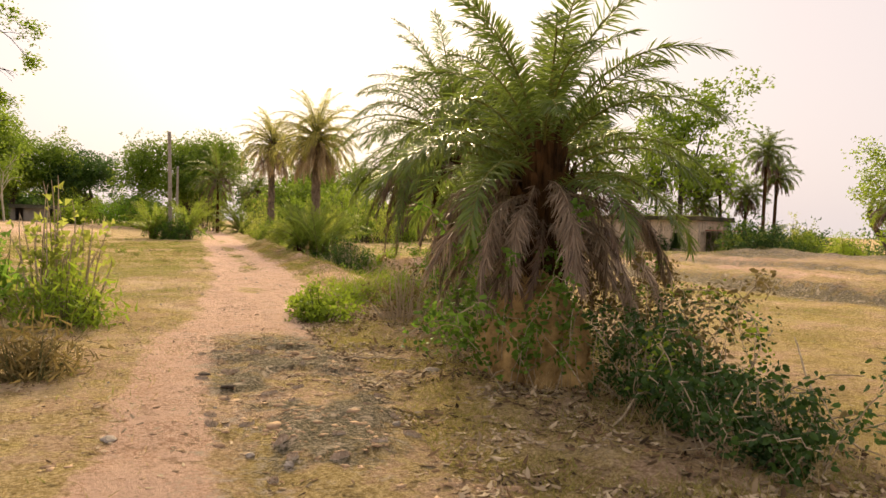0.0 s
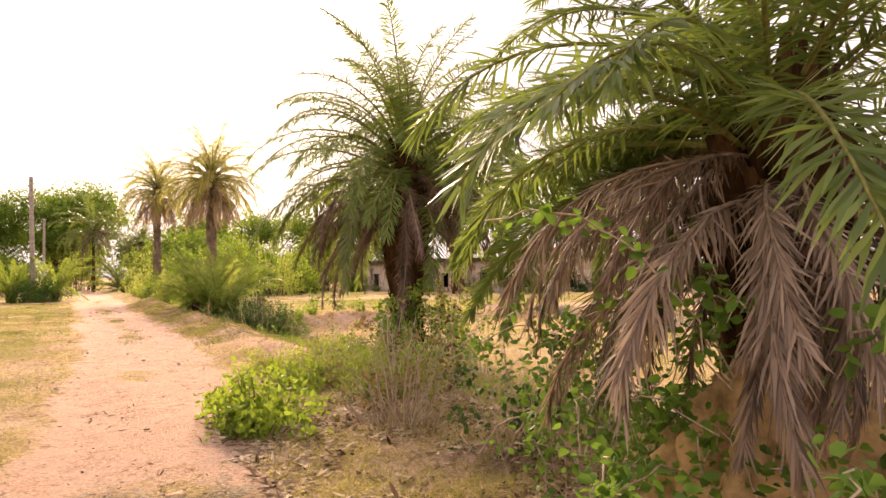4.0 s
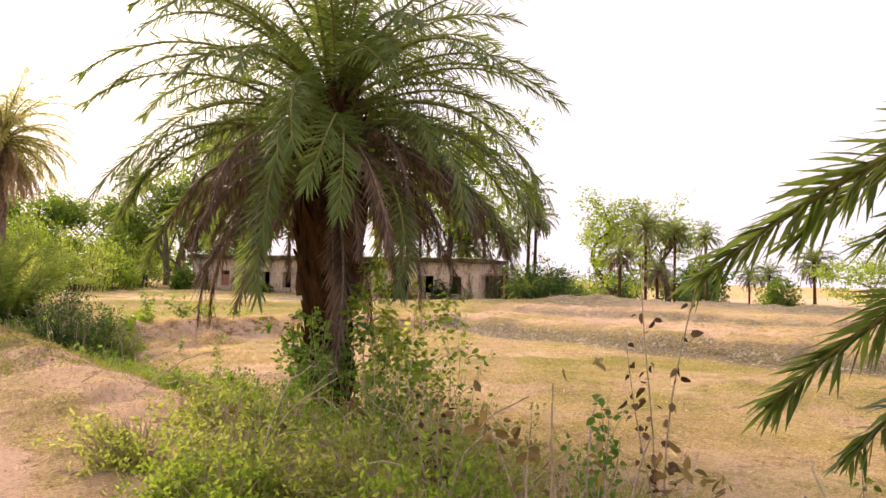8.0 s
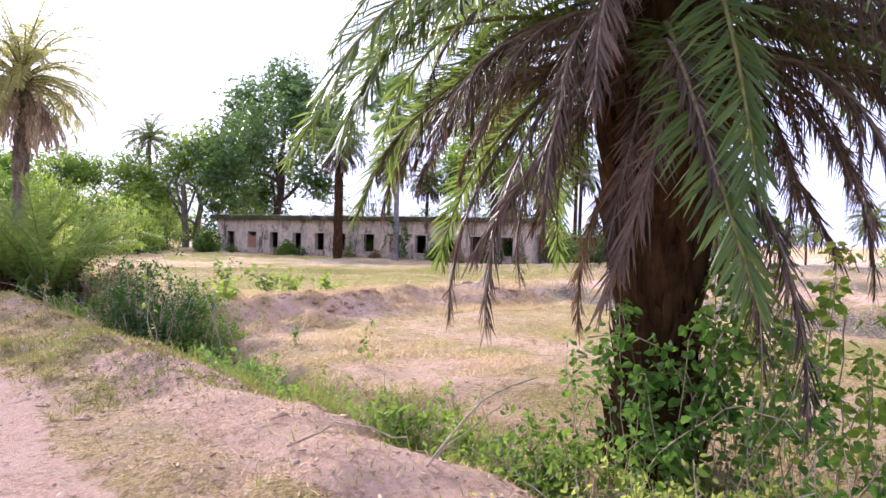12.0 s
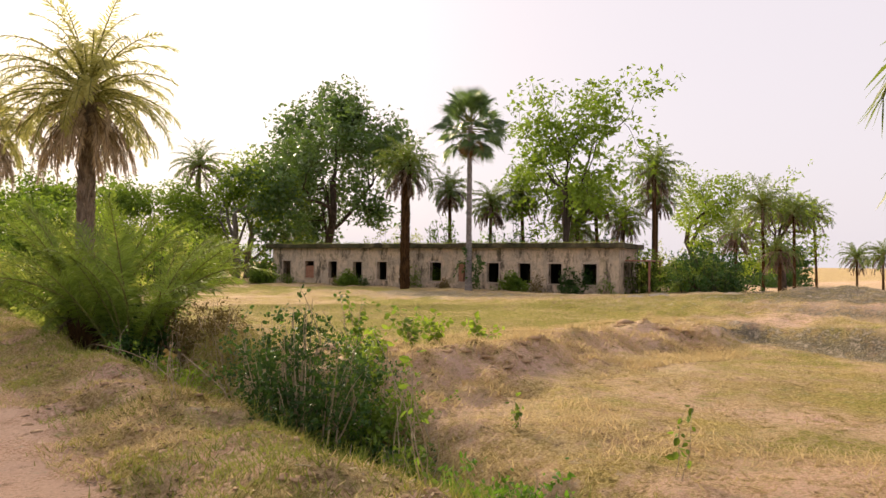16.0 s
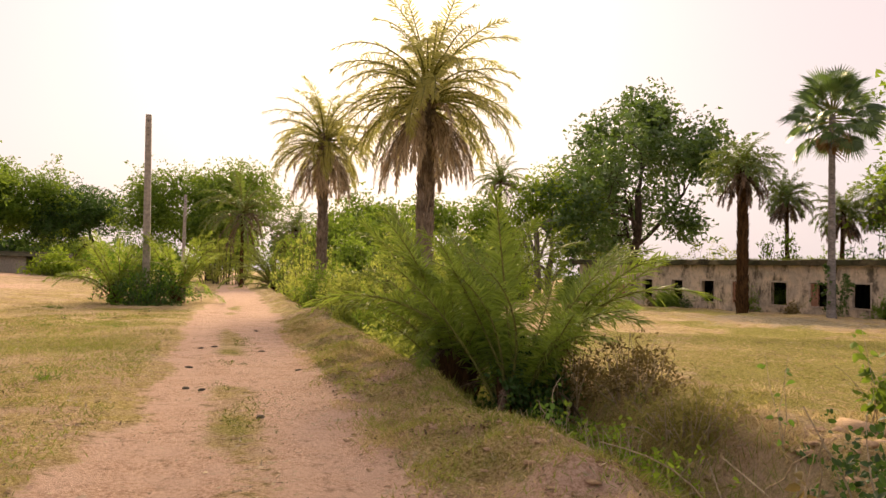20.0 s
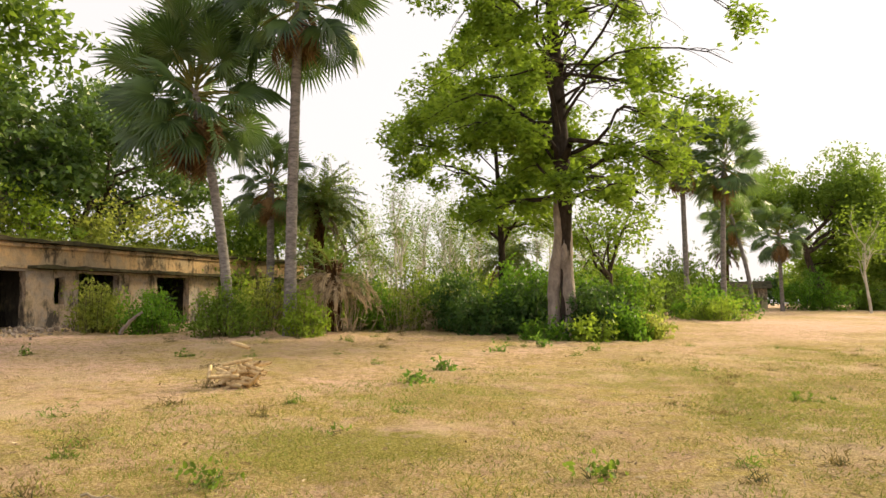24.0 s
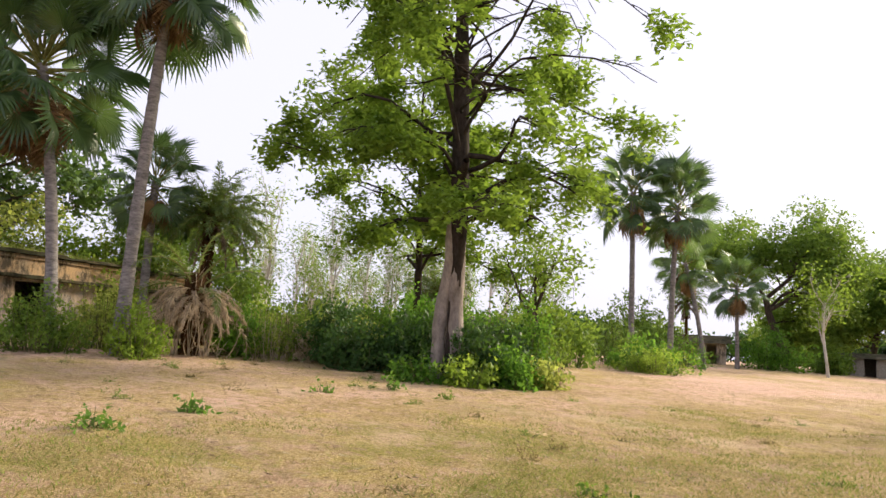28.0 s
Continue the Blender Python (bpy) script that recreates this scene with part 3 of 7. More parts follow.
    crust = np.maximum(crust, (0.85 * np.exp(-((x - bund_x + 0.2) / 0.6) ** 2) + 0.62 * np.exp(-((x + 0.35 * (y - 22) - 23.6) / 0.7) ** 2)) * smooth(y, 30, 26))
    # crust colour past x 18.5 paints the haze over the far field
    crust = np.maximum(crust, (0.46 + 0.4 * value_noise(x, y, 7.0, 71) + 0.2 * value_noise(x, y, 2.0, 72)) * smooth(x, 18.5, 26) * smooth(y, 80, 60))
    for key, val in (("bare", bare), ("green", green), ("crust", crust)):
        at = me.attributes.new(key, "FLOAT", "POINT")
        at.data.foreach_set("value", np.clip(val, 0, 1).astype(np.float32))
    ob = part("ground", me, M_GROUND)
    tagged(ob, "dry grass and bare reddish earth with a dirt track", "ground", kind="structure")


build_ground()


# ---- palms ----
def frond_pieces(L, e0, e1, pairs, leaf, seed, wide, dead=False, round_leaf=False):
    """A feather leaf in the x-z plane that bends from elevation e0 to e1: its stalk, and its leaflets."""
    rg = np.random.default_rng(seed)
    n = 14
    t = np.linspace(0, 1, n)
    el = np.radians(e0 + (e1 - e0) * t ** 1.25)
    ds = L / (n - 1)
    px = np.concatenate([[0], np.cumsum(np.cos(el[:-1]) * ds)])
    pz = np.concatenate([[0], np.cumsum(np.sin(el[:-1]) * ds)])
    sway = rg.normal(0, 0.05) * L * t ** 2
    pts = np.stack([px, sway, pz], 1)
    stalk = tube(pts, np.linspace(0.026, 0.006, n) * (L / 2.8) * (1.0 if pairs > 60 else 1.4), 5)
    s = np.repeat(np.linspace(0.16, 0.995, pairs), 2)
    s = s + rg.normal(0, 0.006, len(s))
    side = np.tile([1.0, -1.0], pairs)
    P = np.stack([np.interp(s, t, pts[:, k]) for k in range(3)], 1)
    E = np.interp(s, t, el)
    fw = np.stack([np.cos(E), 0 * E, np.sin(E)], 1)
    up = np.stack([-np.sin(E), 0 * E, np.cos(E)], 1)
    lat = np.stack([0 * E, side, 0 * E], 1)
    spread = np.radians(np.interp(s, [0.15, 0.6, 1.0], [70, 58, 28]) * (0.6 if dead else 1) + rg.normal(0, 7 if not dead else 14, len(s)))
    vee = np.radians((rg.choice([6, 34, -26, 18] if not round_leaf else [10, 55, -55, 80, 30, -25], len(s)) if not dead else rg.choice([-50, 0, 40], len(s))) + rg.normal(0, 9, len(s)))
    way = fw * np.cos(spread)[:, None] + (lat * np.cos(vee)[:, None] + up * np.sin(vee)[:, None]) * np.sin(spread)[:, None]
    way[:, 2] -= 0.10 if not dead else 0.4
    way = unit(way)
    ln = leaf * np.interp(s, [0.15, 0.3, 0.7, 1.0], [0.5, 0.95, 1.0, 0.6]) * rg.uniform(0.85, 1.1, len(s))
    if dead:
        ln *= rg.uniform(0.5, 1.05, len(s))
    sd = unit(np.cross(way, rg.normal(0, 0.35, (len(s), 3)) + up))
    return stalk, straps(P, way, sd, ln, wide * (0.62 if dead else 1.0), np.clip(rg.normal(0.10, 0.07, len(s)), 0, 0.3))


FRONDS = {}


def frond_mesh(kind, k, L, fine, leaf_m=None, dead_m=None):
    """Shared frond meshes: (stalk and leaflets in one mesh with two materials)."""
    key = (kind, k, round(L, 1), fine, leaf_m.name if leaf_m else "", dead_m.name if dead_m else "")
    if key not in FRONDS:
        spec = {"up": (80, 16), "tall": (85, 44), "reach": (12, -48), "rise": (60, -20), "out": (38, -46), "low": (14, -70), "droop": (-4, -84), "dead": (10, -88), "hang": (6, -72), "dry": (-34, -92)}[kind]
        rg = random.Random(str(key))
        dead = kind in ("dead", "dry", "hang")
        pairs = 250 if kind == "reach" else {2: 84 if L < 3 else 112, 1: 56, 0: 34}[fine]
        if dead:
            pairs = int(pairs * 1.35)
        leaf = {2: 0.33, 1: 0.36, 0: 0.42}[fine] * (L / 2.8) ** 0.5 * (0.66 if kind == "reach" else 1.0)
        st, lf = frond_pieces(L * (0.8 if dead else 1.0), spec[0] + rg.uniform(-8, 8), spec[1] + rg.uniform(-9, 9), pairs, leaf, rg.randint(0, 9999), 0.0115 if kind == "reach" else {2: 0.0105, 1: 0.018, 0: 0.03}[fine], dead, kind == "reach")
        v, f = joined([st, lf])
        me = mesh_of("frond", v, f)
        me.materials.append(M_RACHIS_D if dead else M_RACHIS)
        me.materials.append((dead_m or M_DEAD) if dead else (leaf_m or M_DATE))
        mi = np.zeros(len(f), dtype=np.int32)
        mi[len(st[1]):] = 1
        me.polygons.foreach_set("material_index", mi)
        FRONDS[key] = me
    return FRONDS[key]


def palm_trunk(h, r0, r1, lean, seed, stubs=True, top_bulge=1.35):
    rg = np.random.default_rng(seed)
    n = max(8, int(h / 0.18))
    t = np.linspace(0, 1, n)
    pts = np.stack([lean[0] * t ** 1.6, lean[1] * t ** 1.6, h * t], 1)
    rad = r0 + (r1 - r0) * t
    rad = rad * (1 + 0.35 * np.exp(-t / 0.06)) * (1 + (top_bulge - 1) * (smooth(t, 0.25, 0.6) * (1 - 0.8 * smooth(t, 0.8, 1.0)) if top_bulge > 1.5 else smooth(t, 0.75, 1.0)))
    rad = rad * (1 + rg.uniform(-0.06, 0.06, n))
    pieces = [tube(pts, rad, 12)]
    if stubs:
        count = int(h * 100)
        s = np.sort(rg.uniform(0.03, 1.0, count))
        a = np.arange(count) * 2.399
        c = np.stack([np.interp(s, t, pts[:, k]) for k in range(3)], 1)
        rr = np.interp(s, t, rad)
        out = np.stack([np.cos(a), np.sin(a), 0 * a], 1)
        sd = np.stack([-np.sin(a), np.cos(a), 0 * a], 1)
        upv = np.array([0, 0, 1.0])
        wd, ht, dp = 0.045 * rr[:, None] / 0.2, rg.uniform(0.18, 0.42, count)[:, None], rg.uniform(0.05, 0.15, count)[:, None]
        b = c + out * rr[:, None] * 0.92
        v = np.stack([b - sd * wd, b + sd * wd, b + sd * wd * 0.5 + upv * ht + out * dp, b - sd * wd * 0.5 + upv * ht + out * dp, b - upv * ht * 0.5 + out * dp * 0.3], 1)
        base = np.arange(count)[:, None, None] * 5
        tri = (base + np.array([[4, 1, 2, 3], [0, 4, 3, 3]])[None]).reshape(-1, 4)
        pieces.append((v.reshape(-1, 3), tri[::2]))
        pieces.append((np.concatenate([v[:, 0], v[:, 4], v[:, 3], (v[:, 0] + v[:, 3]) / 2 - sd * 0.004]), np.stack([np.arange(count), np.arange(count) + count, np.arange(count) + 2 * count, np.arange(count) + 3 * count], 1)))
    v, f = joined(pieces)
    return mesh_of("trunk", v, f, False), pts[-1]


def date_palm(x, y, heart, L, fine, seed, label, trunk_m=None, green=(7, 9, 9, 8, 6), dead=(10, 8), r=0.2, lean=(0, 0), group="date palms", z=None, stubs=True, leaf_m=None, dead_m=None, shag=0.0, bulge=1.35):
    """A wild date palm: trunk, green fronds and a skirt of dead ones."""
    rg = random.Random(seed)
    z = land_z(x, y) - 0.1 if z is None else z
    th = thing("date_palm", pose(x, y, z), label, "palm tree", group)
    h = heart - z
    me, top = palm_trunk(h, r, r * 0.82, lean, seed, stubs, bulge)
    part("trunk", me, trunk_m or M_DTRUNK, th)
    kinds = list(zip(("up", "rise", "out", "low", "droop"), green)) + list(zip(("dead", "dry"), dead))
    a0 = rg.uniform(0, 6.28)
    count = 0
    for kind, n in kinds:
        for i in range(n):
            count += 1
            az = a0 + count * 2.39996 + rg.uniform(-0.25, 0.25)
            drop = {"up": 0.12, "tall": 0.12, "reach": 0.0, "rise": 0.05, "out": -0.02, "low": -0.10, "droop": -0.2, "dead": -0.35, "dry": -0.55}[kind] * (L / 2.8) ** 0.5
            m = Matrix.Translation((top[0] + 0.1 * math.cos(az), top[1] + 0.1 * math.sin(az), top[2] + drop + rg.uniform(-0.08, 0.08) - (rg.uniform(0, shag) if kind in ("dead", "dry") else rg.uniform(0, 0.85 * shag) if kind in ("low", "droop") else rg.uniform(0, 0.6 * shag) if kind == "out" else rg.uniform(0, 0.3 * shag) if kind == "rise" else 0))) @ Euler((rg.uniform(-0.25, 0.25), rg.uniform(-0.1, 0.1), az)).to_matrix().to_4x4() @ Matrix.Scale(rg.uniform(0.86, 1.08), 4)
            part("dead_frond" if kind in ("dead", "dry") else "frond", frond_mesh(kind, i % (4 if fine == 2 else 2), L, fine, leaf_m, dead_m), None, th, "dry brown hanging frond" if kind in ("dead", "dry") else "", m)
    return th


def palm_shrub(x, y, L, seed, label, n=34, fine=1, z=None, kinds=("up", "up", "rise", "rise", "out", "low")):
    """A young, trunkless date palm: a fountain of fronds from the ground."""
    rg = random.Random(seed)
    th = thing("young_date_palm", pose(x, y, land_z(x, y) if z is None else z), label, "palm shrub", "young date palms")
    part("trunk", palm_trunk(0.5, 0.22, 0.2, (0, 0), seed)[0], M_DTRUNK, th)
    for i in range(n):
        kind = kinds[i % len(kinds)]
        az = i * 2.39996 + rg.uniform(-0.3, 0.3)
        m = Matrix.Translation((0.2 * math.cos(az), 0.2 * math.sin(az), rg.uniform(0.2, 0.5))) @ Euler((rg.uniform(-0.5, 0.5), rg.uniform(-0.15, 0.2), az)).to_matrix().to_4x4() @ Matrix.Scale(rg.uniform(0.75, 1.05), 4)
        part("frond", frond_mesh(kind, i % 3, L, fine, M_DATE_G), None, th, "", m)
    for i in range(n // 5):
        az = i * 1.3 + rg.uniform(-0.3, 0.3)
        m = Matrix.Translation((0.1 * math.cos(az), 0.1 * math.sin(az), 0.7)) @ Euler((0, 0, az)).to_matrix().to_4x4() @ Matrix.Scale(0.5, 4)
        part("dead_frond", frond_mesh("dead", i % 2, L, fine), None, th, "dry brown hanging frond", m)
    return th


FANS = {}


def fan_mesh(k, dry):
    """A fan leaf: stalk along x, then a pleated fan split into narrow tips."""
    key = (k, dry)
    if key not in FANS:
        rg = np.random.default_rng(100 + k + 50 * dry)
        stalk_len = 1.0 if not dry else 0.55
        n = 34
        a = np.radians(np.linspace(-140, 140, n))
        R = 0.86 * (0.8 + 0.2 * np.cos(a)) * rg.uniform(0.9, 1.06, n)
        cup = rg.uniform(0.1, 0.5)
        c = np.array([stalk_len, 0, 0])
        v, f = [], []
        for i in range(n):
            hw = np.radians(280 / n) * 0.5
            def at(ang, rad, up):
                return c + np.array([math.cos(ang) * rad, math.sin(ang) * rad * (1 - 0.25 * cup), up + cup * rad * (abs(math.sin(ang)) ** 1.5) - 0.28 * rad ** 2])
            droop = -0.05 - 0.16 * rg.random() - (0.4 * rg.random() if dry else 0)
            b = len(v)
            v += [at(a[i], 0.05, 0), at(a[i] - hw, R[i] * 0.56, -0.02), at(a[i], R[i] * 0.56, 0.035), at(a[i] + hw, R[i] * 0.56, -0.02), at(a[i] + rg.normal(0, 0.02), R[i], droop)]
            f += [[b, b + 1, b + 2], [b, b + 2, b + 3], [b + 1, b + 4, b + 2], [b + 2, b + 4, b + 3]]
        st = tube(np.array([[0, 0, 0], [stalk_len * 0.5, 0, 0.03], [stalk_len + 0.05, 0, 0]]), [0.03, 0.02, 0.012], 5)
        st_tri = np.concatenate([st[1][:, [0, 1, 2]], st[1][:, [0, 2, 3]]])
        V, F = joined([(st[0], st_tri), (np.array(v), np.array(f))])
        me = mesh_of("fan_leaf", V, F)
        me.materials.append(M_RACHIS_D if dry else M_RACHIS)
        me.materials.append(M_FAN_D if dry else M_FAN)
        mi = np.ones(len(F), dtype=np.int32)
        mi[:len(st_tri)] = 0
        me.polygons.foreach_set("material_index", mi)
        FANS[key] = me
    return FANS[key]


def fan_palm(x, y, heart, size, seed, label, lean=(0, 0), r=0.2, green=34, dry=9, z=None, group="fan palms"):
    """A palmyra-like fan palm."""
    rg = random.Random(seed)
    z = land_z(x, y) - 0.1 if z is None else z
    th = thing("fan_palm", pose(x, y, z), label, "palm tree", group)
    me, top = palm_trunk(heart - z, r, r * 0.75, lean, seed, False, 1.1)
    part("trunk", me, M_PYTRUNK, th)
    for i in range(green + dry):
        is_dry = i >= green
        az = i * 2.39996 + rg.uniform(-0.3, 0.3)
        el = radians(78 - 130 * (i / green) ** 0.95 + rg.uniform(-10, 10) if not is_dry else rg.uniform(-84, -48))
        zz = (0.3 - 0.75 * i / green if not is_dry else rg.uniform(-0.92, -0.38)) * size
        m = Matrix.Translation((top[0] + 0.1 * math.cos(az), top[1] + 0.1 * math.sin(az), top[2] + zz)) @ Euler((rg.uniform(-1.1, 1.1), -el, az), "XYZ").to_matrix().to_4x4() @ Matrix.Scale(size * rg.uniform(0.85, 1.1) * (0.78 if is_dry else 1), 4)
        part("dry_leaf" if is_dry else "leaf", fan_mesh(i % 4, is_dry), None, th, "dry brown fan leaf" if is_dry else "", m)
    return th


# ---- broadleaved trees and shrubs ----
def grow(rg, p, d, length, r, depth, spec, segs, tips):
    """Grows one limb and its branches."""
    n = 5
    pts = [p]
    for i in range(n):
        d = unit(d + rg.normal(0, spec["crook"], 3) + np.array([0, 0, spec["rise"][min(depth, len(spec["rise"]) - 1)]]))
        p = p + d * length / n
        pts.append(p)
    pts = np.array(pts)
    r1 = r * 0.62
    segs.append((pts, np.linspace(r, r1, n + 1)))
    if depth >= spec["depth"] - 1:
        for k in range(1, n + 1):
            tips.append((pts[k], d))
    if depth >= spec["depth"]:
        return
    k = spec["kids"][depth]
    a0 = rg.uniform(0, 6.28)
    for i in range(k):
        s = rg.uniform(0.35, 1.0) if i else 1.0
        q = np.array([np.interp(s, np.linspace(0, 1, n + 1), pts[:, c]) for c in range(3)])
        ax = unit(np.cross(d, rg.normal(0, 1, 3)))
        a = a0 + i * 2.399
        o = unit(np.cross(d, ax)) * math.sin(a) + ax * math.cos(a)
        op = math.radians(spec["open"][depth]) * rg.uniform(0.7, 1.25)
        nd = unit(d * math.cos(op) + o * math.sin(op))
        grow(rg, q, nd, length * spec["short"] * rg.uniform(0.75, 1.15), r1 * rg.uniform(0.55, 0.8), depth + 1, spec, segs, tips)


def crown_leaves(rg, tips, per, spread, flat, length, width):
    P = np.array([t[0] for t in tips])
    sprig = min(6, per)
    pos = np.repeat(P, max(1, round(per / sprig)), 0)
    off = rg.normal(0, 1, pos.shape) * spread
    off[:, 2] *= flat
    pos = np.repeat(pos + off, sprig, 0)
    n = len(pos)
    pos = pos + rg.normal(0, 1, (n, 3)) * np.array([0.75, 0.75, 0.5]) * length
    way = unit(rg.normal(0, 1, (n, 3)) * np.array([1, 1, 0.6]) + np.array([0, 0, -0.35]))
    sd = unit(np.cross(way, rg.normal(0, 1, (n, 3))))
    ln = length * rg.uniform(0.7, 1.25, n)
    return (far_leaves if length > 0.2 else leaves)(pos, way, sd, ln, ln * width)


SPECS = {
    "round": dict(depth=4, kids=(5, 4, 3, 3), open=(52, 46, 45, 40), short=0.72, crook=0.16, rise=(0.06, 0.04, 0.03, 0.02)),
    "spread": dict(depth=4, kids=(4, 4, 3, 3), open=(62, 48, 45, 45), short=0.74, crook=0.2, rise=(0.05, 0.05, 0.0, 0.0)),
    "airy": dict(depth=4, kids=(4, 3, 3, 2), open=(42, 50, 50, 45), short=0.72, crook=0.18, rise=(0.08, 0.02, 0.0, 0.0)),
    "slim": dict(depth=3, kids=(9, 4, 3), open=(40, 45, 45), short=0.42, crook=0.08, rise=(0.12, 0.05, 0.02)),
}


def tree(x, y, top, width, form, mat, bark, seed, label, leaf=0.16, per=9, fork=0.25, spread=0.5, flat=0.7, lw=0.2, r=None, z=None, group="trees", name="tree", lean=(0.0, 0.0), trunks=1):
    """Grows a tree, then scales it to its true height and width."""
    rg = np.random.default_rng(seed)
    z = land_z(x, y) - 0.15 if z is None else z
    H = top - z
    th = thing(name, pose(x, y, z), label, "tree", group)
    segs, tips = [], []
    spec = SPECS[form]
    r = r or H * 0.028
    for k in range(trunks):
        way = unit(np.array([lean[0] + (k * 0.25), lean[1] + rg.normal(0, 0.05), 1.0]))
        grow(rg, np.array([0.25 * k, 0.1 * k, 0.0]), way, H * (fork if form != "slim" else 0.85), r, 0, spec, segs, tips)
    P = np.array([t[0] for t in tips])
    ctr = P[:, :2].mean(0) - np.array(lean) * H * 0.5
    P[:, :2] -= ctr * smooth(P[:, 2], 0, P[:, 2].max() * 0.5)[:, None]
    zmax = P[:, 2].max()
    sz = (H - spread * flat) / P[:, 2].max()
    hw = np.percentile(np.hypot(P[:, 0], P[:, 1]), 92)
    sx = (width / 2 - spread * 0.6) / hw
    S = np.array([1, 1, 1.0])

    def fit(p, moved=True):
        p = p.copy()
        if p is not None and moved:
            p[:, :2] -= ctr * smooth(p[:, 2], 0, zmax * 0.5)[:, None]
        k = smooth(p[:, 2] * sz, 0.3, H * 0.3)[:, None]
        p[:, :2] *= 1 + (sx - 1) * k
        p[:, 2] *= sz
        return p * S
    wood = joined([tube(fit(p), np.maximum(rr, 0.008), 9 if rr[0] > r * 0.4 else 5) for p, rr in segs])
    part("trunk", mesh_of("trunk", *wood, True), bark, th)
    tp = fit(P, False)
    part("crown", mesh_of("crown", *crown_leaves(rg, [(p,) for p in tp], per, spread, flat, leaf, lw)), mat, th)
    return th


def layered_tree(x, y, top, width, mat, bark, seed, label, r=0.3, first=0.3, limbs=26, leaf=0.2, per=20, trunks=1, group="layered trees", lean=(0, 0)):
    """A straight-stemmed tree whose limbs stand out in flat tiers."""
    rg = np.random.default_rng(seed)
    z = land_z(x, y) - 0.15
    H = top - z
    th = thing("layered_tree", pose(x, y, z), label, "tree", group)
    wood, P = [], []
    t = np.linspace(0, 1, 14)
    stem = np.stack([lean[0] * t + 0.12 * np.sin(t * 5), lean[1] * t + 0.1 * np.sin(t * 4 + 1), H * 0.97 * t], 1)
    fat = trunks > 1
    wood.append(tube(stem, r * (np.interp(t, [0, 0.22, 0.33, 0.7, 1.0], [0.5, 0.5, 0.74, 0.6, 0.12]) if fat else 0.8 - 0.68 * t), 12))
    if fat:
        # two pale stems grown together, the second one ending in a broken stub
        for dx, dy, hi, thick in ((-0.34, -0.2, 0.33, 0.62), (0.1, 0.05, 0.31, 0.68)):
            t2 = np.linspace(0, 1, 26)
            zz = H * hi * t2
            at = np.stack([np.interp(zz, stem[:, 2], stem[:, k]) for k in range(3)], 1)
            sway = 0.07 * np.sin(t2 * 6 + dx * 9)
            pts = np.stack([at[:, 0] + dx * (1 - 0.55 * t2 ** 2) + sway, at[:, 1] + dy * (1 - 0.5 * t2 ** 2), zz], 1)
            v, f = tube(pts, r * thick * (1 - 0.28 * t2) * (1 + 0.45 * np.exp(-t2 / 0.05)), 16)
            v = np.array(v)
            mid = np.stack([np.interp(v[:, 2], pts[:, 2], pts[:, k]) for k in range(2)], 1)
            v[:, :2] += (v[:, :2] - mid) * (0.22 * value_noise(v[:, 0] * 3, v[:, 1] * 3 + 0.7 * v[:, 2], 0.8, seed) + 0.12 * value_noise(v[:, 2], v[:, 0] * 2, 0.35, seed + 2))[:, None]
            part("lower_stem", mesh_of("lower_stem", v, f, True), M_BARK_L, th, "pale lower stem")
        for sx, sz, L in ((-1, 0.345, 0.9), (1, 0.40, 1.0), (-1, 0.53, 0.8), (1, 0.6, 0.7)):
            c = np.array([np.interp(sz, t, stem[:, k]) for k in range(3)])
            ends = c + np.array([0.8 * sx, -0.5 * sx, 0.5]) * np.linspace(0, L, 4)[:, None]
            wood.append(tube(ends, r * np.array([0.5, 0.4, 0.34, 0.26]), 8))
    for i in range(limbs):
        s = first + (1 - first) * ((i + rg.uniform(0, 0.7)) / limbs)
        b = np.array([np.interp(s, t, stem[:, k]) for k in range(3)])
        az = i * 2.4 + rg.uniform(-0.4, 0.4)
        reach = width / 2 * (0.72 + 0.34 * math.sin(math.pi * min(1, (s - first) / (1 - first) * 0.9 + 0.1))) * rg.uniform(0.55, 1.15) * (1 if s < 0.93 else 0.6)
        q = np.linspace(0, 1, 8)
        rise = H * rg.uniform(-0.05, 0.24)
        ln = np.stack([np.cos(az + 0.4 * np.sin(q * 4 + i)) * reach * q, np.sin(az + 0.4 * np.sin(q * 4 + i)) * reach * q, rise * np.sin(q * 2.2) - 0.1 * reach * q ** 3 + 0.45 * np.sin(q * 7 + 2 * i) * q], 1) + b
        lr = max(0.035, r * 0.36 * (1.05 - s)) * rg.uniform(0.6, 1.3)
        wood.append(tube(ln, np.linspace(lr, 0.012, 8), 6))
        for k in range(11):
            qs = rg.uniform(0.25, 1.0)
            c = np.array([np.interp(qs, q, ln[:, j]) for j in range(3)])
            a2 = az + rg.choice([-1, 1]) * rg.uniform(0.5, 1.2)
            L2 = reach * rg.uniform(0.16, 0.36) * (1.15 - 0.5 * qs)
            tw = np.linspace(0, 1, 5)
            sp = np.stack([np.cos(a2) * L2 * tw, np.sin(a2) * L2 * tw, L2 * (0.15 * tw - 0.5 * tw ** 2) + rg.normal(0, 0.12) * tw], 1) + c
            wood.append(tube(sp, np.linspace(lr * 0.3, 0.006, 5), 4))
            P += [sp[1], sp[2], sp[3], sp[4], sp[4]]
    part("trunk", mesh_of("trunk", *joined(wood), True), bark, th)
    sprig = 7
    P = np.repeat(np.array(P), max(1, per // sprig), 0)
    P = P + rg.normal(0, 1, P.shape) * np.array([0.3, 0.3, 0.26]) * (width / 14)
    P = np.repeat(P, sprig, 0)
    n = len(P)
    P = P + rg.normal(0, 0.8, (n, 3)) * leaf
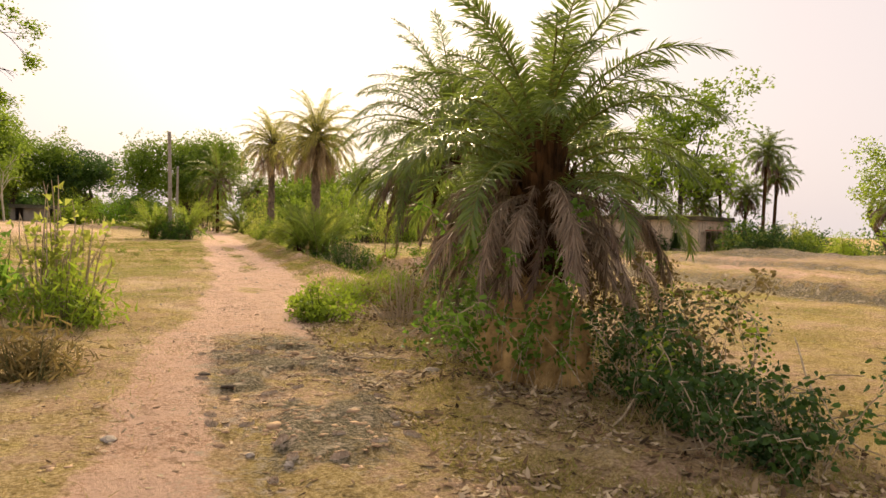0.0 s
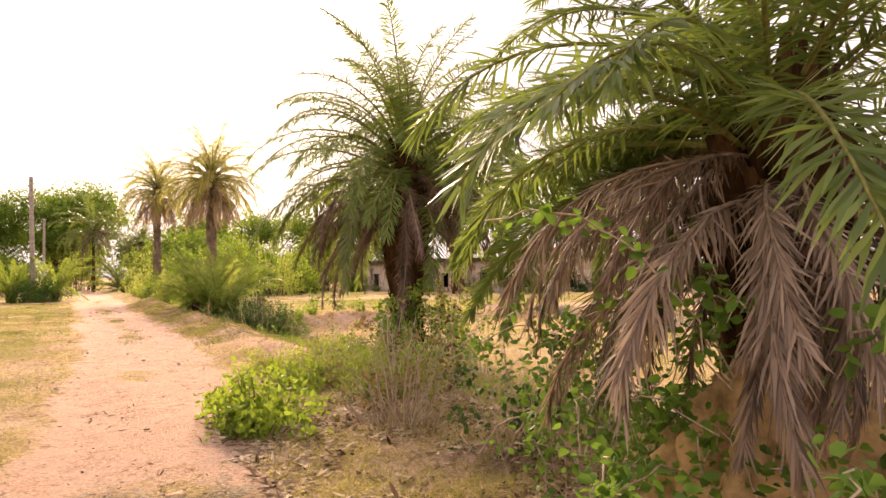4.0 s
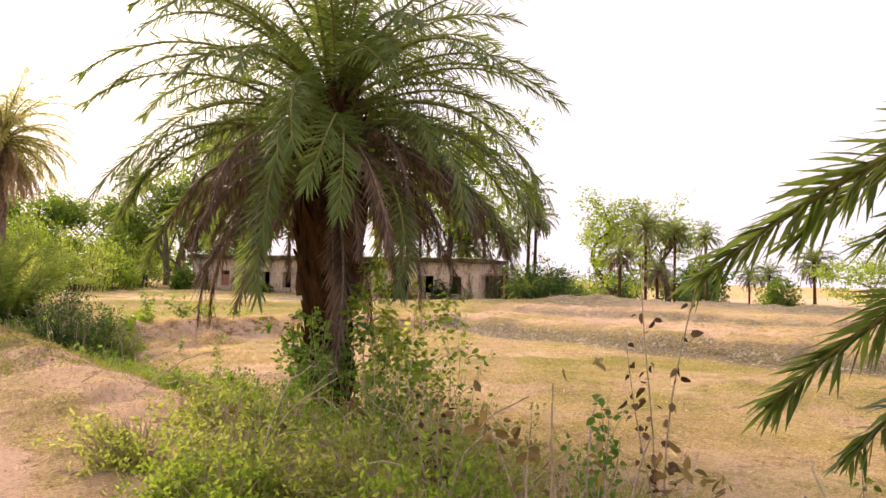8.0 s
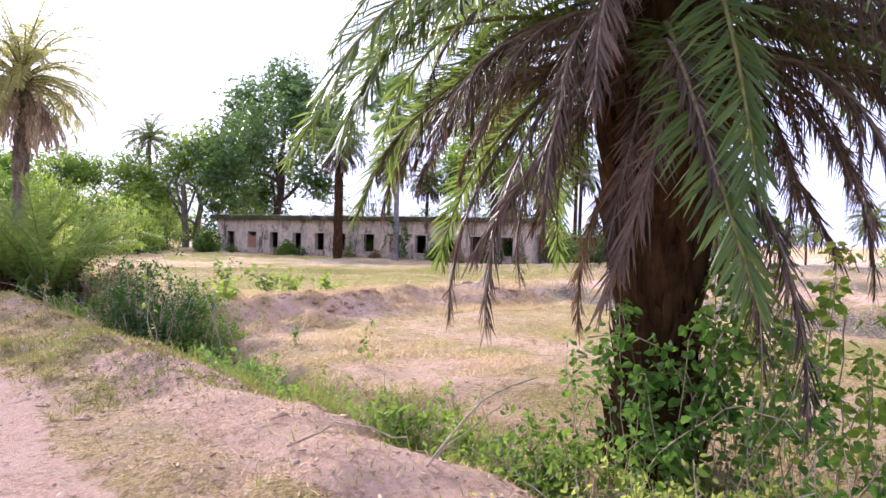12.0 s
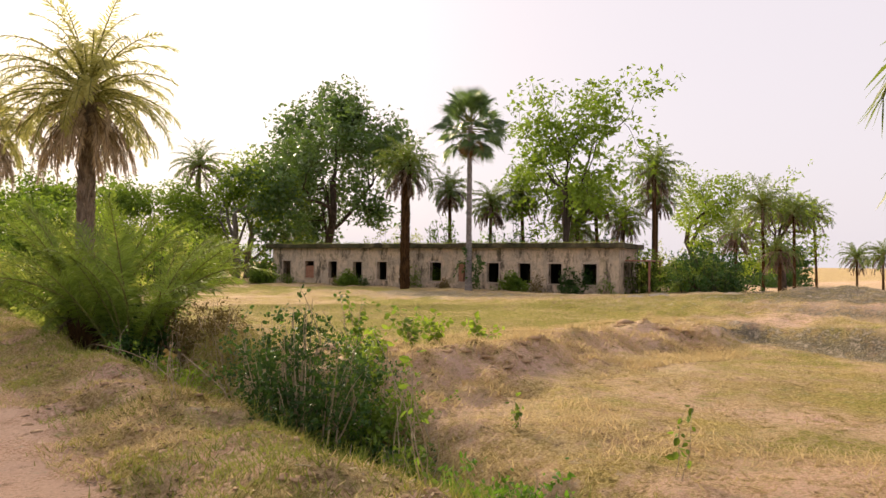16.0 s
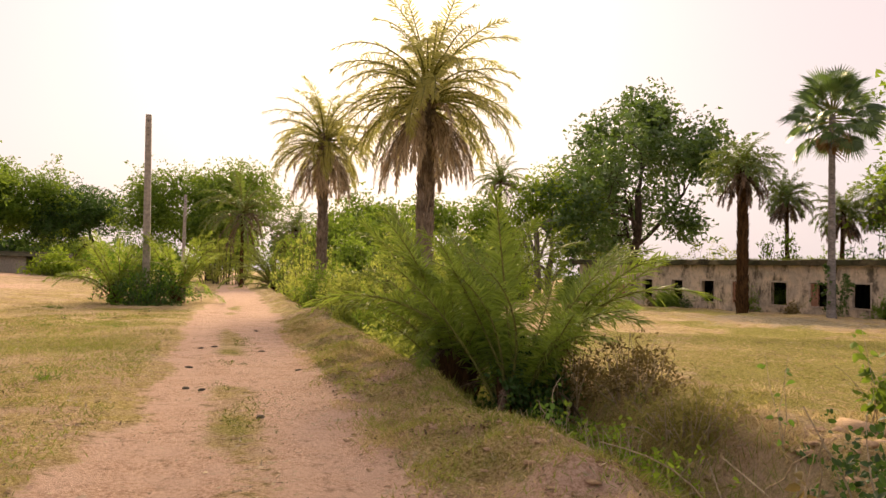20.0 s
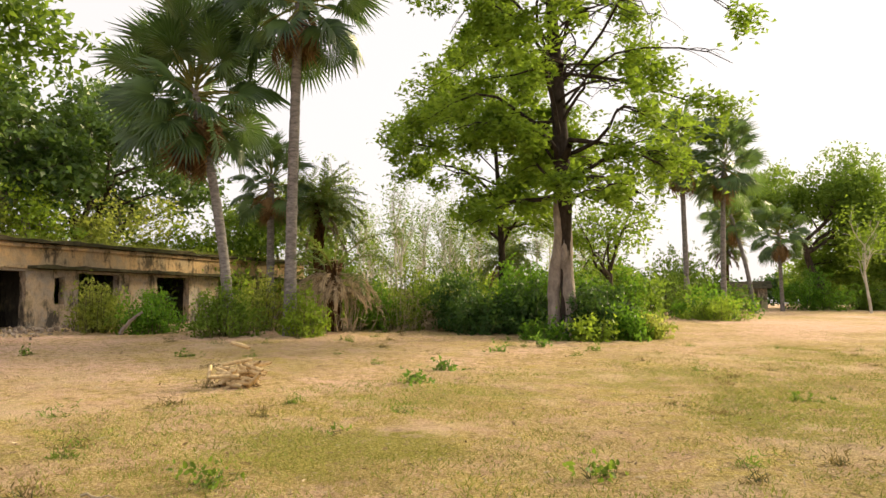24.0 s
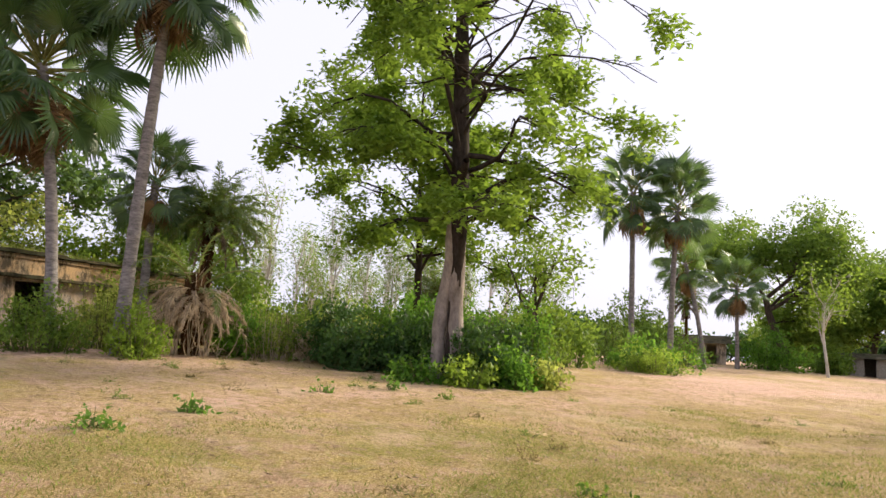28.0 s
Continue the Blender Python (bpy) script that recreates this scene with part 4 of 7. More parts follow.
    way = unit(rg.normal(0, 1, (n, 3)) * np.array([1, 1, 0.35]) + np.array([0, 0, -0.3]))
    sd = unit(np.cross(way, np.array([0, 0, 1.0]) + rg.normal(0, 0.45, (n, 3))))
    ln = leaf * rg.uniform(0.7, 1.3, n)
    keep = value_noise(P[:, 0] + 0.8 * P[:, 2], P[:, 1] - 0.8 * P[:, 2], 1.3, seed) + 0.5 * value_noise(P[:, 0] - P[:, 2], P[:, 1] + P[:, 2], 0.5, seed + 5) > -0.05
    part("crown", mesh_of("crown", *far_leaves(P[keep], way[keep], sd[keep], ln[keep], ln[keep] * 0.34)), mat, th)
    return th


def bush(x, y, w, d, h, mat, seed, label, stems=26, n=1600, leaf=0.08, lw=0.3, name="bush", stem_mat=None, group="bushes", z=None, low=0.0, bare=0.0):
    """A shrub: arching stems from the root, leaves along them."""
    rg = np.random.default_rng(seed)
    th = thing(name, pose(x, y, (land_z(x, y) if z is None else z) - 0.03), label, "bush", group)
    tubes, P, T = [], [], []
    for i in range(stems):
        a = rg.uniform(0, 6.283)
        q = rg.uniform(0.02, 1.0) ** 0.6 * rg.uniform(0.6, 1.22)
        end = np.array([math.cos(a) * w / 2 * q, math.sin(a) * d / 2 * q, h * max(0.25, 1.05 - 0.5 * q * q) * rg.uniform(0.25, 1.25)])
        wide = 0.3 + 0.4 * min(1.0, w / 2.5)
        root = np.array([end[0] * wide, end[1] * wide, 0]) + rg.normal(0, 0.05, 3) * (1, 1, 0)
        t = np.linspace(0, 1, 7)[:, None]
        mid = root * 0.5 + end * 0.5 + np.array([0, 0, h * 0.18]) + rg.normal(0, 0.09, 3) * h
        pts = root * (1 - t) ** 2 + 2 * mid * t * (1 - t) + end * t ** 2
        tubes.append(tube(pts, np.linspace(0.011, 0.003, 7) * (0.6 + 0.5 * h), 4))
        sprig = 8
        k = max(1, n // stems // sprig)
        s = rg.uniform(low, 1.0, k) ** 0.75
        c = np.stack([np.interp(s, t[:, 0], pts[:, j]) for j in range(3)], 1)
        c = c + rg.normal(0, 1, (k, 3)) * np.array([0.12, 0.12, 0.1]) * (0.5 + w / 3)
        c = np.repeat(c, sprig, 0)
        P.append(c + rg.normal(0, 0.7, c.shape) * leaf)
    v, f = joined(tubes)
    part("stem_tangle", mesh_of("stem_tangle", v, f), stem_mat or M_STEM_G, th)["kind"] = "stuff"
    P = np.concatenate(P)
    P[:, 2] = np.maximum(P[:, 2], 0.03)
    g = 0.16 + 0.13 * w
    P = P[value_noise(P[:, 0] + 0.7 * P[:, 2], P[:, 1] - 0.7 * P[:, 2], g, seed) + 0.6 * value_noise(P[:, 0], P[:, 2] + P[:, 1], g * 0.4, seed + 1) > -0.3]
    way = unit(rg.normal(0, 1, P.shape) + np.array([0, 0, 0.35]))
    sd = unit(np.cross(way, rg.normal(0, 1, P.shape)))
    ln = leaf * rg.uniform(0.6, 1.3, len(P))
    part("foliage", mesh_of("foliage", *(far_leaves if leaf > 0.095 else leaves)(P, way, sd, ln, ln * lw)), mat, th)
    return th


# ---- ruined buildings ----
def wall_mesh(x0, x1, z0, z1, thick, holes, seed, cell=0.45, rough=0.012):
    """A wall in its own x-z plane (front at y = 0, back at y = thick) with openings right through it and worn edges."""
    rg = np.random.default_rng(seed)
    xs = sorted({round(v, 3) for v in [x0, x1] + [h[0] for h in holes] + [h[1] for h in holes]})
    zs = sorted({round(v, 3) for v in [z0, z1] + [h[2] for h in holes] + [h[3] for h in holes]})

    def fill(v):
        out = []
        for a, b in zip(v[:-1], v[1:]):
            k = max(1, int(round((b - a) / cell)))
            out += [a + (b - a) * i / k for i in range(k)]
        return np.array(out + [v[-1]])
    xs, zs = fill(xs), fill(zs)
    nx, nz = len(xs), len(zs)
    cx, cz = (xs[1:] + xs[:-1]) / 2, (zs[1:] + zs[:-1]) / 2
    solid = np.ones((nx - 1, nz - 1), bool)
    for a, b, c, d in holes:
        solid &= ~((cx[:, None] > a) & (cx[:, None] < b) & (cz[None, :] > c) & (cz[None, :] < d))
    jx, jz = rg.normal(0, rough, (nx, nz)), rg.normal(0, rough, (nx, nz))
    jy = rg.normal(0, rough * 0.5, (nx, nz))
    verts = []
    for y in (0.0, thick):
        for i in range(nx):
            for k in range(nz):
                verts.append((xs[i] + jx[i, k], y + jy[i, k], zs[k] + jz[i, k]))
    def vid(i, k, s):
        return s * nx * nz + i * nz + k
    faces = []
    for i in range(nx - 1):
        for k in range(nz - 1):
            if not solid[i, k]:
                continue
            faces.append((vid(i, k, 0), vid(i + 1, k, 0), vid(i + 1, k + 1, 0), vid(i, k + 1, 0)))
            faces.append((vid(i, k, 1), vid(i, k + 1, 1), vid(i + 1, k + 1, 1), vid(i + 1, k, 1)))
            for di, dk, a, b in ((-1, 0, (i, k), (i, k + 1)), (1, 0, (i + 1, k + 1), (i + 1, k)), (0, -1, (i + 1, k), (i, k)), (0, 1, (i, k + 1), (i + 1, k + 1))):
                ii, kk = i + di, k + dk
                if not (0 <= ii < nx - 1 and 0 <= kk < nz - 1) or not solid[ii, kk]:
                    faces.append((vid(*a, 0), vid(*b, 0), vid(*b, 1), vid(*a, 1)))
    me = bpy.data.meshes.new("wall")
    me.from_pydata(verts, [], faces)
    me.update()
    return me


def slab_mesh(x0, x1, y0, y1, z0, z1, seed, cell=0.5, rough=0.03):
    """A worn slab: its upper side lumpy, its edges uneven."""
    rg = np.random.default_rng(seed)
    nx, ny = max(2, int((x1 - x0) / cell)), max(2, int((y1 - y0) / cell))
    xs, ys = np.linspace(x0, x1, nx + 1), np.linspace(y0, y1, ny + 1)
    bm = bmesh.new()
    rows = []
    for s, z in ((0, z0), (1, z1)):
        grid = [[bm.verts.new((xx + rg.normal(0, rough * 0.4), yy + rg.normal(0, rough * 0.8), z + (rg.normal(0, rough) if s else rg.normal(0, rough * 0.3)))) for yy in ys] for xx in xs]
        rows.append(grid)
    lo, hi = rows
    for i in range(nx):
        for k in range(ny):
            bm.faces.new((lo[i][k], lo[i][k + 1], lo[i + 1][k + 1], lo[i + 1][k]))
            bm.faces.new((hi[i][k], hi[i + 1][k], hi[i + 1][k + 1], hi[i][k + 1]))
    for i in range(nx):
        bm.faces.new((lo[i][0], lo[i + 1][0], hi[i + 1][0], hi[i][0]))
        bm.faces.new((lo[i + 1][ny], lo[i][ny], hi[i][ny], hi[i + 1][ny]))
    for k in range(ny):
        bm.faces.new((lo[0][k + 1], lo[0][k], hi[0][k], hi[0][k + 1]))
        bm.faces.new((lo[nx][k], lo[nx][k + 1], hi[nx][k + 1], hi[nx][k]))
    return bm


def blades(rg, P, h, w, lean=0.35):
    """Grass blades as narrow triangles."""
    n = len(P)
    a = rg.uniform(0, 6.283, n)
    sd = np.stack([np.cos(a), np.sin(a), 0 * a], 1)
    tip = P + np.concatenate([rg.normal(0, lean, (n, 2)), np.ones((n, 1))], 1) * (h * rg.uniform(0.5, 1.3, n))[:, None]
    v = np.stack([P - sd * w, P + sd * w, tip], 1).reshape(-1, 3)
    return v, np.arange(3 * n).reshape(n, 3)


def long_ruin():
    A, d = Vector((28.3, 67.3, 0)), (0.3542, -0.9352)
    yaw = math.degrees(math.atan2(d[1], d[0]))
    base = -0.75
    th = thing("long_ruin", pose(A.x, A.y, 0, 0, 0, yaw), "long roofless-looking ruin with pink stained plaster and empty windows", "building")
    wins = [(-2.2, -1.4), (0.1, 1.0), (2.45, 3.25), (4.8, 5.6), (7.0, 7.85), (9.1, 9.85), (11.55, 12.45), (13.8, 14.7), (16.02, 16.9), (18.3, 19.18), (20.45, 21.3), (22.72, 23.6)]
    front = part("front_wall", wall_mesh(-3.3, 25.0, base, 2.52, 0.35, [(a, b, 0.2, 1.5) for a, b in wins], 1), M_WALL_A, th)
    back_h = [(-2.3, -1.5, 0.2, 1.5), (4.9, 5.7, 0.0, 1.5), (9.2, 9.9, 0.3, 1.4)]
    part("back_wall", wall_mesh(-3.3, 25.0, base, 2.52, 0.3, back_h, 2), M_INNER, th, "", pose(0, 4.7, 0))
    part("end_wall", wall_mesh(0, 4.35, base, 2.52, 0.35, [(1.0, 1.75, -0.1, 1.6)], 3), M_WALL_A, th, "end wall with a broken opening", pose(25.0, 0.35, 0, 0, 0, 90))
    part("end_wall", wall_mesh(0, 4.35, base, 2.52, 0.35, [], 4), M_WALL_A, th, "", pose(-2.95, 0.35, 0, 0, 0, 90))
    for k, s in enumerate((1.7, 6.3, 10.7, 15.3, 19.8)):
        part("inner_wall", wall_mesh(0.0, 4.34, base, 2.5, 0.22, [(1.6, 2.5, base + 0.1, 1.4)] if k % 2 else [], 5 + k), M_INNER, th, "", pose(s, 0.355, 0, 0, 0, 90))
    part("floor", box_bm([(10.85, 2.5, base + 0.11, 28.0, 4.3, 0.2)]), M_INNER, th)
    part("roof_slab", slab_mesh(-3.75, 25.35, -0.42, 5.2, 2.525, 2.83, 11), M_SLAB, th, "dark mossy roof slab")
    part("plinth", slab_mesh(-3.5, 25.2, -0.28, 0.0, base - 0.1, -0.42, 12, 0.6), M_CONC, th, "low weathered plinth")
    for a, b in wins:
        bm = box_bm([((a + b) / 2, -0.022, 1.56, b - a + 0.22, 0.06, 0.11), (a - 0.045, -0.018, 0.86, 0.07, 0.05, 1.28), (b + 0.045, -0.018, 0.86, 0.07, 0.05, 1.28)], 0.008)
        w = part("window", bm, M_TRIM, th, "chipped pale plaster surround of an empty window")
        if (a, b) in (wins[1], wins[5], wins[7]):
            hi, wd = (0.95, b - a - 0.02) if (a, b) == wins[1] else (1.28, (b - a) * 0.42)
            part("brick_infill", wall_mesh(a + 0.01, a + 0.01 + wd, 0.205, 0.2 + hi, 0.2, [], 71, 0.2, 0.02), M_TILE, th, "loose reddish brick filling part of a window", pose(0, 0.08, 0))
        part("window_sill", box_bm([((a + b) / 2, -0.03, 0.155, b - a + 0.16, 0.09, 0.07)], 0.012), M_TRIM, w)
    # weeds on the roof
    rg = np.random.default_rng(5)
    n = 5200
    P = np.stack([rg.uniform(-3.7, 25.3, n), rg.uniform(-0.4, 3.0, n) ** 1.0, np.full(n, 2.83)], 1)
    v, f = blades(rg, P, 0.16, 0.012, 0.6)
    part("roof_grass", mesh_of("roof_grass", v, f), M_GRASSY, th, "dry weeds growing on the roof")
    # lean-to at the far end
    part("lean_to", box_bm([(26.0, 2.4, 1.75, 1.6, 3.4, 0.09), (26.65, 0.9, 0.5, 0.12, 0.12, 2.5), (26.65, 4.0, 0.5, 0.12, 0.12, 2.5)], 0.01), M_TILE, th, "low tiled lean-to")


def left_ruin():
    A, d = Vector((-28.5, 29.7, 0)), (-0.4222, 0.9065)
    yaw = math.degrees(math.atan2(d[1], d[0]))
    b = 0.72
    th = thing("door_ruin", pose(A.x, A.y, 0, 0, 0, yaw), "long low ruin with ochre plaster, flat roof and dark doorways", "building")
    holes = [(-9.4, -7.4, b, 3.2), (-4.36, -2.23, b, 3.2), (-1.4, -0.8, 1.88, 2.98), (-0.05, 1.88, b, 3.2), (3.05, 3.5, 1.95, 3.0), (4.08, 6.0, b, 3.2), (8.05, 9.95, b, 3.2), (11.9, 13.6, b, 3.2), (15.6, 17.3, b, 3.2)]
    part("front_wall", wall_mesh(-11.0, 19.0, b - 0.3, 3.32, 0.38, holes, 21, 0.4, 0.018), M_WALL_C, th)
    part("parapet", wall_mesh(-11.0, 19.0, 3.325, 4.3, 0.38, [], 29, 0.4, 0.015), M_WALL_B, th, "ochre parapet wall with dark streaks")
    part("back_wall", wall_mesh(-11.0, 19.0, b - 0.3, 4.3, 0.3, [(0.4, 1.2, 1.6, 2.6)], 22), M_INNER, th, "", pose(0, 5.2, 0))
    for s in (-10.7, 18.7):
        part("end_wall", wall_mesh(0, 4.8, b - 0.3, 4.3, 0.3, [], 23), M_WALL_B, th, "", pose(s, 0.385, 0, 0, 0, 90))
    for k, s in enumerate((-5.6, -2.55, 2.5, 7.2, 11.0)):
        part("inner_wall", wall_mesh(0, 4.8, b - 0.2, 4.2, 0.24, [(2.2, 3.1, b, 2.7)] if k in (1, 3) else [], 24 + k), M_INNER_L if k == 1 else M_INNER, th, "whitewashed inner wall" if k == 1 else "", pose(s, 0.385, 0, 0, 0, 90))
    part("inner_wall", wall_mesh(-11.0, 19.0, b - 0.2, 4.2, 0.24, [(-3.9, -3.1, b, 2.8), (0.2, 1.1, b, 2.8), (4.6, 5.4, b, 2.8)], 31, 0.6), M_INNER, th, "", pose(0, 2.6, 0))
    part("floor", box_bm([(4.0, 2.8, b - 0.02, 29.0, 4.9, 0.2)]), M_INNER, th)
    part("roof_slab", slab_mesh(-11.3, 19.3, -0.3, 5.8, 4.305, 4.44, 25), M_SLAB, th, "weathered roof slab with a dark edge")
    part("ledge", slab_mesh(1.9, 19.1, -0.62, -0.002, 3.3, 3.42, 26, 0.4, 0.02), M_SLAB, th, "projecting weathered ledge over the doors")
    part("ledge", slab_mesh(-11.0, 1.85, -0.14, -0.002, 3.3, 3.4, 27, 0.4, 0.015), M_WALL_B, th, "narrow plaster moulding")
    part("cornice", slab_mesh(-11.1, 19.1, -0.12, -0.003, 4.12, 4.24, 28, 0.5, 0.012), M_WALL_B, th)
    rg = np.random.default_rng(6)
    n = 5000
    P = np.stack([rg.uniform(-6, 19, n), rg.uniform(-0.25, 3.0, n), np.full(n, 4.46)], 1)
    keep = rg.random(n) < smooth(P[:, 0], -4, 8) * 0.9 + 0.1
    v, f = blades(rg, P[keep], 0.22, 0.014, 0.6)
    part("roof_grass", mesh_of("roof_grass", v, f), M_GRASSY, th, "green weeds growing on the roof")
    # rubble along the foot of the wall
    n = 620
    rub = bmesh.new()
    for i in range(n):
        s, o = rg.uniform(-9, 4.0), abs(rg.normal(0, 1.6)) + 0.2
        k = rg.uniform(0.04, 0.14)
        p = A + Vector((d[0] * s + d[1] * o, d[1] * s - d[0] * o, 0))
        m = Matrix.Translation((p.x, p.y, land_z(p.x, p.y) + k * 0.2 + 0.12 * math.exp(-o * 1.4))) @ Euler(rg.uniform(-1.5, 1.5, 3)).to_matrix().to_4x4() @ Matrix.Diagonal((k * 1.3, k * 0.9, k * 0.55, 1))
        bmesh.ops.create_cube(rub, size=1.0, matrix=m)
    tagged(part("rubble", rub, M_RUBBLE), "broken brick and plaster rubble along the wall", "rubble", kind="stuff")


long_ruin()
left_ruin()


def hut(x, y, w, d, h, yaw, label, roof_h=0.9, mat=None):
    z = land_z(x, y)
    th = thing("hut", pose(x, y, z, 0, 0, yaw), label, "hut", "far huts")
    mat = mat or M_CONC
    part("wall", wall_mesh(-w / 2, w / 2, -0.2, h, 0.25, [(-w * 0.3, -w * 0.3 + 0.9, 0, 1.8), (w * 0.1, w * 0.1 + 0.9, 0, 1.8)], 41), mat, th)
    part("wall", wall_mesh(-w / 2, w / 2, -0.2, h, 0.25, [], 42), mat, th, "", pose(0, d, 0))
    for s in (-w / 2 + 0.26, w / 2):
        part("wall", wall_mesh(0.26, d - 0.01, -0.2, h, 0.25, [], 43), mat, th, "", pose(s, 0, 0, 0, 0, 90))
    bm = bmesh.new()
    o = 0.5
    pts = [(-w / 2 - o, -o, h), (w / 2 + o, -o, h), (w / 2 + o, d + 0.25 + o, h), (-w / 2 - o, d + 0.25 + o, h), (-w / 2 - o, d / 2, h + roof_h), (w / 2 + o, d / 2, h + roof_h)]
    v = [bm.verts.new(p) for p in pts]
    for q in ((0, 1, 5, 4), (2, 3, 4, 5), (0, 4, 3), (1, 2, 5), (3, 2, 1, 0)):
        bm.faces.new([v[i] for i in q])
    part("roof", bm, M_SLAB, th)
    return th


hut(-19.0, 101.0, 9.0, 4.0, 1.7, 12, "low pale plastered hut with an open front", 0.5)
hut(-34.0, 95.0, 4.4, 3.0, 2.0, 30, "small pinkish hut under a dark roof", 0.8, M_WALL_A)
hut(-35.0, 66.0, 6.0, 3.0, 2.2, 30, "low ochre wall of a shed behind the trees", 0.4)


# ---- poles ----
def pole(x, y, top, w0, w1, lean, label, z=None):
    z = land_z(x, y) - 0.2 if z is None else z
    th = thing("utility_pole", pose(x, y, z), label, "pole", "poles")
    bm = bmesh.new()
    h = top - z
    n = 12
    rings = []
    for i in range(n + 1):
        t = i / n
        w = w0 + (w1 - w0) * t
        c = (lean[0] * t, lean[1] * t, h * t)
        rings.append([bm.verts.new((c[0] + sx * w / 2, c[1] + sy * w * 0.4, c[2])) for sx, sy in ((-1, -1), (1, -1), (1, 1), (-1, 1))])
    for a, b in zip(rings[:-1], rings[1:]):
        for k in range(4):
            bm.faces.new((a[k], a[(k + 1) % 4], b[(k + 1) % 4], b[k]))
    bm.faces.new(rings[-1])
    bmesh.ops.bevel(bm, geom=[e for e in bm.edges if abs(e.verts[0].co.z - e.verts[1].co.z) > 0.05], offset=0.02, segments=2, affect="EDGES")
    part("shaft", bm, M_CONC, th)
    # small dark blocks imitate the shade inside bolt holes; nothing is cut
    for k in range(3):
        t = 1 - 0.035 * (k + 1)
        part("bolt_hole", box_bm([(lean[0] * t, lean[1] * t - w1 * 0.42, h * t, 0.05, 0.02, 0.05)], 0.005), M_DUNG, th)


pole(-1.72, 53.5, 7.75, 0.30, 0.22, (-0.18, 0), "weathered concrete pole leaning slightly beside a bush")
pole(-1.9, 78.0, 7.0, 0.26, 0.2, (0, 0), "far weathered concrete pole")


# ---- date palms ----
near = date_palm(3.5, 6.6, 2.4, 2.0, 2, 11, "bushy wild date palm on a mound with many dead fronds", green=(8, 11, 18, 9, 0), dead=(20, 6), r=0.2, shag=0.6, bulge=1.6, dead_m=M_DEAD_P)
for az, kind, k, sc in ((88, "reach", 0, 1.03), (85, "reach", 3, 0.97), (81, "reach", 1, 0.98), (71, "reach", 2, 0.88), (84, "reach", 2, 1.0), (78, "reach", 3, 0.94), (94, "reach", 1, 0.84), (92, "low", 2, 0.62), (110, "out", 3, 0.62), (87, "rise", 3, 0.7)):
    part("frond", frond_mesh(kind, k, 3.9, 2), None, near, "", pose(0, 0, 2.16 + 0.1 * math.sin(az * 5) - near.location.z, 14 * math.sin(az * 9), 0, az) @ Matrix.Scale(sc, 4))
for i, az in enumerate((68, 76, 83, 91)):
    part("dead_frond", frond_mesh("hang", i % 4, 3.9, 2, None, M_DEAD_P), None, near, "dry brown hanging frond", pose(0, 0, 2.0 - 0.15 * (i % 3) - near.location.z, 12 * math.sin(i * 2.3), 0, az) @ Matrix.Scale(0.92 + 0.05 * (i % 3), 4))
for i in range(14):
    az = 95 + i * 23.0
    part("dead_frond", frond_mesh("dead" if i % 3 else "dry", i % 4, 2.0, 2, None, M_DEAD_P if i % 2 else M_DEAD), None, near, "dry brown hanging frond", pose(0.1 * math.cos(radians(az)), 0.1 * math.sin(radians(az)), 2.15 - near.location.z - 0.14 * (i % 3), 16 * math.sin(i * 2.7), 0, az) @ Matrix.Scale(0.82 + 0.09 * (i % 4), 4))
for i in range(16):
    az = 80 + i * 24.5
    part("dead_frond", frond_mesh("dry", i % 4, 2.0, 2, None, M_DEAD if i % 3 else M_DEAD_P), None, near, "dry brown hanging frond", pose(0.16 * math.cos(radians(az)), 0.16 * math.sin(radians(az)), 1.85 - near.location.z - 0.12 * (i % 3), 25 * math.sin(i * 1.7), 0, az) @ Matrix.Scale(0.5 + 0.08 * (i % 4), 4))
field_palm = date_palm(6.35, 17.05, 3.95, 3.2, 2, 12, "wild date palm with arching green fronds and hanging dead ones", green=(10, 18, 28, 26, 12), dead=(10, 10), r=0.29, shag=0.9, bulge=1.75)
for i in range(28):
    az = 90 + i * 17.0 + 5 * math.sin(i * 3.1)
    part("dead_frond", frond_mesh("dead" if i % 4 else "dry", i % 4, 3.5, 2), None, field_palm, "dry brown hanging frond", pose(0.15 * math.cos(radians(az)), 0.15 * math.sin(radians(az)), 3.3 - field_palm.location.z - 0.2 * (i % 4), 16 * math.sin(i * 2.1), 0, az) @ Matrix.Scale(0.8 + 0.07 * (i % 5), 4))
for i in range(12):
    az = -95 + i * 11
    part("dead_frond", frond_mesh("dead", i % 4, 3.5, 2), None, field_palm, "dry brown hanging frond", pose(0.15 * math.cos(radians(az)), 0.15 * math.sin(radians(az)), 3.35 - field_palm.location.z - 0.2 * (i % 4), 16 * math.sin(i * 2.3), 0, az) @ Matrix.Scale(0.86 + 0.07 * (i % 4), 4))
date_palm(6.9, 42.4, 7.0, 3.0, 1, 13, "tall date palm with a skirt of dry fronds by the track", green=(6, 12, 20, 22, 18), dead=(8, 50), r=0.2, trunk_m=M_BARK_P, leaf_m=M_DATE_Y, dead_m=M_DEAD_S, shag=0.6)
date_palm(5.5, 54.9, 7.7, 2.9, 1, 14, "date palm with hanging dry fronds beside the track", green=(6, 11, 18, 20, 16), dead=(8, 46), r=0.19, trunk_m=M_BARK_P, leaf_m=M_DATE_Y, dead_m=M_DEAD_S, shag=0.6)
heap_palm = date_palm(-22.4, 40.8, 3.2, 3.0, 1, 15, "low date palm buried in hanging straw-coloured fronds", green=(1, 2, 3, 2, 0), dead=(10, 2), r=0.24, dead_m=M_DEAD_S, shag=0.5)
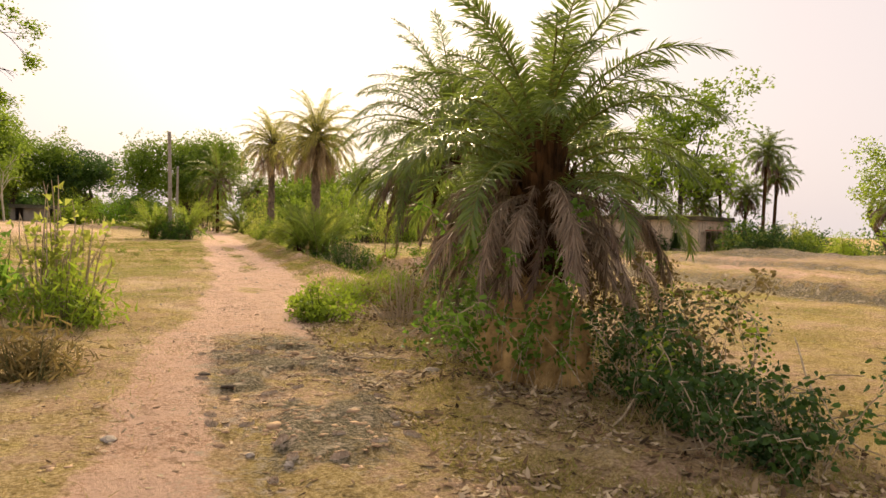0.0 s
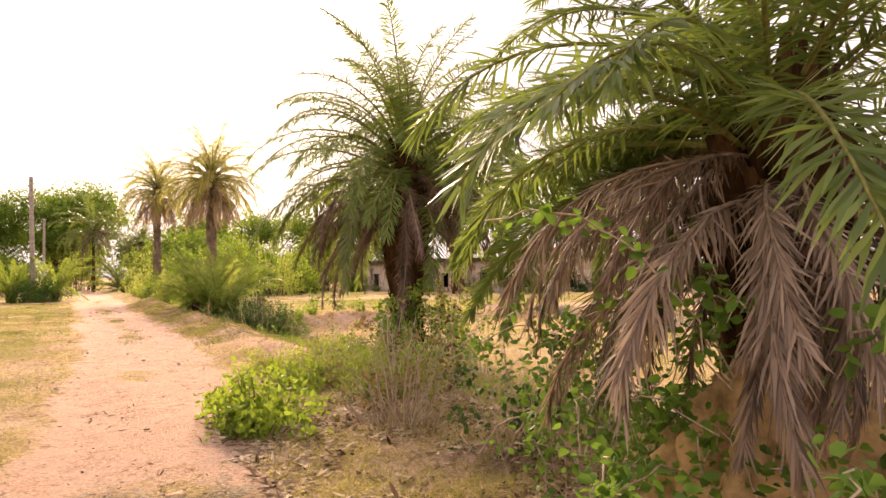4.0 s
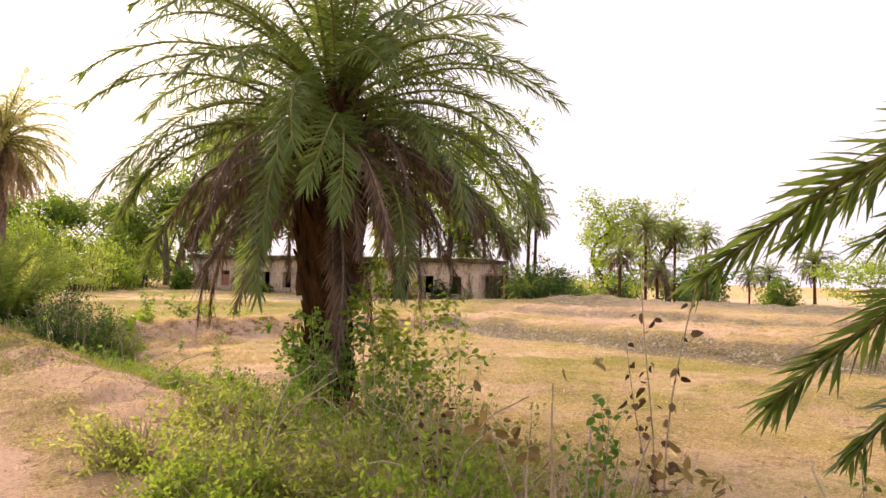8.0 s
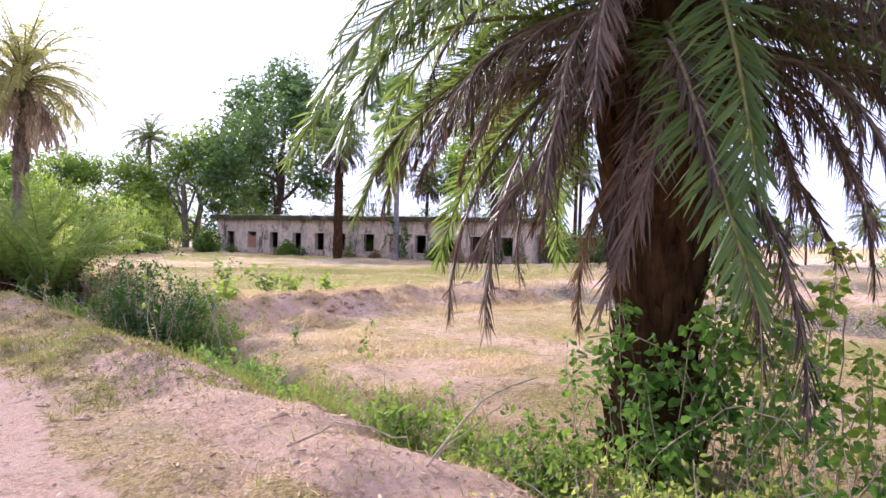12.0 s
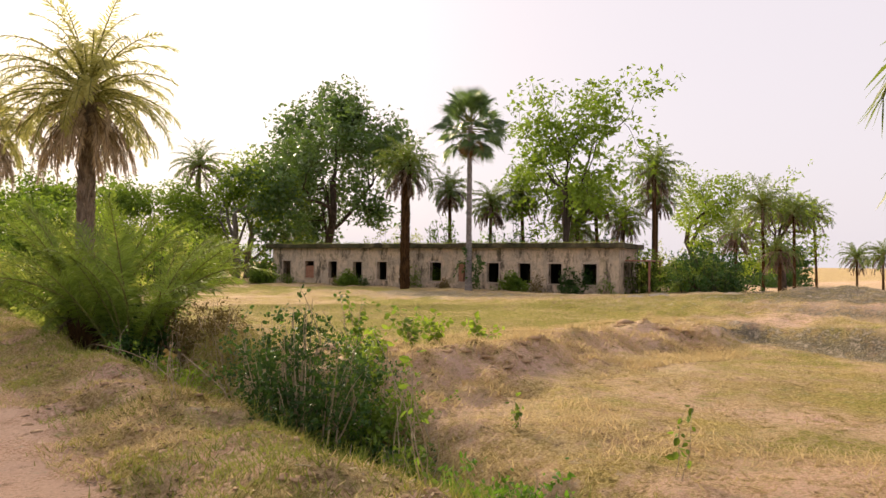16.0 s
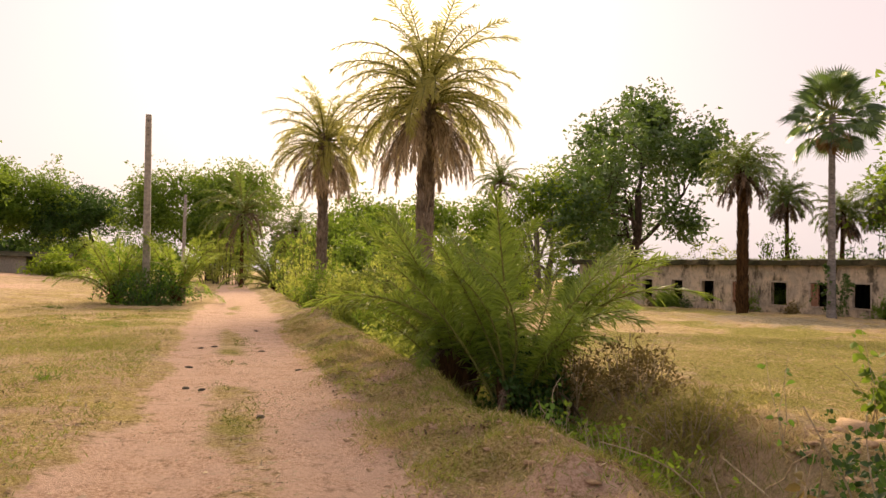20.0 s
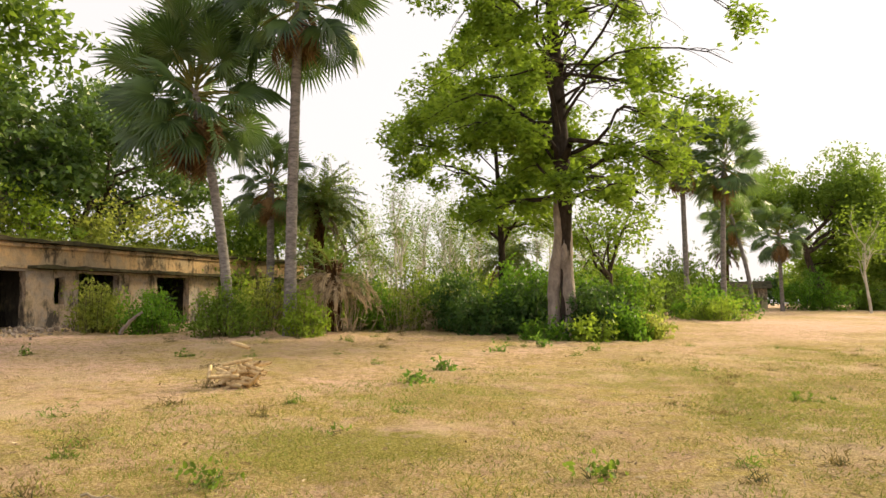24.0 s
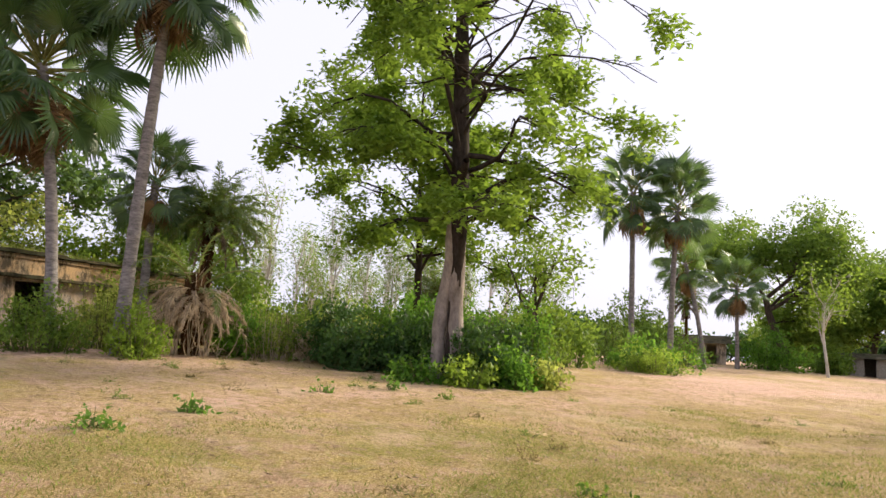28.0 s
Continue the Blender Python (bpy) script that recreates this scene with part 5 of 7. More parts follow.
for i in range(46):
    az = i * 137.5
    part("dead_frond", frond_mesh("hang" if i % 3 else "dead", i % 4, 2.9, 1, None, M_DEAD_S), None, heap_palm, "straw-coloured hanging frond", pose(0.2 * math.cos(radians(az)), 0.2 * math.sin(radians(az)), 2.9 - heap_palm.location.z - 0.25 * (i % 4), 20 * math.sin(i * 1.9), 0, az) @ Matrix.Scale(0.7 + 0.12 * (i % 4), 4))
far_dates = [  # x, y, heart, frond, lean
    (29.0, 55.0, 7.9, 2.4, 0.1), (40.2, 63.4, 7.8, 2.2, 0.0), (42.5, 60.9, 6.6, 2.4, 0.3), (44.5, 58.8, 7.3, 2.4, -0.2), (46.9, 56.0, 6.8, 2.4, 0.1), (48.4, 54.0, 7.3, 2.4, -0.3), (50.2, 52.8, 5.4, 2.4, 0.2),
    (48.4, 48.7, 9.0, 2.5, 0.2), (73.6, 51.8, 8.0, 3.6, 0.0), (97.0, 55.6, 8.2, 2.9, -0.8), (78.0, 50.5, 7.4, 2.6, 0.1), (111.8, 55.8, 3.0, 2.9, 0.1), (108.0, 51.3, 3.0, 2.9, 0.3), (77.4, 34.6, 3.9, 2.6, 0.0),
    (2.4, 85.2, 6.6, 4.4, 0.0), (7.0, 88.0, 5.4, 3.2, 0.2), (28.3, 89.9, 11.5, 3.2, 0.0), (-40.3, 49.3, 8.6, 2.9, 0.3), (-34.4, 92.8, 7.0, 2.2, 0.0), (-30.5, 58.0, 4.6, 2.4, 0.2), (-42.0, 33.0, 5.0, 2.2, 0.0),
    (47.0, 55.0, 4.4, 2.3, 0.0), (51.5, 50.5, 7.2, 2.2, 0.3)]
for i, (x, y, hz, L, ln) in enumerate(far_dates):
    date_palm(x, y, hz, L, 0, 60 + i, "slender date palm with a shaggy skirt of dry fronds", green=(5, 9, 12, 11, 9), dead=(10, 22 if i < 8 else 10), r=0.26 if i == 0 else 0.17, lean=(ln, 0.1), group="far date palms", stubs=i == 0)
palm_shrub(5.45, 32.2, 3.2, 21, "dense young date palm clump on the ditch bank", 32, 2, kinds=("tall", "up", "tall", "rise", "up", "rise"))
palm_shrub(5.2, 33.8, 3.0, 22, "dense young date palm clump on the ditch bank", 24, 2, kinds=("tall", "up", "tall", "rise"))
palm_shrub(4.8, 32.9, 2.0, 27, "small young date palm on the ditch bank", 20, 2, kinds=("tall", "up", "rise"))
palm_shrub(-0.6, 54.0, 3.0, 23, "young date palm in the bush by the pole", 30, 1, kinds=("tall", "up", "rise", "up", "out"))
palm_shrub(-2.9, 54.0, 2.9, 28, "young date palm in the bush by the pole", 30, 1, kinds=("tall", "up", "rise", "up", "out"))
palm_shrub(4.9, 80.0, 5.0, 24, "dark young date palm at the bend of the track", 50, 1)
palm_shrub(40.5, 40.7, 2.6, 25, "round young date palm on the field bank", 30, 0)
palm_shrub(36.8, 38.8, 2.2, 26, "round young date palm on the field bank", 26, 0)

# ---- fan palms ----
fan_palm(-22.3, 36.6, 9.6, 1.75, 31, "fan palm with a curved grey trunk and dry brown skirt", lean=(-1.2, -0.95), r=0.19, green=48, dry=20)
fan_palm(-20.9, 38.2, 13.0, 1.7, 32, "tall straight fan palm with a pale trunk", lean=(0.1, 0.3), r=0.21, green=44, dry=8)
fan_palm(-28.5, 41.0, 7.6, 1.2, 33, "small fan palm behind the ruin", green=26, dry=8)
fan_palm(30.9, 50.8, 10.2, 1.3, 34, "tall fan palm in front of the pink ruin", r=0.2, green=38, dry=4)
fan_palm(-25.4, 70.6, 12.3, 1.75, 35, "fan palm with a bushy dark crown", r=0.2)
fan_palm(-24.0, 72.9, 11.6, 1.8, 36, "fan palm with a bushy dark crown", r=0.2, lean=(0.4, 0.2))
fan_palm(-24.2, 77.5, 8.4, 1.4, 37, "slender leaning fan palm beside bushes", lean=(-1.6, 0.3), r=0.17, green=24)
fan_palm(-26.0, 86.0, 7.5, 1.5, 38, "fan palm in front of dark trees", r=0.17, green=26)

# ---- broadleaved trees ----
tree(38.6, 82.4, 21.2, 20.0, "round", M_MANGO, M_BARK_D, 241, "large dark-leaved mango tree behind the ruin", leaf=0.5, per=17, fork=0.24, spread=0.9, flat=0.8, lw=0.3, r=0.5)
tree(29.5, 83.0, 13.0, 12.0, "airy", M_LIGHTLEAF, M_BARK, 141, "rounded green tree beside the mango", leaf=0.34, per=10, fork=0.25, spread=0.7, lw=0.3)
tree(42.0, 52.0, 15.9, 11.6, "spread", M_SILK, M_BARK_D, 42, "tall airy tree with light green leaves in drifts", leaf=0.4, per=8, fork=0.42, spread=0.62, flat=0.3, lw=0.3, r=0.28)
tree(31.0, 84.0, 10.7, 9.0, "airy", M_LIGHTLEAF, M_BARK, 43, "open tree with pale branches", leaf=0.3, per=7, fork=0.3, spread=0.7, flat=0.5, lw=0.3, r=0.4)
tree(23.0, 88.0, 10.0, 12.0, "spread", M_MIDLEAF, M_BARK_D, 44, "green trees closing the field", leaf=0.34, per=9, fork=0.2, spread=0.8, lw=0.3)
tree(86.0, 64.0, 15.0, 13.0, "airy", M_LIGHTLEAF, M_BARK_D, 45, "open light green tree on the field edge", leaf=0.42, per=12, fork=0.25, spread=0.8, flat=0.5, lw=0.3)
tree(81.0, 53.0, 13.4, 9.0, "airy", M_LIGHTLEAF, M_BARK_D, 46, "open light green tree on the field edge", leaf=0.36, per=6, fork=0.25, spread=0.6, flat=0.5, lw=0.3)
tree(59.3, 25.1, 5.8, 8.5, "spread", M_LIGHTLEAF, M_BARK, 47, "thin flat-topped thorn tree", leaf=0.2, per=4, fork=0.3, spread=0.45, flat=0.25, lw=0.3)
tree(-1.0, 108.1, 14.5, 16.0, "round", M_MIDLEAF, M_BARK_D, 48, "broad green tree at the end of the track", leaf=0.32, per=40, fork=0.2, spread=0.95, lw=0.34)
tree(15.5, 96.9, 11.0, 12.0, "round", M_MIDLEAF, M_BARK_D, 49, "broad green tree behind the palms", leaf=0.45, per=8, fork=0.2, spread=0.9, lw=0.3)
tree(11.0, 76.0, 6.5, 8.0, "spread", M_MIDLEAF, M_BARK_D, 50, "low green tree beside the track", leaf=0.3, per=8, fork=0.18, spread=0.6, lw=0.3)
tree(-17.5, 116.2, 12.2, 13.0, "round", M_DARKLEAF, M_BARK_D, 51, "dark round tree beyond the field", leaf=0.32, per=26, fork=0.2, spread=0.9, lw=0.32)
tree(-24.5, 111.0, 14.0, 12.0, "round", M_MIDLEAF, M_BARK_D, 52, "green tree beyond the field", leaf=0.32, per=26, fork=0.2, spread=0.9, lw=0.32)
tree(-28.0, 100.0, 16.5, 18.0, "round", M_MIDLEAF, M_BARK_D, 53, "large green tree beyond the field", leaf=0.32, per=44, fork=0.16, spread=1.0, lw=0.34)
tree(-20.0, 88.0, 9.5, 5.0, "slim", M_SILK, M_BARK_W, 54, "slim sapling with light green leaves", leaf=0.24, per=2, spread=0.5, lw=0.3, r=0.12)
layered_tree(-15.8, 46.6, 17.0, 11.0, M_SILK, M_BARK_K, 55, "tall tree with pale double trunk and tiered light leaves", r=0.42, first=0.31, limbs=54, leaf=0.21, per=35, trunks=2)
layered_tree(-25.4, 52.6, 15.0, 10.5, M_SILK, M_BARK_K, 56, "tall tree with tiered light leaves", r=0.3, first=0.28, limbs=30, leaf=0.24, per=28)
tree(-22.0, 57.5, 8.0, 5.0, "airy", M_SILK, M_BARK_D, 156, "young open tree with thin green leaves behind the tall tree", leaf=0.24, per=3, fork=0.16, spread=0.6, flat=0.7, lw=0.34)
tree(-43.0, 27.5, 22.0, 25.0, "spread", M_MIDLEAF, M_BARK, 57, "huge spreading tree with pale limbs behind the ruin", leaf=0.4, per=38, fork=0.18, spread=0.8, lw=0.36, r=0.8)
tree(-40.0, 35.5, 15.5, 12.5, "round", M_MANGO, M_BARK_D, 58, "dense dark green tree behind the ruin", leaf=0.34, per=13, fork=0.2, spread=0.6, lw=0.36)
tree(-36.0, 44.0, 8.5, 9.0, "spread", M_MIDLEAF, M_BARK_D, 59, "green tree behind the ruin", leaf=0.24, per=10, fork=0.2, spread=0.55, lw=0.3)
for i in range(44):
    rg = random.Random(700 + i)
    tree(-42 - rg.uniform(0, 26), 52 + i * 0.85 + rg.uniform(-2, 2), rg.uniform(8, 13.5), 3.0, "slim", M_MIDLEAF if i % 3 else M_LIGHTLEAF, M_BARK_W, 710 + i, "slim eucalyptus with a pale straight stem", leaf=0.26, per=1, spread=0.5, lw=0.2, r=0.11, group="eucalyptus grove", name="eucalyptus_tree")

# ---- bushes ----
bush(1.95, 11.3, 1.1, 1.8, 0.55, M_LIGHTLEAF, 81, "low bright green weed at the track's edge", 40, 2600, 0.07, 0.3)
bush(3.2, 10.6, 1.4, 1.6, 0.9, M_DRYLEAF, 82, "tangle of dry brushwood and thin leaves", 50, 900, 0.06, 0.3, stem_mat=M_STEM)
bush(-1.95, 11.6, 1.7, 2.0, 1.75, M_YELLOWLEAF, 83, "leafy shrub with upright pale stems beside the track", 60, 1500, 0.12, 0.4, stem_mat=M_STEM)
bush(-1.7, 10.6, 1.3, 1.0, 0.7, M_LIGHTLEAF, 88, "clump of bright green grass-like weeds", 60, 1800, 0.16, 0.12)
bush(-1.45, 7.4, 0.9, 1.4, 0.42, M_DRYLEAF, 89, "clump of dull dry grass by the track", 50, 1500, 0.14, 0.08)
bush(-3.2, 12.2, 2.2, 2.4, 1.1, M_HEART, 84, "broad-leaved green shrub beside the track", 50, 2200, 0.12, 0.42)
bush(-1.7, 53.0, 3.8, 3.0, 1.5, M_BRIGHT, 85, "dense green bush at the foot of the pole", 70, 3400, 0.13, 0.3)
# dark-leaved copy: the shade low in this bush, put into leaf colour
bush(-1.4, 52.0, 2.6, 2.0, 1.3, M_DARKLEAF, 86, "dark leaves painting the shaded lower part of the bush by the pole", 40, 2400, 0.12, 0.3)
for i, (x, y, w, h) in enumerate(((5.1, 37.0, 2.0, 1.1), (5.5, 40.0, 2.2, 1.4), (5.1, 43.5, 2.3, 1.4), (5.4, 47.0, 2.4, 1.6), (5.2, 51.0, 2.6, 1.9), (5.6, 56.0, 3.2, 2.4), (5.5, 62.0, 3.4, 3.4), (6.0, 69.0, 3.8, 3.6), (8.0, 45.0, 3.4, 2.2), (9.0, 52.0, 3.8, 3.0), (10.0, 60.0, 4.4, 4.2))):
    bush(x, y, w, w * 1.5, h, M_YELLOWLEAF if i % 3 != 1 else M_MIDLEAF, 90 + i, "yellow-green weeds and shrubs along the ditch", 50, 5200, 0.14, 0.25, group="ditch shrubs")
bush(5.3, 25.5, 2.0, 2.4, 1.15, M_DARKLEAF, 110, "green shrub growing in the ditch", 70, 9000, 0.05, 0.36, stem_mat=M_STEM, z=-0.35)
bush(5.75, 24.9, 1.5, 1.7, 0.75, M_DARKLEAF, 115, "dark low shrub growing in the ditch", 50, 6000, 0.05, 0.36, stem_mat=M_STEM_G)
bush(6.2, 25.7, 1.7, 1.9, 1.25, M_MIDLEAF, 112, "green shrub with pale stems in the ditch", 60, 5200, 0.05, 0.38, stem_mat=M_STEM)
bush(6.3, 29.4, 1.6, 1.4, 0.5, M_MAT, 113, "dry brown weeds hanging over the ditch bank", 60, 2200, 0.08, 0.14, stem_mat=M_STEM)
bush(6.6, 31.0, 1.4, 1.6, 0.7, M_DRYLEAF, 114, "dry brown weeds hanging over the ditch bank", 50, 2200, 0.07, 0.2, stem_mat=M_STEM)
bush(5.9, 25.2, 1.3, 1.6, 0.9, M_MIDLEAF, 111, "broad-leaved green shrub growing in the ditch", 60, 3600, 0.065, 0.42)
for i, (x, y, w, d, h, m) in enumerate(((3.4, 13.6, 1.3, 2.0, 0.5, M_YELLOWLEAF), (4.2, 14.6, 1.4, 2.0, 0.55, M_LIGHTLEAF), (4.6, 12.6, 1.5, 1.9, 0.6, M_YELLOWLEAF), (5.2, 15.3, 1.2, 1.6, 0.7, M_YELLOWLEAF), (5.0, 18.6, 1.1, 2.4, 0.5, M_MIDLEAF), (5.3, 20.6, 1.2, 2.4, 0.6, M_MIDLEAF), (5.4, 22.4, 1.2, 2.0, 0.7, M_BRIGHT), (5.5, 23.9, 1.3, 1.8, 0.9, M_MIDLEAF), (4.9, 28.6, 1.4, 2.2, 0.8, M_LIGHTLEAF), (5.2, 30.4, 1.3, 1.8, 1.0, M_MIDLEAF), (3.6, 11.8, 1.2, 1.5, 0.5, M_LIGHTLEAF), (3.1, 14.8, 1.1, 1.6, 0.4, M_YELLOWLEAF), (3.9, 12.9, 1.4, 1.6, 0.55, M_YELLOWLEAF), (4.1, 15.8, 1.3, 1.6, 0.45, M_YELLOWLEAF), (4.9, 17.0, 1.2, 1.5, 0.5, M_MIDLEAF), (2.9, 13.2, 0.9, 1.5, 0.4, M_LIGHTLEAF))):
    bush(x, y, w, d, h * 0.8, m, 120 + i, "low yellow-green weeds along the bank", 90, 4600 if y < 17 else 3000, 0.042 if y < 17 else 0.06, 0.24, stem_mat=M_STEM, group="bank weeds")
# M_DARKLEAF at (-14.8, 46.9) and (-15.2, 48.4) paints the crown's shade into the leaves
for i, (x, y, w, h, mm) in enumerate(((-20.6, 45.6, 3.4, 2.2, M_DARKLEAF), (-18.6, 44.9, 2.6, 1.7, M_DARKLEAF), (-17.6, 46.6, 2.4, 2.3, M_DARKLEAF), (-17.6, 48.4, 3.0, 2.8, M_BRIGHT), (-15.0, 44.8, 1.7, 0.9, M_BRIGHT), (-13.9, 45.8, 1.8, 1.0, M_LIGHTLEAF), (-14.8, 46.9, 2.2, 1.9, M_DARKLEAF), (-13.6, 47.2, 1.8, 1.4, M_BRIGHT), (-15.2, 48.4, 2.4, 2.2, M_DARKLEAF), (-20.0, 49.0, 4.2, 3.0, M_BRIGHT), (-15.4, 47.4, 2.0, 2.0, M_DARKLEAF), (-22.6, 47.0, 3.0, 1.9, M_YELLOWLEAF), (-16.4, 50.5, 3.0, 2.8, M_BRIGHT), (-13.4, 48.4, 1.5, 0.9, M_YELLOWLEAF))):
    bush(x, y, w * 1.1, w, h * 0.8, mm, 140 + i, "dense green bush at the foot of the tall tree", 44, int(1150 * w * h), 0.14, 0.36, group="field-edge bushes")
for i, (x, y, w, h) in enumerate(((-26.2, 33.2, 2.6, 1.7), (-24.6, 34.6, 2.4, 1.4), (-22.0, 36.2, 2.6, 1.6), (-20.6, 38.6, 2.0, 1.5), (-24.4, 38.6, 3.0, 2.0), (-22.4, 42.6, 3.0, 1.8), (-22.0, 44.4, 3.2, 2.0), (-24.5, 46.0, 3.6, 2.2), (-27.0, 49.0, 4.0, 2.6), (-29.5, 53.0, 4.0, 2.6), (-20.5, 56.0, 3.6, 1.2), (-19.5, 64.0, 4.0, 1.4), (-24.5, 68.0, 4.0, 2.2), (-25.5, 76.0, 5.0, 2.0))):
    bush(x, y, w, w * 0.9, h, (M_YELLOWLEAF if y < 45 else M_MIDLEAF, M_BRIGHT, M_MIDLEAF, M_LIGHTLEAF)[i % 4], 160 + i, "green bushes along the foot of the ruin and trees", 70, 5200, 0.11, 0.34, group="field-edge bushes")
for i in range(16):
    rg = random.Random(180 + i)
    bush(-33 - rg.uniform(0, 8), 34 + i * 2.2 + rg.uniform(-1, 1), 5.0, 4.0, rg.uniform(2.8, 4.2) if i < 5 else rg.uniform(1.8, 2.6), (M_MIDLEAF, M_LIGHTLEAF)[i % 2], 182 + i, "green thicket behind the ruin", 24, 3400, 0.22, 0.34, group="thickets", stem_mat=M_STEM_G)
for i, (x, y, w, h) in enumerate(((33.6, 57.0, 2.4, 1.4), (29.0, 62.0, 2.0, 1.0), (33.8, 49.5, 1.6, 1.1), (42.0, 43.0, 4.0, 1.8), (45.0, 41.5, 4.0, 1.8), (34.3, 21.6, 2.2, 1.2), (21.0, 76.0, 6.0, 3.0), (17.0, 72.0, 6.0, 3.0), (24.0, 82.0, 6.0, 3.4), (13.0, 70.0, 5.0, 3.0))):
    bush(x, y, w, w, h, M_MIDLEAF, 210 + i, "green bush on the far side of the field", 40, 2600, 0.16, 0.3, group="far bushes")
# dark leaves stand in for the contact shade under the clump
bush(5.6, 32.0, 1.4, 1.4, 1.0, M_DARKLEAF, 230, "dark leaves painting the shade at the palm clump's base", 60, 6000, 0.09, 0.3)
bush(6.1, 31.8, 1.3, 1.2, 0.9, M_DRYLEAF, 233, "brown dry weeds at the foot of the palm clump", 60, 2600, 0.09, 0.16, stem_mat=M_STEM)
for i, (x, y, w, h) in enumerate(((-23.0, 60.0, 5.0, 2.6), (-27.5, 64.0, 6.0, 3.0), (-31.0, 68.0, 6.0, 3.2), (-21.0, 66.0, 4.0, 1.5), (-30.0, 75.0, 6.0, 3.4), (-35.0, 60.0, 6.0, 2.6), (-29.0, 80.0, 6.0, 3.0), (-38.0, 75.0, 8.0, 3.6), (-34.0, 84.0, 8.0, 5.0), (-44.0, 68.0, 8.0, 3.0), (8.5, 76.0, 6.0, 5.0), (12.0, 84.0, 8.0, 6.5), (9.0, 66.0, 5.0, 4.0), (17.0, 80.0, 8.0, 6.0), (-5.0, 92.0, 7.0, 4.0), (-9.0, 104.0, 8.0, 4.5), (-14.0, 122.0, 9.0, 6.0), (-14.5, 97.0, 5.0, 2.2), (-23.5, 98.0, 5.0, 2.4), (-26.0, 92.0, 7.0, 3.0))):
    bush(x, y, w, w, h, (M_MIDLEAF, M_LIGHTLEAF, M_MIDLEAF, M_BRIGHT)[i % 4], 240 + i, "tall mixed thicket at the field edge", 40, 4800, 0.26, 0.32, group="thickets", stem_mat=M_BARK_D)
for i in range(26):
    rg = random.Random(300 + i)
    a = radians(-62 + i * 5.2)
    rr = rg.uniform(135, 200)
    tree(rr * math.sin(a), 25 + rr * math.cos(a), rg.uniform(7, 12) - 0.5, rg.uniform(14, 22), "spread", (M_MIDLEAF, M_DARKLEAF)[i % 2], M_BARK_D, 320 + i, "distant tree on the horizon", leaf=0.9, per=5, fork=0.2, spread=1.4, lw=0.35, group="distant trees") if abs(math.degrees(a) - 45) > 22 else None

for i, (x, y, w, h) in enumerate(((12.5, 55.0, 4.5, 3.0), (15.0, 61.0, 5.0, 3.4), (18.5, 66.0, 5.0, 3.6), (20.5, 71.0, 6.0, 4.2), (24.0, 75.0, 5.0, 3.2), (13.5, 67.0, 6.0, 5.0), (25.5, 68.6, 2.2, 1.6), (1.0, 95.0, 7.0, 5.0), (-16.0, 108.0, 8.0, 4.0), (53.0, 60.0, 7.0, 4.0), (58.0, 55.0, 7.0, 3.4), (70.0, 58.0, 7.0, 3.0), (48.0, 66.0, 7.0, 4.4), (42.0, 74.0, 8.0, 4.6))):
    bush(x, y, w, w, h, (M_MIDLEAF, M_YELLOWLEAF, M_LIGHTLEAF)[i % 3], 270 + i, "green scrub beyond the field", 50, 4600, 0.2, 0.32, group="thickets", stem_mat=M_BARK_D)
date_palm(-28.3, 43.4, 6.4, 2.5, 1, 99, "green date palm rising behind the ruin", green=(8, 16, 24, 20, 10), dead=(4, 4), r=0.2, group="far date palms")

bush(-22.2, 40.9, 3.8, 3.4, 2.3, M_DEAD_S, 298, "heap of hanging straw-coloured dead palm leaves", 50, 700, 0.5, 0.025, stem_mat=M_STEM, name="dead_frond_heap")
for i in range(9):
    rg = random.Random(360 + i)
    a = radians(24 + i * 5.5)
    rr = rg.uniform(120, 165)
    bush(rr * math.sin(a), 22 + rr * math.cos(a), rg.uniform(16, 26), 8, rg.uniform(4.0, 6.0), M_DARKLEAF, 365 + i, "low scrub along the far horizon", 50, 5200, 0.45, 0.34, group="horizon scrub", stem_mat=M_BARK_D)

for i, (x, y, w, h) in enumerate(((40.0, 44.0, 4.5, 2.4), (43.0, 42.0, 4.0, 2.0), (46.5, 50.0, 5.0, 3.0), (52.5, 47.5, 4.0, 2.6), (36.5, 46.5, 2.4, 1.4))):
    bush(x, y, w, w, h, (M_MIDLEAF, M_DARKLEAF, M_LIGHTLEAF)[i % 3], 380 + i, "green scrub at the end of the ruin", 40, 3600, 0.18, 0.32, group="far bushes", stem_mat=M_BARK_D)
bush(37.3, 37.9, 5.4, 4.4, 2.5, M_DARKLEAF, 386, "dark spreading bush on the field bank", 60, 6000, 0.16, 0.32, group="far bushes", stem_mat=M_BARK_D)
for i, (x, y, hz) in enumerate(((72.4, 49.6, 3.2), (70.0, 53.0, 5.0))):
    date_palm(x, y, hz, 2.8, 0, 110 + i, "date palm with a thick skirt of dry fronds", green=(2, 4, 6, 6, 5), dead=(16, 22), r=0.2, group="far date palms", stubs=False)

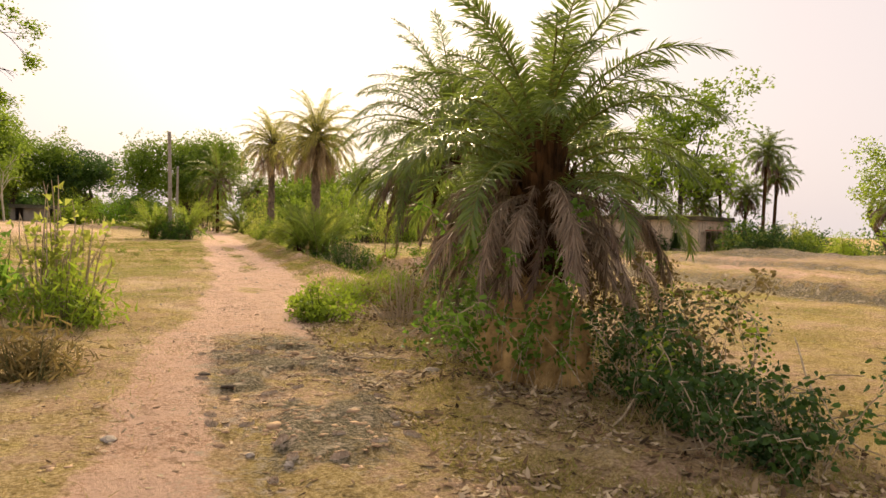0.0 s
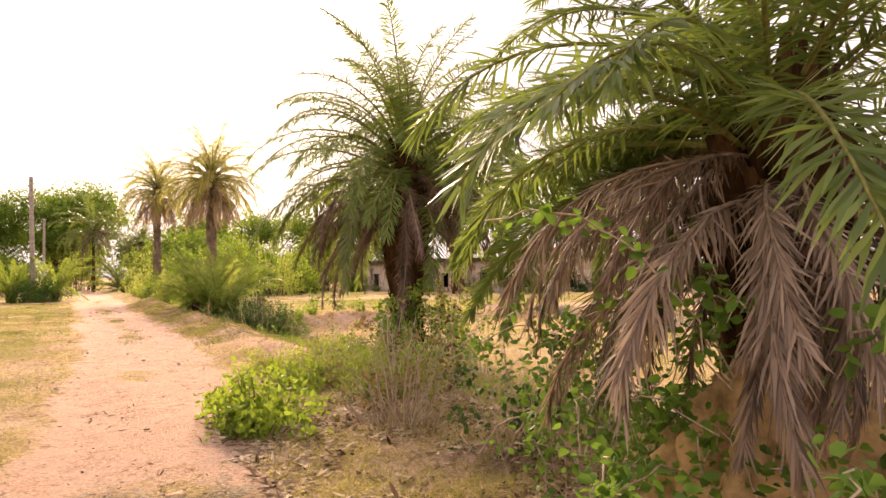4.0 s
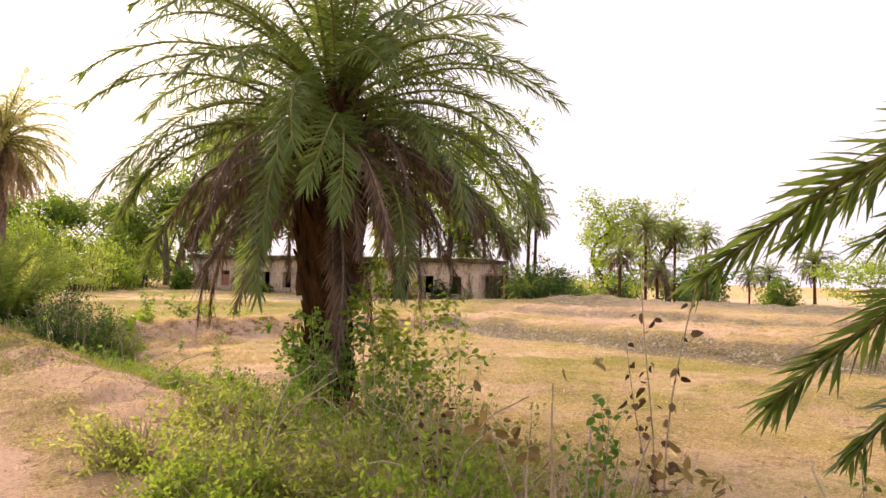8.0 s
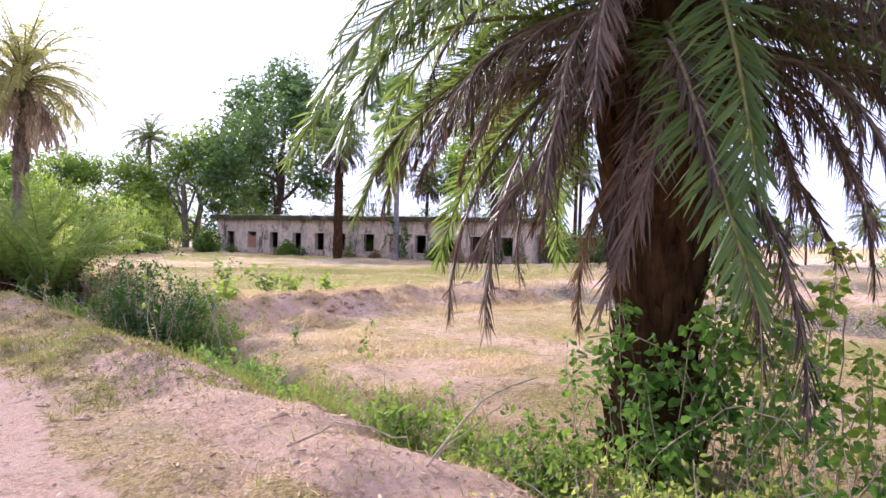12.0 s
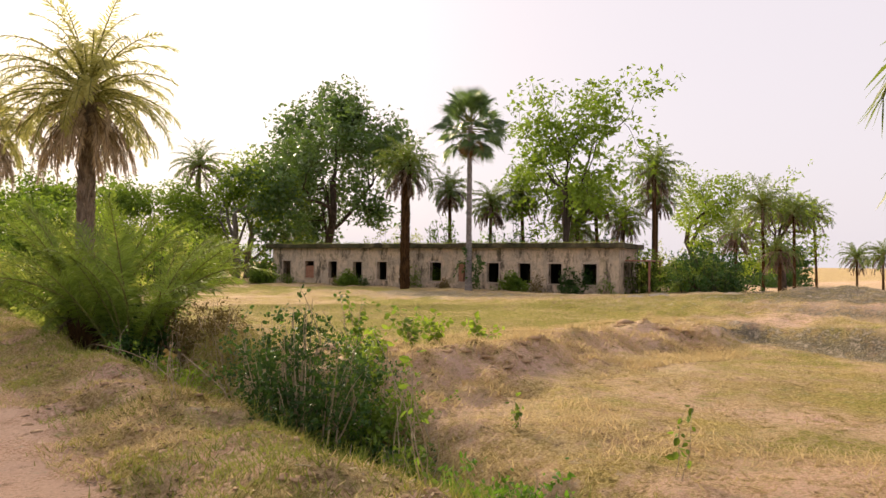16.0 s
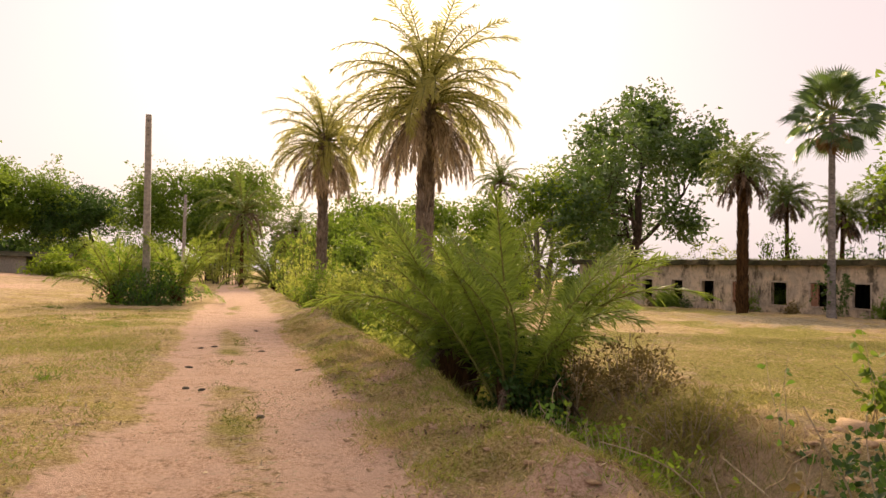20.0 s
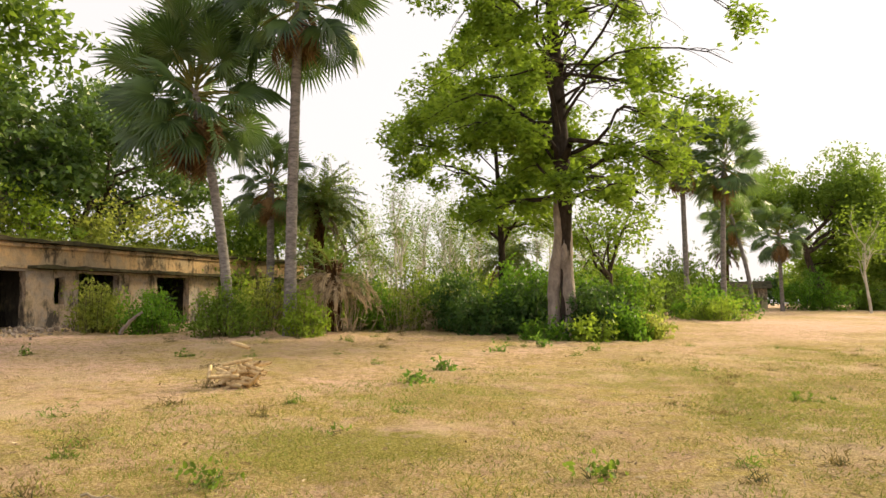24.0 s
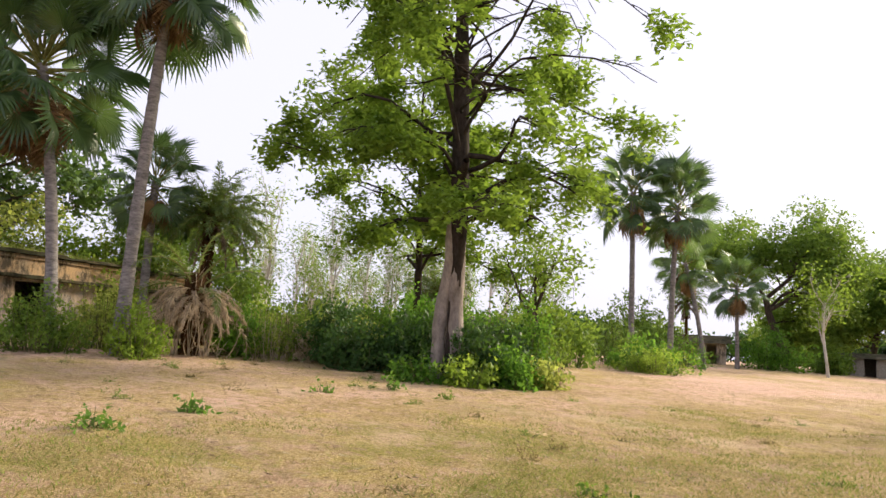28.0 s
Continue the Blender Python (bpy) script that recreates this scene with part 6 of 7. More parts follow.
for i, (q, o, w, h) in enumerate(((-1.0, 0.9, 1.2, 0.7), (3.9, 0.8, 1.0, 0.6), (6.4, 1.0, 1.4, 0.8), (10.7, 0.8, 1.3, 1.3), (13.2, 0.9, 0.9, 0.6), (15.4, 0.8, 1.0, 0.9), (17.7, 1.0, 1.5, 0.8), (19.9, 0.8, 1.0, 1.2), (22.0, 0.9, 1.2, 0.6), (24.4, 0.9, 1.3, 1.0))):
    bush(28.3 + 0.3542 * q - 0.9352 * o, 67.3 - 0.9352 * q - 0.3542 * o, w, w, h, (M_MIDLEAF, M_DRYLEAF, M_DARKLEAF)[i % 3], 395 + i, "straggling weeds against the ruin's wall", 26, 700, 0.12, 0.3, group="wall weeds", stem_mat=M_STEM)

for i, (x, y, w, h) in enumerate(((-35.5, 26.0, 4.5, 6.0), (-36.0, 29.5, 4.5, 6.8), (-37.5, 32.5, 5.0, 7.5), (-36.5, 36.0, 4.5, 6.6), (-37.0, 39.5, 4.5, 6.4), (-38.5, 43.0, 4.5, 5.6))):
    tree(x, y, h + 1.2, w + 1.2, "spread", (M_LIGHTLEAF, M_YELLOWLEAF)[i % 2], M_BARK, 405 + i, "small bright green tree behind the ruin", leaf=0.21, per=7, fork=0.2, spread=0.42, flat=0.6, lw=0.34)
for i, (x, y, w, h) in enumerate(((-21.6, 43.4, 2.2, 1.5), (-22.6, 44.8, 2.4, 1.3), (-23.6, 43.6, 2.4, 1.7), (-21.0, 44.6, 1.6, 1.0))):
    bush(x, y, w, w, h, (M_YELLOWLEAF, M_DEAD_S)[i % 2], 412 + i, "pale straggling weeds beside the bushes", 60, 2200, 0.11, 0.14, group="field-edge bushes", stem_mat=M_STEM)
for i, (x, y, w, h) in enumerate(((38.5, 62.0, 4.0, 5.0), (41.0, 57.0, 4.5, 5.6), (43.0, 53.5, 4.0, 4.6), (45.0, 51.0, 3.6, 4.0))):
    bush(x, y, w, w, h, (M_MIDLEAF, M_DARKLEAF)[i % 2], 416 + i, "dark undergrowth behind the pink ruin", 40, 2600, 0.22, 0.34, group="thickets", stem_mat=M_BARK_D)

# ---- earth mound under the near palm ----
def mound(x, y, w, d, h, seed):
    n, k = 34, 56
    v, f = [], []
    for i in range(n + 1):
        t = i / n
        for j in range(k):
            a = 2 * math.pi * j / k
            q = math.sin(t * math.pi / 2)
            rr = q * (1 + 0.38 * noise.noise((3 * math.cos(a) + seed, 3 * math.sin(a), t * 3)) + 0.16 * noise.noise((9 * math.cos(a), 9 * math.sin(a) + seed, t * 9)) + 0.10 * noise.noise((22 * math.cos(a), 22 * math.sin(a) + seed, t * 20)))
            z = h * (1 - t ** 1.8) + 0.16 * noise.noise((x + 2.3 * rr * math.cos(a), y + 2.3 * rr * math.sin(a), seed)) * (1 - t)
            v.append((rr * w * math.cos(a), rr * d * math.sin(a), z - 0.12 * t))
    for i in range(n):
        for j in range(k):
            f.append((i * k + j, (i + 1) * k + j, (i + 1) * k + (j + 1) % k, i * k + (j + 1) % k))
    ob = part("earth_mound", mesh_of("earth_mound", v, np.array(f), True), M_MOUND, None, "", pose(x, y, land_z(x, y)))
    tagged(ob, "ochre earth mound around the palm's foot", "earth mound")


mound(3.4, 6.5, 0.55, 0.7, 1.1, 3)


# ---- creepers, weeds and dry stalks ----
def stalk_plant(x, y, h, stems, n, mat, leaf, seed, label, name="weed", spread=0.25, stem_mat=None, group="roadside weeds", droop=0.3, z=None):
    """A thin-stemmed plant with single leaves hanging along its stalks."""
    rg = np.random.default_rng(seed)
    th = thing(name, pose(x, y, (land_z(x, y) if z is None else z) - 0.03), label, "plant", group)
    tubes, P = [], []
    t = np.linspace(0, 1, 9)
    for i in range(stems):
        a = rg.uniform(0, 6.283)
        e = spread * rg.uniform(0.2, 1.0)
        hh = h * rg.uniform(0.6, 1.05)
        b = rg.normal(0, 0.05, 2)
        pts = np.stack([b[0] + math.cos(a) * e * t ** 1.5 + 0.03 * np.sin(t * 7 + i), b[1] + math.sin(a) * e * t ** 1.5 + 0.03 * np.cos(t * 6 + i), hh * t - droop * e * t ** 3], 1)
        tubes.append(tube(pts, np.linspace(0.006, 0.0025, 9), 4))
        s = rg.uniform(0.2, 1.0, max(1, n // stems))
        P.append(np.stack([np.interp(s, t, pts[:, k]) for k in range(3)], 1))
    part("stem_tangle", mesh_of("stem_tangle", *joined(tubes)), stem_mat or M_STEM, th)["kind"] = "stuff"
    P = np.concatenate(P)
    way = unit(rg.normal(0, 1, P.shape) * np.array([1, 1, 0.5]) + np.array([0, 0, -0.45]))
    P = P + way * rg.uniform(0.01, 0.05, (len(P), 1))
    sd = unit(np.cross(way, rg.normal(0, 1, P.shape)))
    ln = leaf * rg.uniform(0.6, 1.25, len(P))
    part("foliage", mesh_of("foliage", *leaves(P, way, sd, ln, ln * 0.33, 0.38)), mat, th)
    return th


def creeper(x, y, w, d, h, n, mat, leaf, seed, label, z=None):
    """A tangle of vines over whatever stands there."""
    rg = np.random.default_rng(seed)
    th = thing("creeper", pose(x, y, land_z(x, y) if z is None else z), label, "creeper", "creepers")
    tubes = []
    t = np.linspace(0, 1, 12)
    P = []
    for i in range(max(8, n // 55)):
        p0 = np.array([rg.uniform(-w / 2, w / 2), rg.uniform(-d / 2, d / 2), 0])
        p1 = p0 + np.array([rg.normal(0, w / 4), rg.normal(0, d / 4), h * rg.uniform(0.5, 1.1)])
        p2 = p1 + np.array([rg.normal(0, w / 3), rg.normal(0, d / 3), -h * rg.uniform(0.0, 0.7)])
        q = t[:, None]
        pts = p0 * (1 - q) ** 2 + 2 * p1 * q * (1 - q) * 1.2 + p2 * q ** 2 + rg.normal(0, 0.02, (12, 3))
        pts[:, 2] = np.maximum(pts[:, 2], 0.01)
        tubes.append(tube(pts, np.full(12, 0.005), 4))
        s = rg.uniform(0.1, 1, 55)
        P.append(np.stack([np.interp(s, t, pts[:, k]) for k in range(3)], 1) + rg.normal(0, 0.05, (55, 3)))
    part("vine", mesh_of("vine", *joined(tubes)), M_STEM, th)["kind"] = "stuff"
    P = np.concatenate(P)
    P[:, 2] = np.maximum(P[:, 2], 0.02)
    way = unit(rg.normal(0, 1, P.shape) * np.array([1, 1, 0.4]) + np.array([0, 0, -0.5]))
    sd = unit(np.cross(way, rg.normal(0, 1, P.shape)))
    ln = leaf * rg.uniform(0.6, 1.25, len(P))
    part("foliage", mesh_of("foliage", *leaves(P, way, sd, ln, ln * 0.33, 0.38)), mat, th)
    return th


creeper(31.0, 50.6, 0.9, 0.9, 3.4, 700, M_DARKLEAF, 0.16, 420, "dark creeper climbing the fan palm trunk")
creeper(3.7, 5.3, 0.8, 1.6, 1.0, 750, M_DARKLEAF, 0.056, 401, "dark leafy creeper over the bank below the palm")
creeper(3.9, 4.5, 0.9, 1.5, 1.0, 850, M_DARKLEAF, 0.056, 402, "dark leafy creeper over the bank below the palm")
creeper(4.5, 5.9, 1.2, 1.6, 1.6, 1500, M_DRYLEAF, 0.06, 403, "half-dry creeper hanging around the palm")
creeper(3.55, 3.7, 0.7, 1.2, 0.7, 800, M_DARKLEAF, 0.056, 453, "dark leafy creeper over the bank below the palm")
creeper(3.9, 4.9, 0.9, 1.9, 0.9, 500, M_DRYLEAF, 0.06, 451, "half-dry creeper over the bank below the palm")
creeper(3.9, 5.2, 1.0, 1.6, 1.15, 380, M_LIGHTLEAF, 0.05, 452, "fresh light green creeper over the bank below the palm")
# dark green leaves here also carry the ditch's shadow in their colour
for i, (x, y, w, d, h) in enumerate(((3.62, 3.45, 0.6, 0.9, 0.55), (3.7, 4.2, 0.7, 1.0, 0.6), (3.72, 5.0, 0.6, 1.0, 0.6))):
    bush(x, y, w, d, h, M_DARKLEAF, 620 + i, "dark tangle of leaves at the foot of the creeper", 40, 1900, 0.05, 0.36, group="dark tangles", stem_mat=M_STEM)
creeper(3.05, 6.2, 1.0, 1.5, 1.3, 800, M_HEART, 0.07, 404, "green heart-leaved creeper climbing the dead fronds")
creeper(3.4, 7.1, 1.3, 1.3, 1.3, 900, M_HEART, 0.08, 405, "green heart-leaved creeper climbing the dead fronds")
creeper(3.1, 6.3, 0.9, 1.0, 0.8, 500, M_HEART, 0.07, 454, "green heart-leaved creeper high in the dead fronds", z=0.95)
creeper(3.2, 5.75, 0.8, 0.8, 1.1, 450, M_HEART, 0.075, 455, "green heart-leaved creeper over the earth mound")
creeper(5.8, 16.2, 1.4, 1.2, 1.3, 440, M_HEART, 0.08, 406, "green creeper around the palm's foot")
creeper(6.6, 16.6, 1.2, 1.0, 1.2, 165, M_BRIGHT, 0.08, 418, "green creeper around the palm's foot")
creeper(5.0, 14.4, 1.4, 1.4, 0.8, 350, M_DRYLEAF, 0.065, 407, "thin half-dry creeper over the weeds")
for i, (x, y, w, h, n) in enumerate(((6.0, 16.3, 0.7, 2.3, 240), (6.5, 16.1, 0.8, 2.0, 165), (7.1, 16.3, 0.9, 1.9, 165), (5.7, 16.9, 0.6, 1.8, 220), (6.9, 15.6, 1.1, 1.5, 165))):
    creeper(x, y, w, w, h, n, (M_HEART, M_LIGHTLEAF, M_YELLOWLEAF)[i % 3], 0.085, 610 + i, "green vine climbing into the palm's dead fronds")
bush(5.1, 14.2, 0.4, 0.4, 0.45, M_HEART, 408, "clump of fresh green broad leaves by the palm", 26, 420, 0.13, 0.2)
bush(5.75, 15.2, 0.5, 0.5, 0.5, M_HEART, 409, "clump of fresh green broad leaves by the palm", 26, 420, 0.13, 0.2)
stalk_plant(3.81, 10.65, 1.6, 3, 80, M_LITTER_D, 0.055, 411, "tall dry stalk with hanging dark leaves", droop=0.1)
stalk_plant(3.9, 12.1, 1.2, 3, 48, M_LITTER_D, 0.05, 412, "tall dry stalk with hanging dark leaves", droop=0.1)
stalk_plant(4.2, 11.2, 1.0, 7, 150, M_HEART, 0.055, 413, "weed with hanging heart-shaped leaves")
stalk_plant(3.7, 9.3, 1.1, 7, 110, M_HEART, 0.055, 414, "weed with hanging heart-shaped leaves")
stalk_plant(4.3, 13.2, 1.15, 8, 170, M_MIDLEAF, 0.055, 415, "weed with drooping leaves on thin stems")
for i, (x, y, h, n) in enumerate(((5.3, 14.6, 1.5, 200), (5.9, 14.9, 1.3, 160), (5.0, 13.7, 1.1, 120), (5.8, 13.8, 0.9, 90), (6.3, 14.4, 1.2, 110), (5.4, 15.9, 1.6, 160), (6.9, 15.4, 1.2, 120), (4.7, 15.2, 1.0, 90), (5.9, 19.3, 0.9, 90), (5.6, 18.4, 1.1, 120), (7.0, 18.2, 1.0, 100))):
    stalk_plant(x, y, h, 6, n, (M_LIGHTLEAF, M_BRIGHT, M_MIDLEAF)[i % 3], 0.055, 425 + i, "tall weed with small hanging leaves on pale stems", spread=0.45)
stalk_plant(7.2, 24.0, 0.55, 3, 26, M_MIDLEAF, 0.08, 416, "lone thin weed standing in the dry field")
stalk_plant(7.0, 21.9, 0.75, 2, 24, M_MIDLEAF, 0.08, 417, "lone thin weed standing in the dry field")
for i in range(34):
    rg = random.Random(440 + i)
    y = rg.uniform(8.5, 31.0)
    x = rg.uniform(3.9, 6.6)
    stalk_plant(x, y, rg.uniform(0.35, 1.0), 3, 18, (M_DRYLEAF, M_MIDLEAF, M_HEART)[i % 3], 0.07, 450 + i, ("thin dry weed with a few brown leaves", "thin green weed on the bank", "thin green weed on the bank")[i % 3])
for i, (x, y, h) in enumerate(((8.2, 28.8, 1.1), (8.9, 28.2, 0.9), (9.8, 28.6, 0.7), (10.6, 28.2, 0.6), (6.9, 26.6, 0.8), (7.6, 27.4, 0.7))):
    stalk_plant(x, y, h, 9, 110, M_MIDLEAF if i < 2 else M_LIGHTLEAF, 0.12, 490 + i, "leafy weed on top of the field bund", spread=0.5, name="bund_weed")
for i, (x, y, h) in enumerate(((-9.0, 34.7, 0.28), (-10.35, 36.5, 0.28), (-3.9, 38.4, 0.12), (-5.1, 29.6, 0.1), (-3.0, 32.3, 0.12), (-12.6, 40.2, 0.25), (-13.3, 42.6, 0.3), (-16.0, 33.0, 0.2), (-18.5, 30.0, 0.2), (-11.3, 42.8, 0.2), (-6.5, 31.5, 0.1))):
    bush(x, y, 0.5, 0.5, h, M_HEART if h > 0.2 else M_MIDLEAF, 500 + i, "small green weed in the dry grass", 14, 90, 0.10 if h > 0.2 else 0.06, 0.35, name="weed", group="field weeds")
for i in range(90):
    rg = random.Random(520 + i)
    x, y = rg.uniform(-22, -0.6), rg.uniform(24, 50)
    w = rg.uniform(0.2, 0.55)
    bush(x, y, w, w, rg.uniform(0.06, 0.13), (M_DRYLEAF, M_MIDLEAF, M_DRYLEAF, M_MIDLEAF)[i % 4], 530 + i, "low tuft of dull grass in the field", 14, 110, 0.07, 0.10, name="grass_tuft", group="grass tufts")


# ---- small things on the ground ----
def lump(name, x, y, w, d, h, mat, seed, label, category, group=""):
    bm = bmesh.new()
    bmesh.ops.create_icosphere(bm, subdivisions=3, radius=1.0)
    for v in bm.verts:
        k = 1 + 0.28 * noise.noise(v.co * 1.6 + Vector((seed, 0, 0))) + 0.12 * noise.noise(v.co * 4 + Vector((0, seed, 0)))
        v.co = Vector((v.co.x * w / 2 * k, v.co.y * d / 2 * k, max(v.co.z, -0.35) * h * k))
    ob = part(name, bm, mat, None, "", pose(x, y, land_z(x, y) + 0.2 * h, 0, 0, seed * 37))
    tagged(ob, label, category, group)


for i, (x, y) in enumerate(((1.3, 37.3), (1.05, 37.2), (1.25, 32.45), (1.05, 32.6), (0.98, 34.5), (2.15, 36.5), (2.6, 34.0), (1.9, 30.6), (2.2, 41.0), (0.1, 7.2), (0.3, 6.6))):
    lump("dung_pat", x, y, 0.13, 0.09, 0.02, M_DUNG, i, "dark dry dung on the track", "dung", "dung pats")
rgs = random.Random(9)
for i in range(30):
    y = rgs.uniform(2.6, 24)
    x = float(road_mid(y)) + rgs.uniform(-1.8, 2.2)
    k = rgs.uniform(0.02, 0.055)
    lump("stone", x, y, k * 1.5, k * 1.2, k * 0.5, M_STONE, i + 20, "small pale stone on the track", "stone", "loose stones")
for i, (x, y, k) in enumerate(((-0.55, 5.2, 0.10), (5.65, 23.9, 0.2), (-16.0, 28.3, 0.45), (2.4, 6.9, 0.16), (30.0, 33.0, 0.8), (27.5, 35.0, 0.7), (25.0, 34.5, 0.5))):
    lump("stone", x, y, k * 1.3, k, k * 0.2, M_STONE, i + 90, "weathered stone half sunk in the earth", "stone", "loose stones")


def crust_plate(x, y, w, d, h, seed, label):
    """A flat plate of hard crust with a ragged, pale broken edge."""
    rg = np.random.default_rng(seed)
    n = 36
    a = np.linspace(0, 2 * math.pi, n, endpoint=False)
    r = 1 + sum(rg.normal(0, 0.26 / k) * np.cos(k * a + rg.uniform(0, 6.28)) for k in range(2, 9))
    rings = []
    for q, z in ((1.08, -0.05), (1.0, h * 0.7), (0.94, h), (0.72, h * 0.8), (0.4, h * 1.1)):
        rr = r * q * (1 + rg.normal(0, 0.025, n))
        px, py = x + rr * np.cos(a) * w / 2, y + rr * np.sin(a) * d / 2
        rings.append(np.stack([px - x, py - y, land(px, py) + z * 0.6 + rg.normal(0, 0.007, n)], 1))
    v = np.concatenate(rings + [np.array([[0, 0, land_z(x, y) + h]])])
    f = [[i * n + j, i * n + (j + 1) % n, (i + 1) * n + (j + 1) % n, (i + 1) * n + j] for i in range(4) for j in range(n)]
    f += [[4 * n + j, 4 * n + (j + 1) % n, 5 * n, 5 * n] for j in range(n)]
    me = bpy.data.meshes.new("crust_plate")
    me.from_pydata([tuple(map(float, p)) for p in v], [], [tuple(dict.fromkeys(q)) for q in f])
    me.materials.append(M_CRUST)
    me.materials.append(M_CRUST_E)
    for k, p in enumerate(me.polygons):
        p.material_index = 1 if k < n or (k < 2 * n and rg.random() < 0.4) else 0
    tagged(part("crust_plate", me, None, None, "", pose(x, y, 0)), label, "rock crust", "crust plates")


for i in range(34):
    rg = random.Random(1600 + i)
    crust_plate(rg.uniform(0.05, 1.75), rg.uniform(4.2, 9.4), rg.uniform(0.05, 0.13), rg.uniform(0.05, 0.11), rg.uniform(0.012, 0.028), 1640 + i, "small broken piece of brown crust in the track")


def stick(name, p0, p1, r, mat, seed, label, category="stick", group="fallen sticks", bow=0.1):
    rg = np.random.default_rng(seed)
    p0, p1 = np.array(p0, float), np.array(p1, float)
    t = np.linspace(0, 1, 8)[:, None]
    pts = (p1 - p0) * t + rg.normal(0, 0.012, (8, 3)) + np.array([0, 0, bow]) * np.sin(t * np.pi)
    ob = part(name, mesh_of(name, *tube(pts, np.linspace(r, r * 0.5, 8), 6), True), mat, None, "", pose(*p0))
    return tagged(ob, label, category, group)


for i in range(60):
    rg = random.Random(600 + i)
    if i < 26:
        x, y = rg.uniform(3.0, 5.2), rg.uniform(3.5, 9.5)
    elif i < 48:
        x, y = rg.uniform(3.4, 6.2), rg.uniform(10.0, 18.0)
    else:
        x, y = rg.uniform(4.3, 6.4), rg.uniform(22, 30)
    a, L = rg.uniform(0, 6.28), rg.uniform(0.5, 1.3)
    z = land_z(x, y)
    x1, y1 = x + L * math.cos(a), y + L * math.sin(a)
    stick("stick", (x, y, z + 0.02), (x1, y1, max(z, land_z(x1, y1)) + rg.uniform(0.05, 0.7)), rg.uniform(0.006, 0.013), M_STEM, 610 + i, "dry bent stick in the weeds", bow=rg.uniform(0, 0.15))
for i in range(18):
    rg = random.Random(660 + i)
    x, y = rg.uniform(5.0, 6.9), rg.uniform(24.3, 27.0)
    a, L = rg.uniform(0, 6.28), rg.uniform(0.2, 0.9)
    z = land_z(x, y)
    stick("stick", (x, y, z), (x + L * math.cos(a), y + L * math.sin(a), z + rg.uniform(0.8, 1.7)), rg.uniform(0.006, 0.011), M_STEM, 670 + i, "bare pale stem standing in the ditch shrubs", group="bare stems", bow=rg.uniform(0, 0.15))
for i in range(16):
    rg = random.Random(640 + i)
    x, y = rg.uniform(3.2, 5.6), rg.uniform(11.2, 15.6)
    a, L = rg.uniform(0, 6.28), rg.uniform(0.3, 0.8)
    z = land_z(x, y)
    stick("stick", (x, y, z), (x + L * math.cos(a), y + L * math.sin(a), z + rg.uniform(0.3, 0.9)), rg.uniform(0.006, 0.01), M_STEM, 645 + i, "pale bent stem among the weeds", group="bare stems", bow=rg.uniform(0.05, 0.3))
stick("stick", (1.6, 7.6, 0.02), (2.4, 7.2, 0.03), 0.012, M_STEM, 691, "dry twig on the track", bow=0.0)
stick("stick", (-5.3, 28.6, 0.05), (-4.9, 28.8, 0.06), 0.014, M_STEM, 692, "pale stick lying in the grass", bow=0.0)
stick("fallen_branch", (-23.6, 33.4, 0.85), (-23.0, 33.9, 1.55), 0.07, M_BARK_L, 693, "broken pale stump leaning before the bushes")


def firewood(x, y):
    th = thing("firewood_heap", pose(x, y, land_z(x, y)), "small heap of split firewood on the grass", "firewood")
    rg = np.random.default_rng(77)
    for i in range(48):
        a = rg.normal(0.6, 0.55)
        c = np.array([rg.normal(0, 0.28), rg.normal(0, 0.17), 0.04 + 0.26 * abs(rg.normal(0, 0.7))])
        d = np.array([math.cos(a), math.sin(a), rg.normal(0, 0.3)]) * rg.uniform(0.13, 0.27)
        part("billet", mesh_of("billet", *tube(np.array([c - d, c, c + d]), [0.03, 0.042, 0.028], 6)), M_WOOD, th)


firewood(-10.6, 32.15)


# ---- dry grass, green grass, litter ----
def scatter(n, x0, x1, y0, y1, seed, keep):
    rg = np.random.default_rng(seed)
    x, y = rg.uniform(x0, x1, n), rg.uniform(y0, y1, n)
    ok = rg.random(n) < keep(x, y)
    x, y = x[ok], y[ok]
    return rg, np.stack([x, y, land(x, y) - 0.004], 1)


def road_free(x, y):
    return smooth(np.abs(x - road_mid(y) + edge_noise(x, y)), road_half(y) - 0.25, road_half(y) + 0.25)


def clumpy(x, y, s=0.0):
    return np.clip(0.45 + 0.9 * value_noise(x, y, 0.5, 31) + 0.6 * value_noise(x, y, 1.9, 32) + s, 0.03, 1)


def lay(name, rg, P, h, w, lean, mat, label, category="grass"):
    ob = part(name, mesh_of(name, *blades(rg, P, h, w, lean)), mat)
    tagged(ob, label, category, kind="stuff")


rg, P = scatter(150000, -9, 9, 2.2, 44, 801, lambda x, y: road_free(x, y) * clumpy(x, y))
lay("dry_grass", rg, P, 0.05, 0.005, 1.1, M_STRAW, "short dry straw-coloured grass beside the track")
rg, P = scatter(46000, -30, -9, 14, 62, 802, lambda x, y: clumpy(x, y, -0.1))
lay("dry_grass", rg, P, 0.06, 0.008, 1.1, M_STRAW, "short dry grass over the open field")
rg, P = scatter(70000, 6.5, 30, 8, 40, 803, lambda x, y: clumpy(x, y))
lay("stubble", rg, P, 0.05, 0.006, 1.0, M_STRAW, "dry stubble in the lower field")
rg, P = scatter(60000, -7, 6.6, 3, 44, 804, lambda x, y: road_free(x, y) * np.clip(0.2 + 1.3 * value_noise(x, y, 1.1, 33), 0, 1) * np.where(x > 2.5, 1.0, 0.45))
lay("green_grass", rg, P, 0.07, 0.005, 0.6, M_GRASSY, "thin yellow-green grass along the verge")
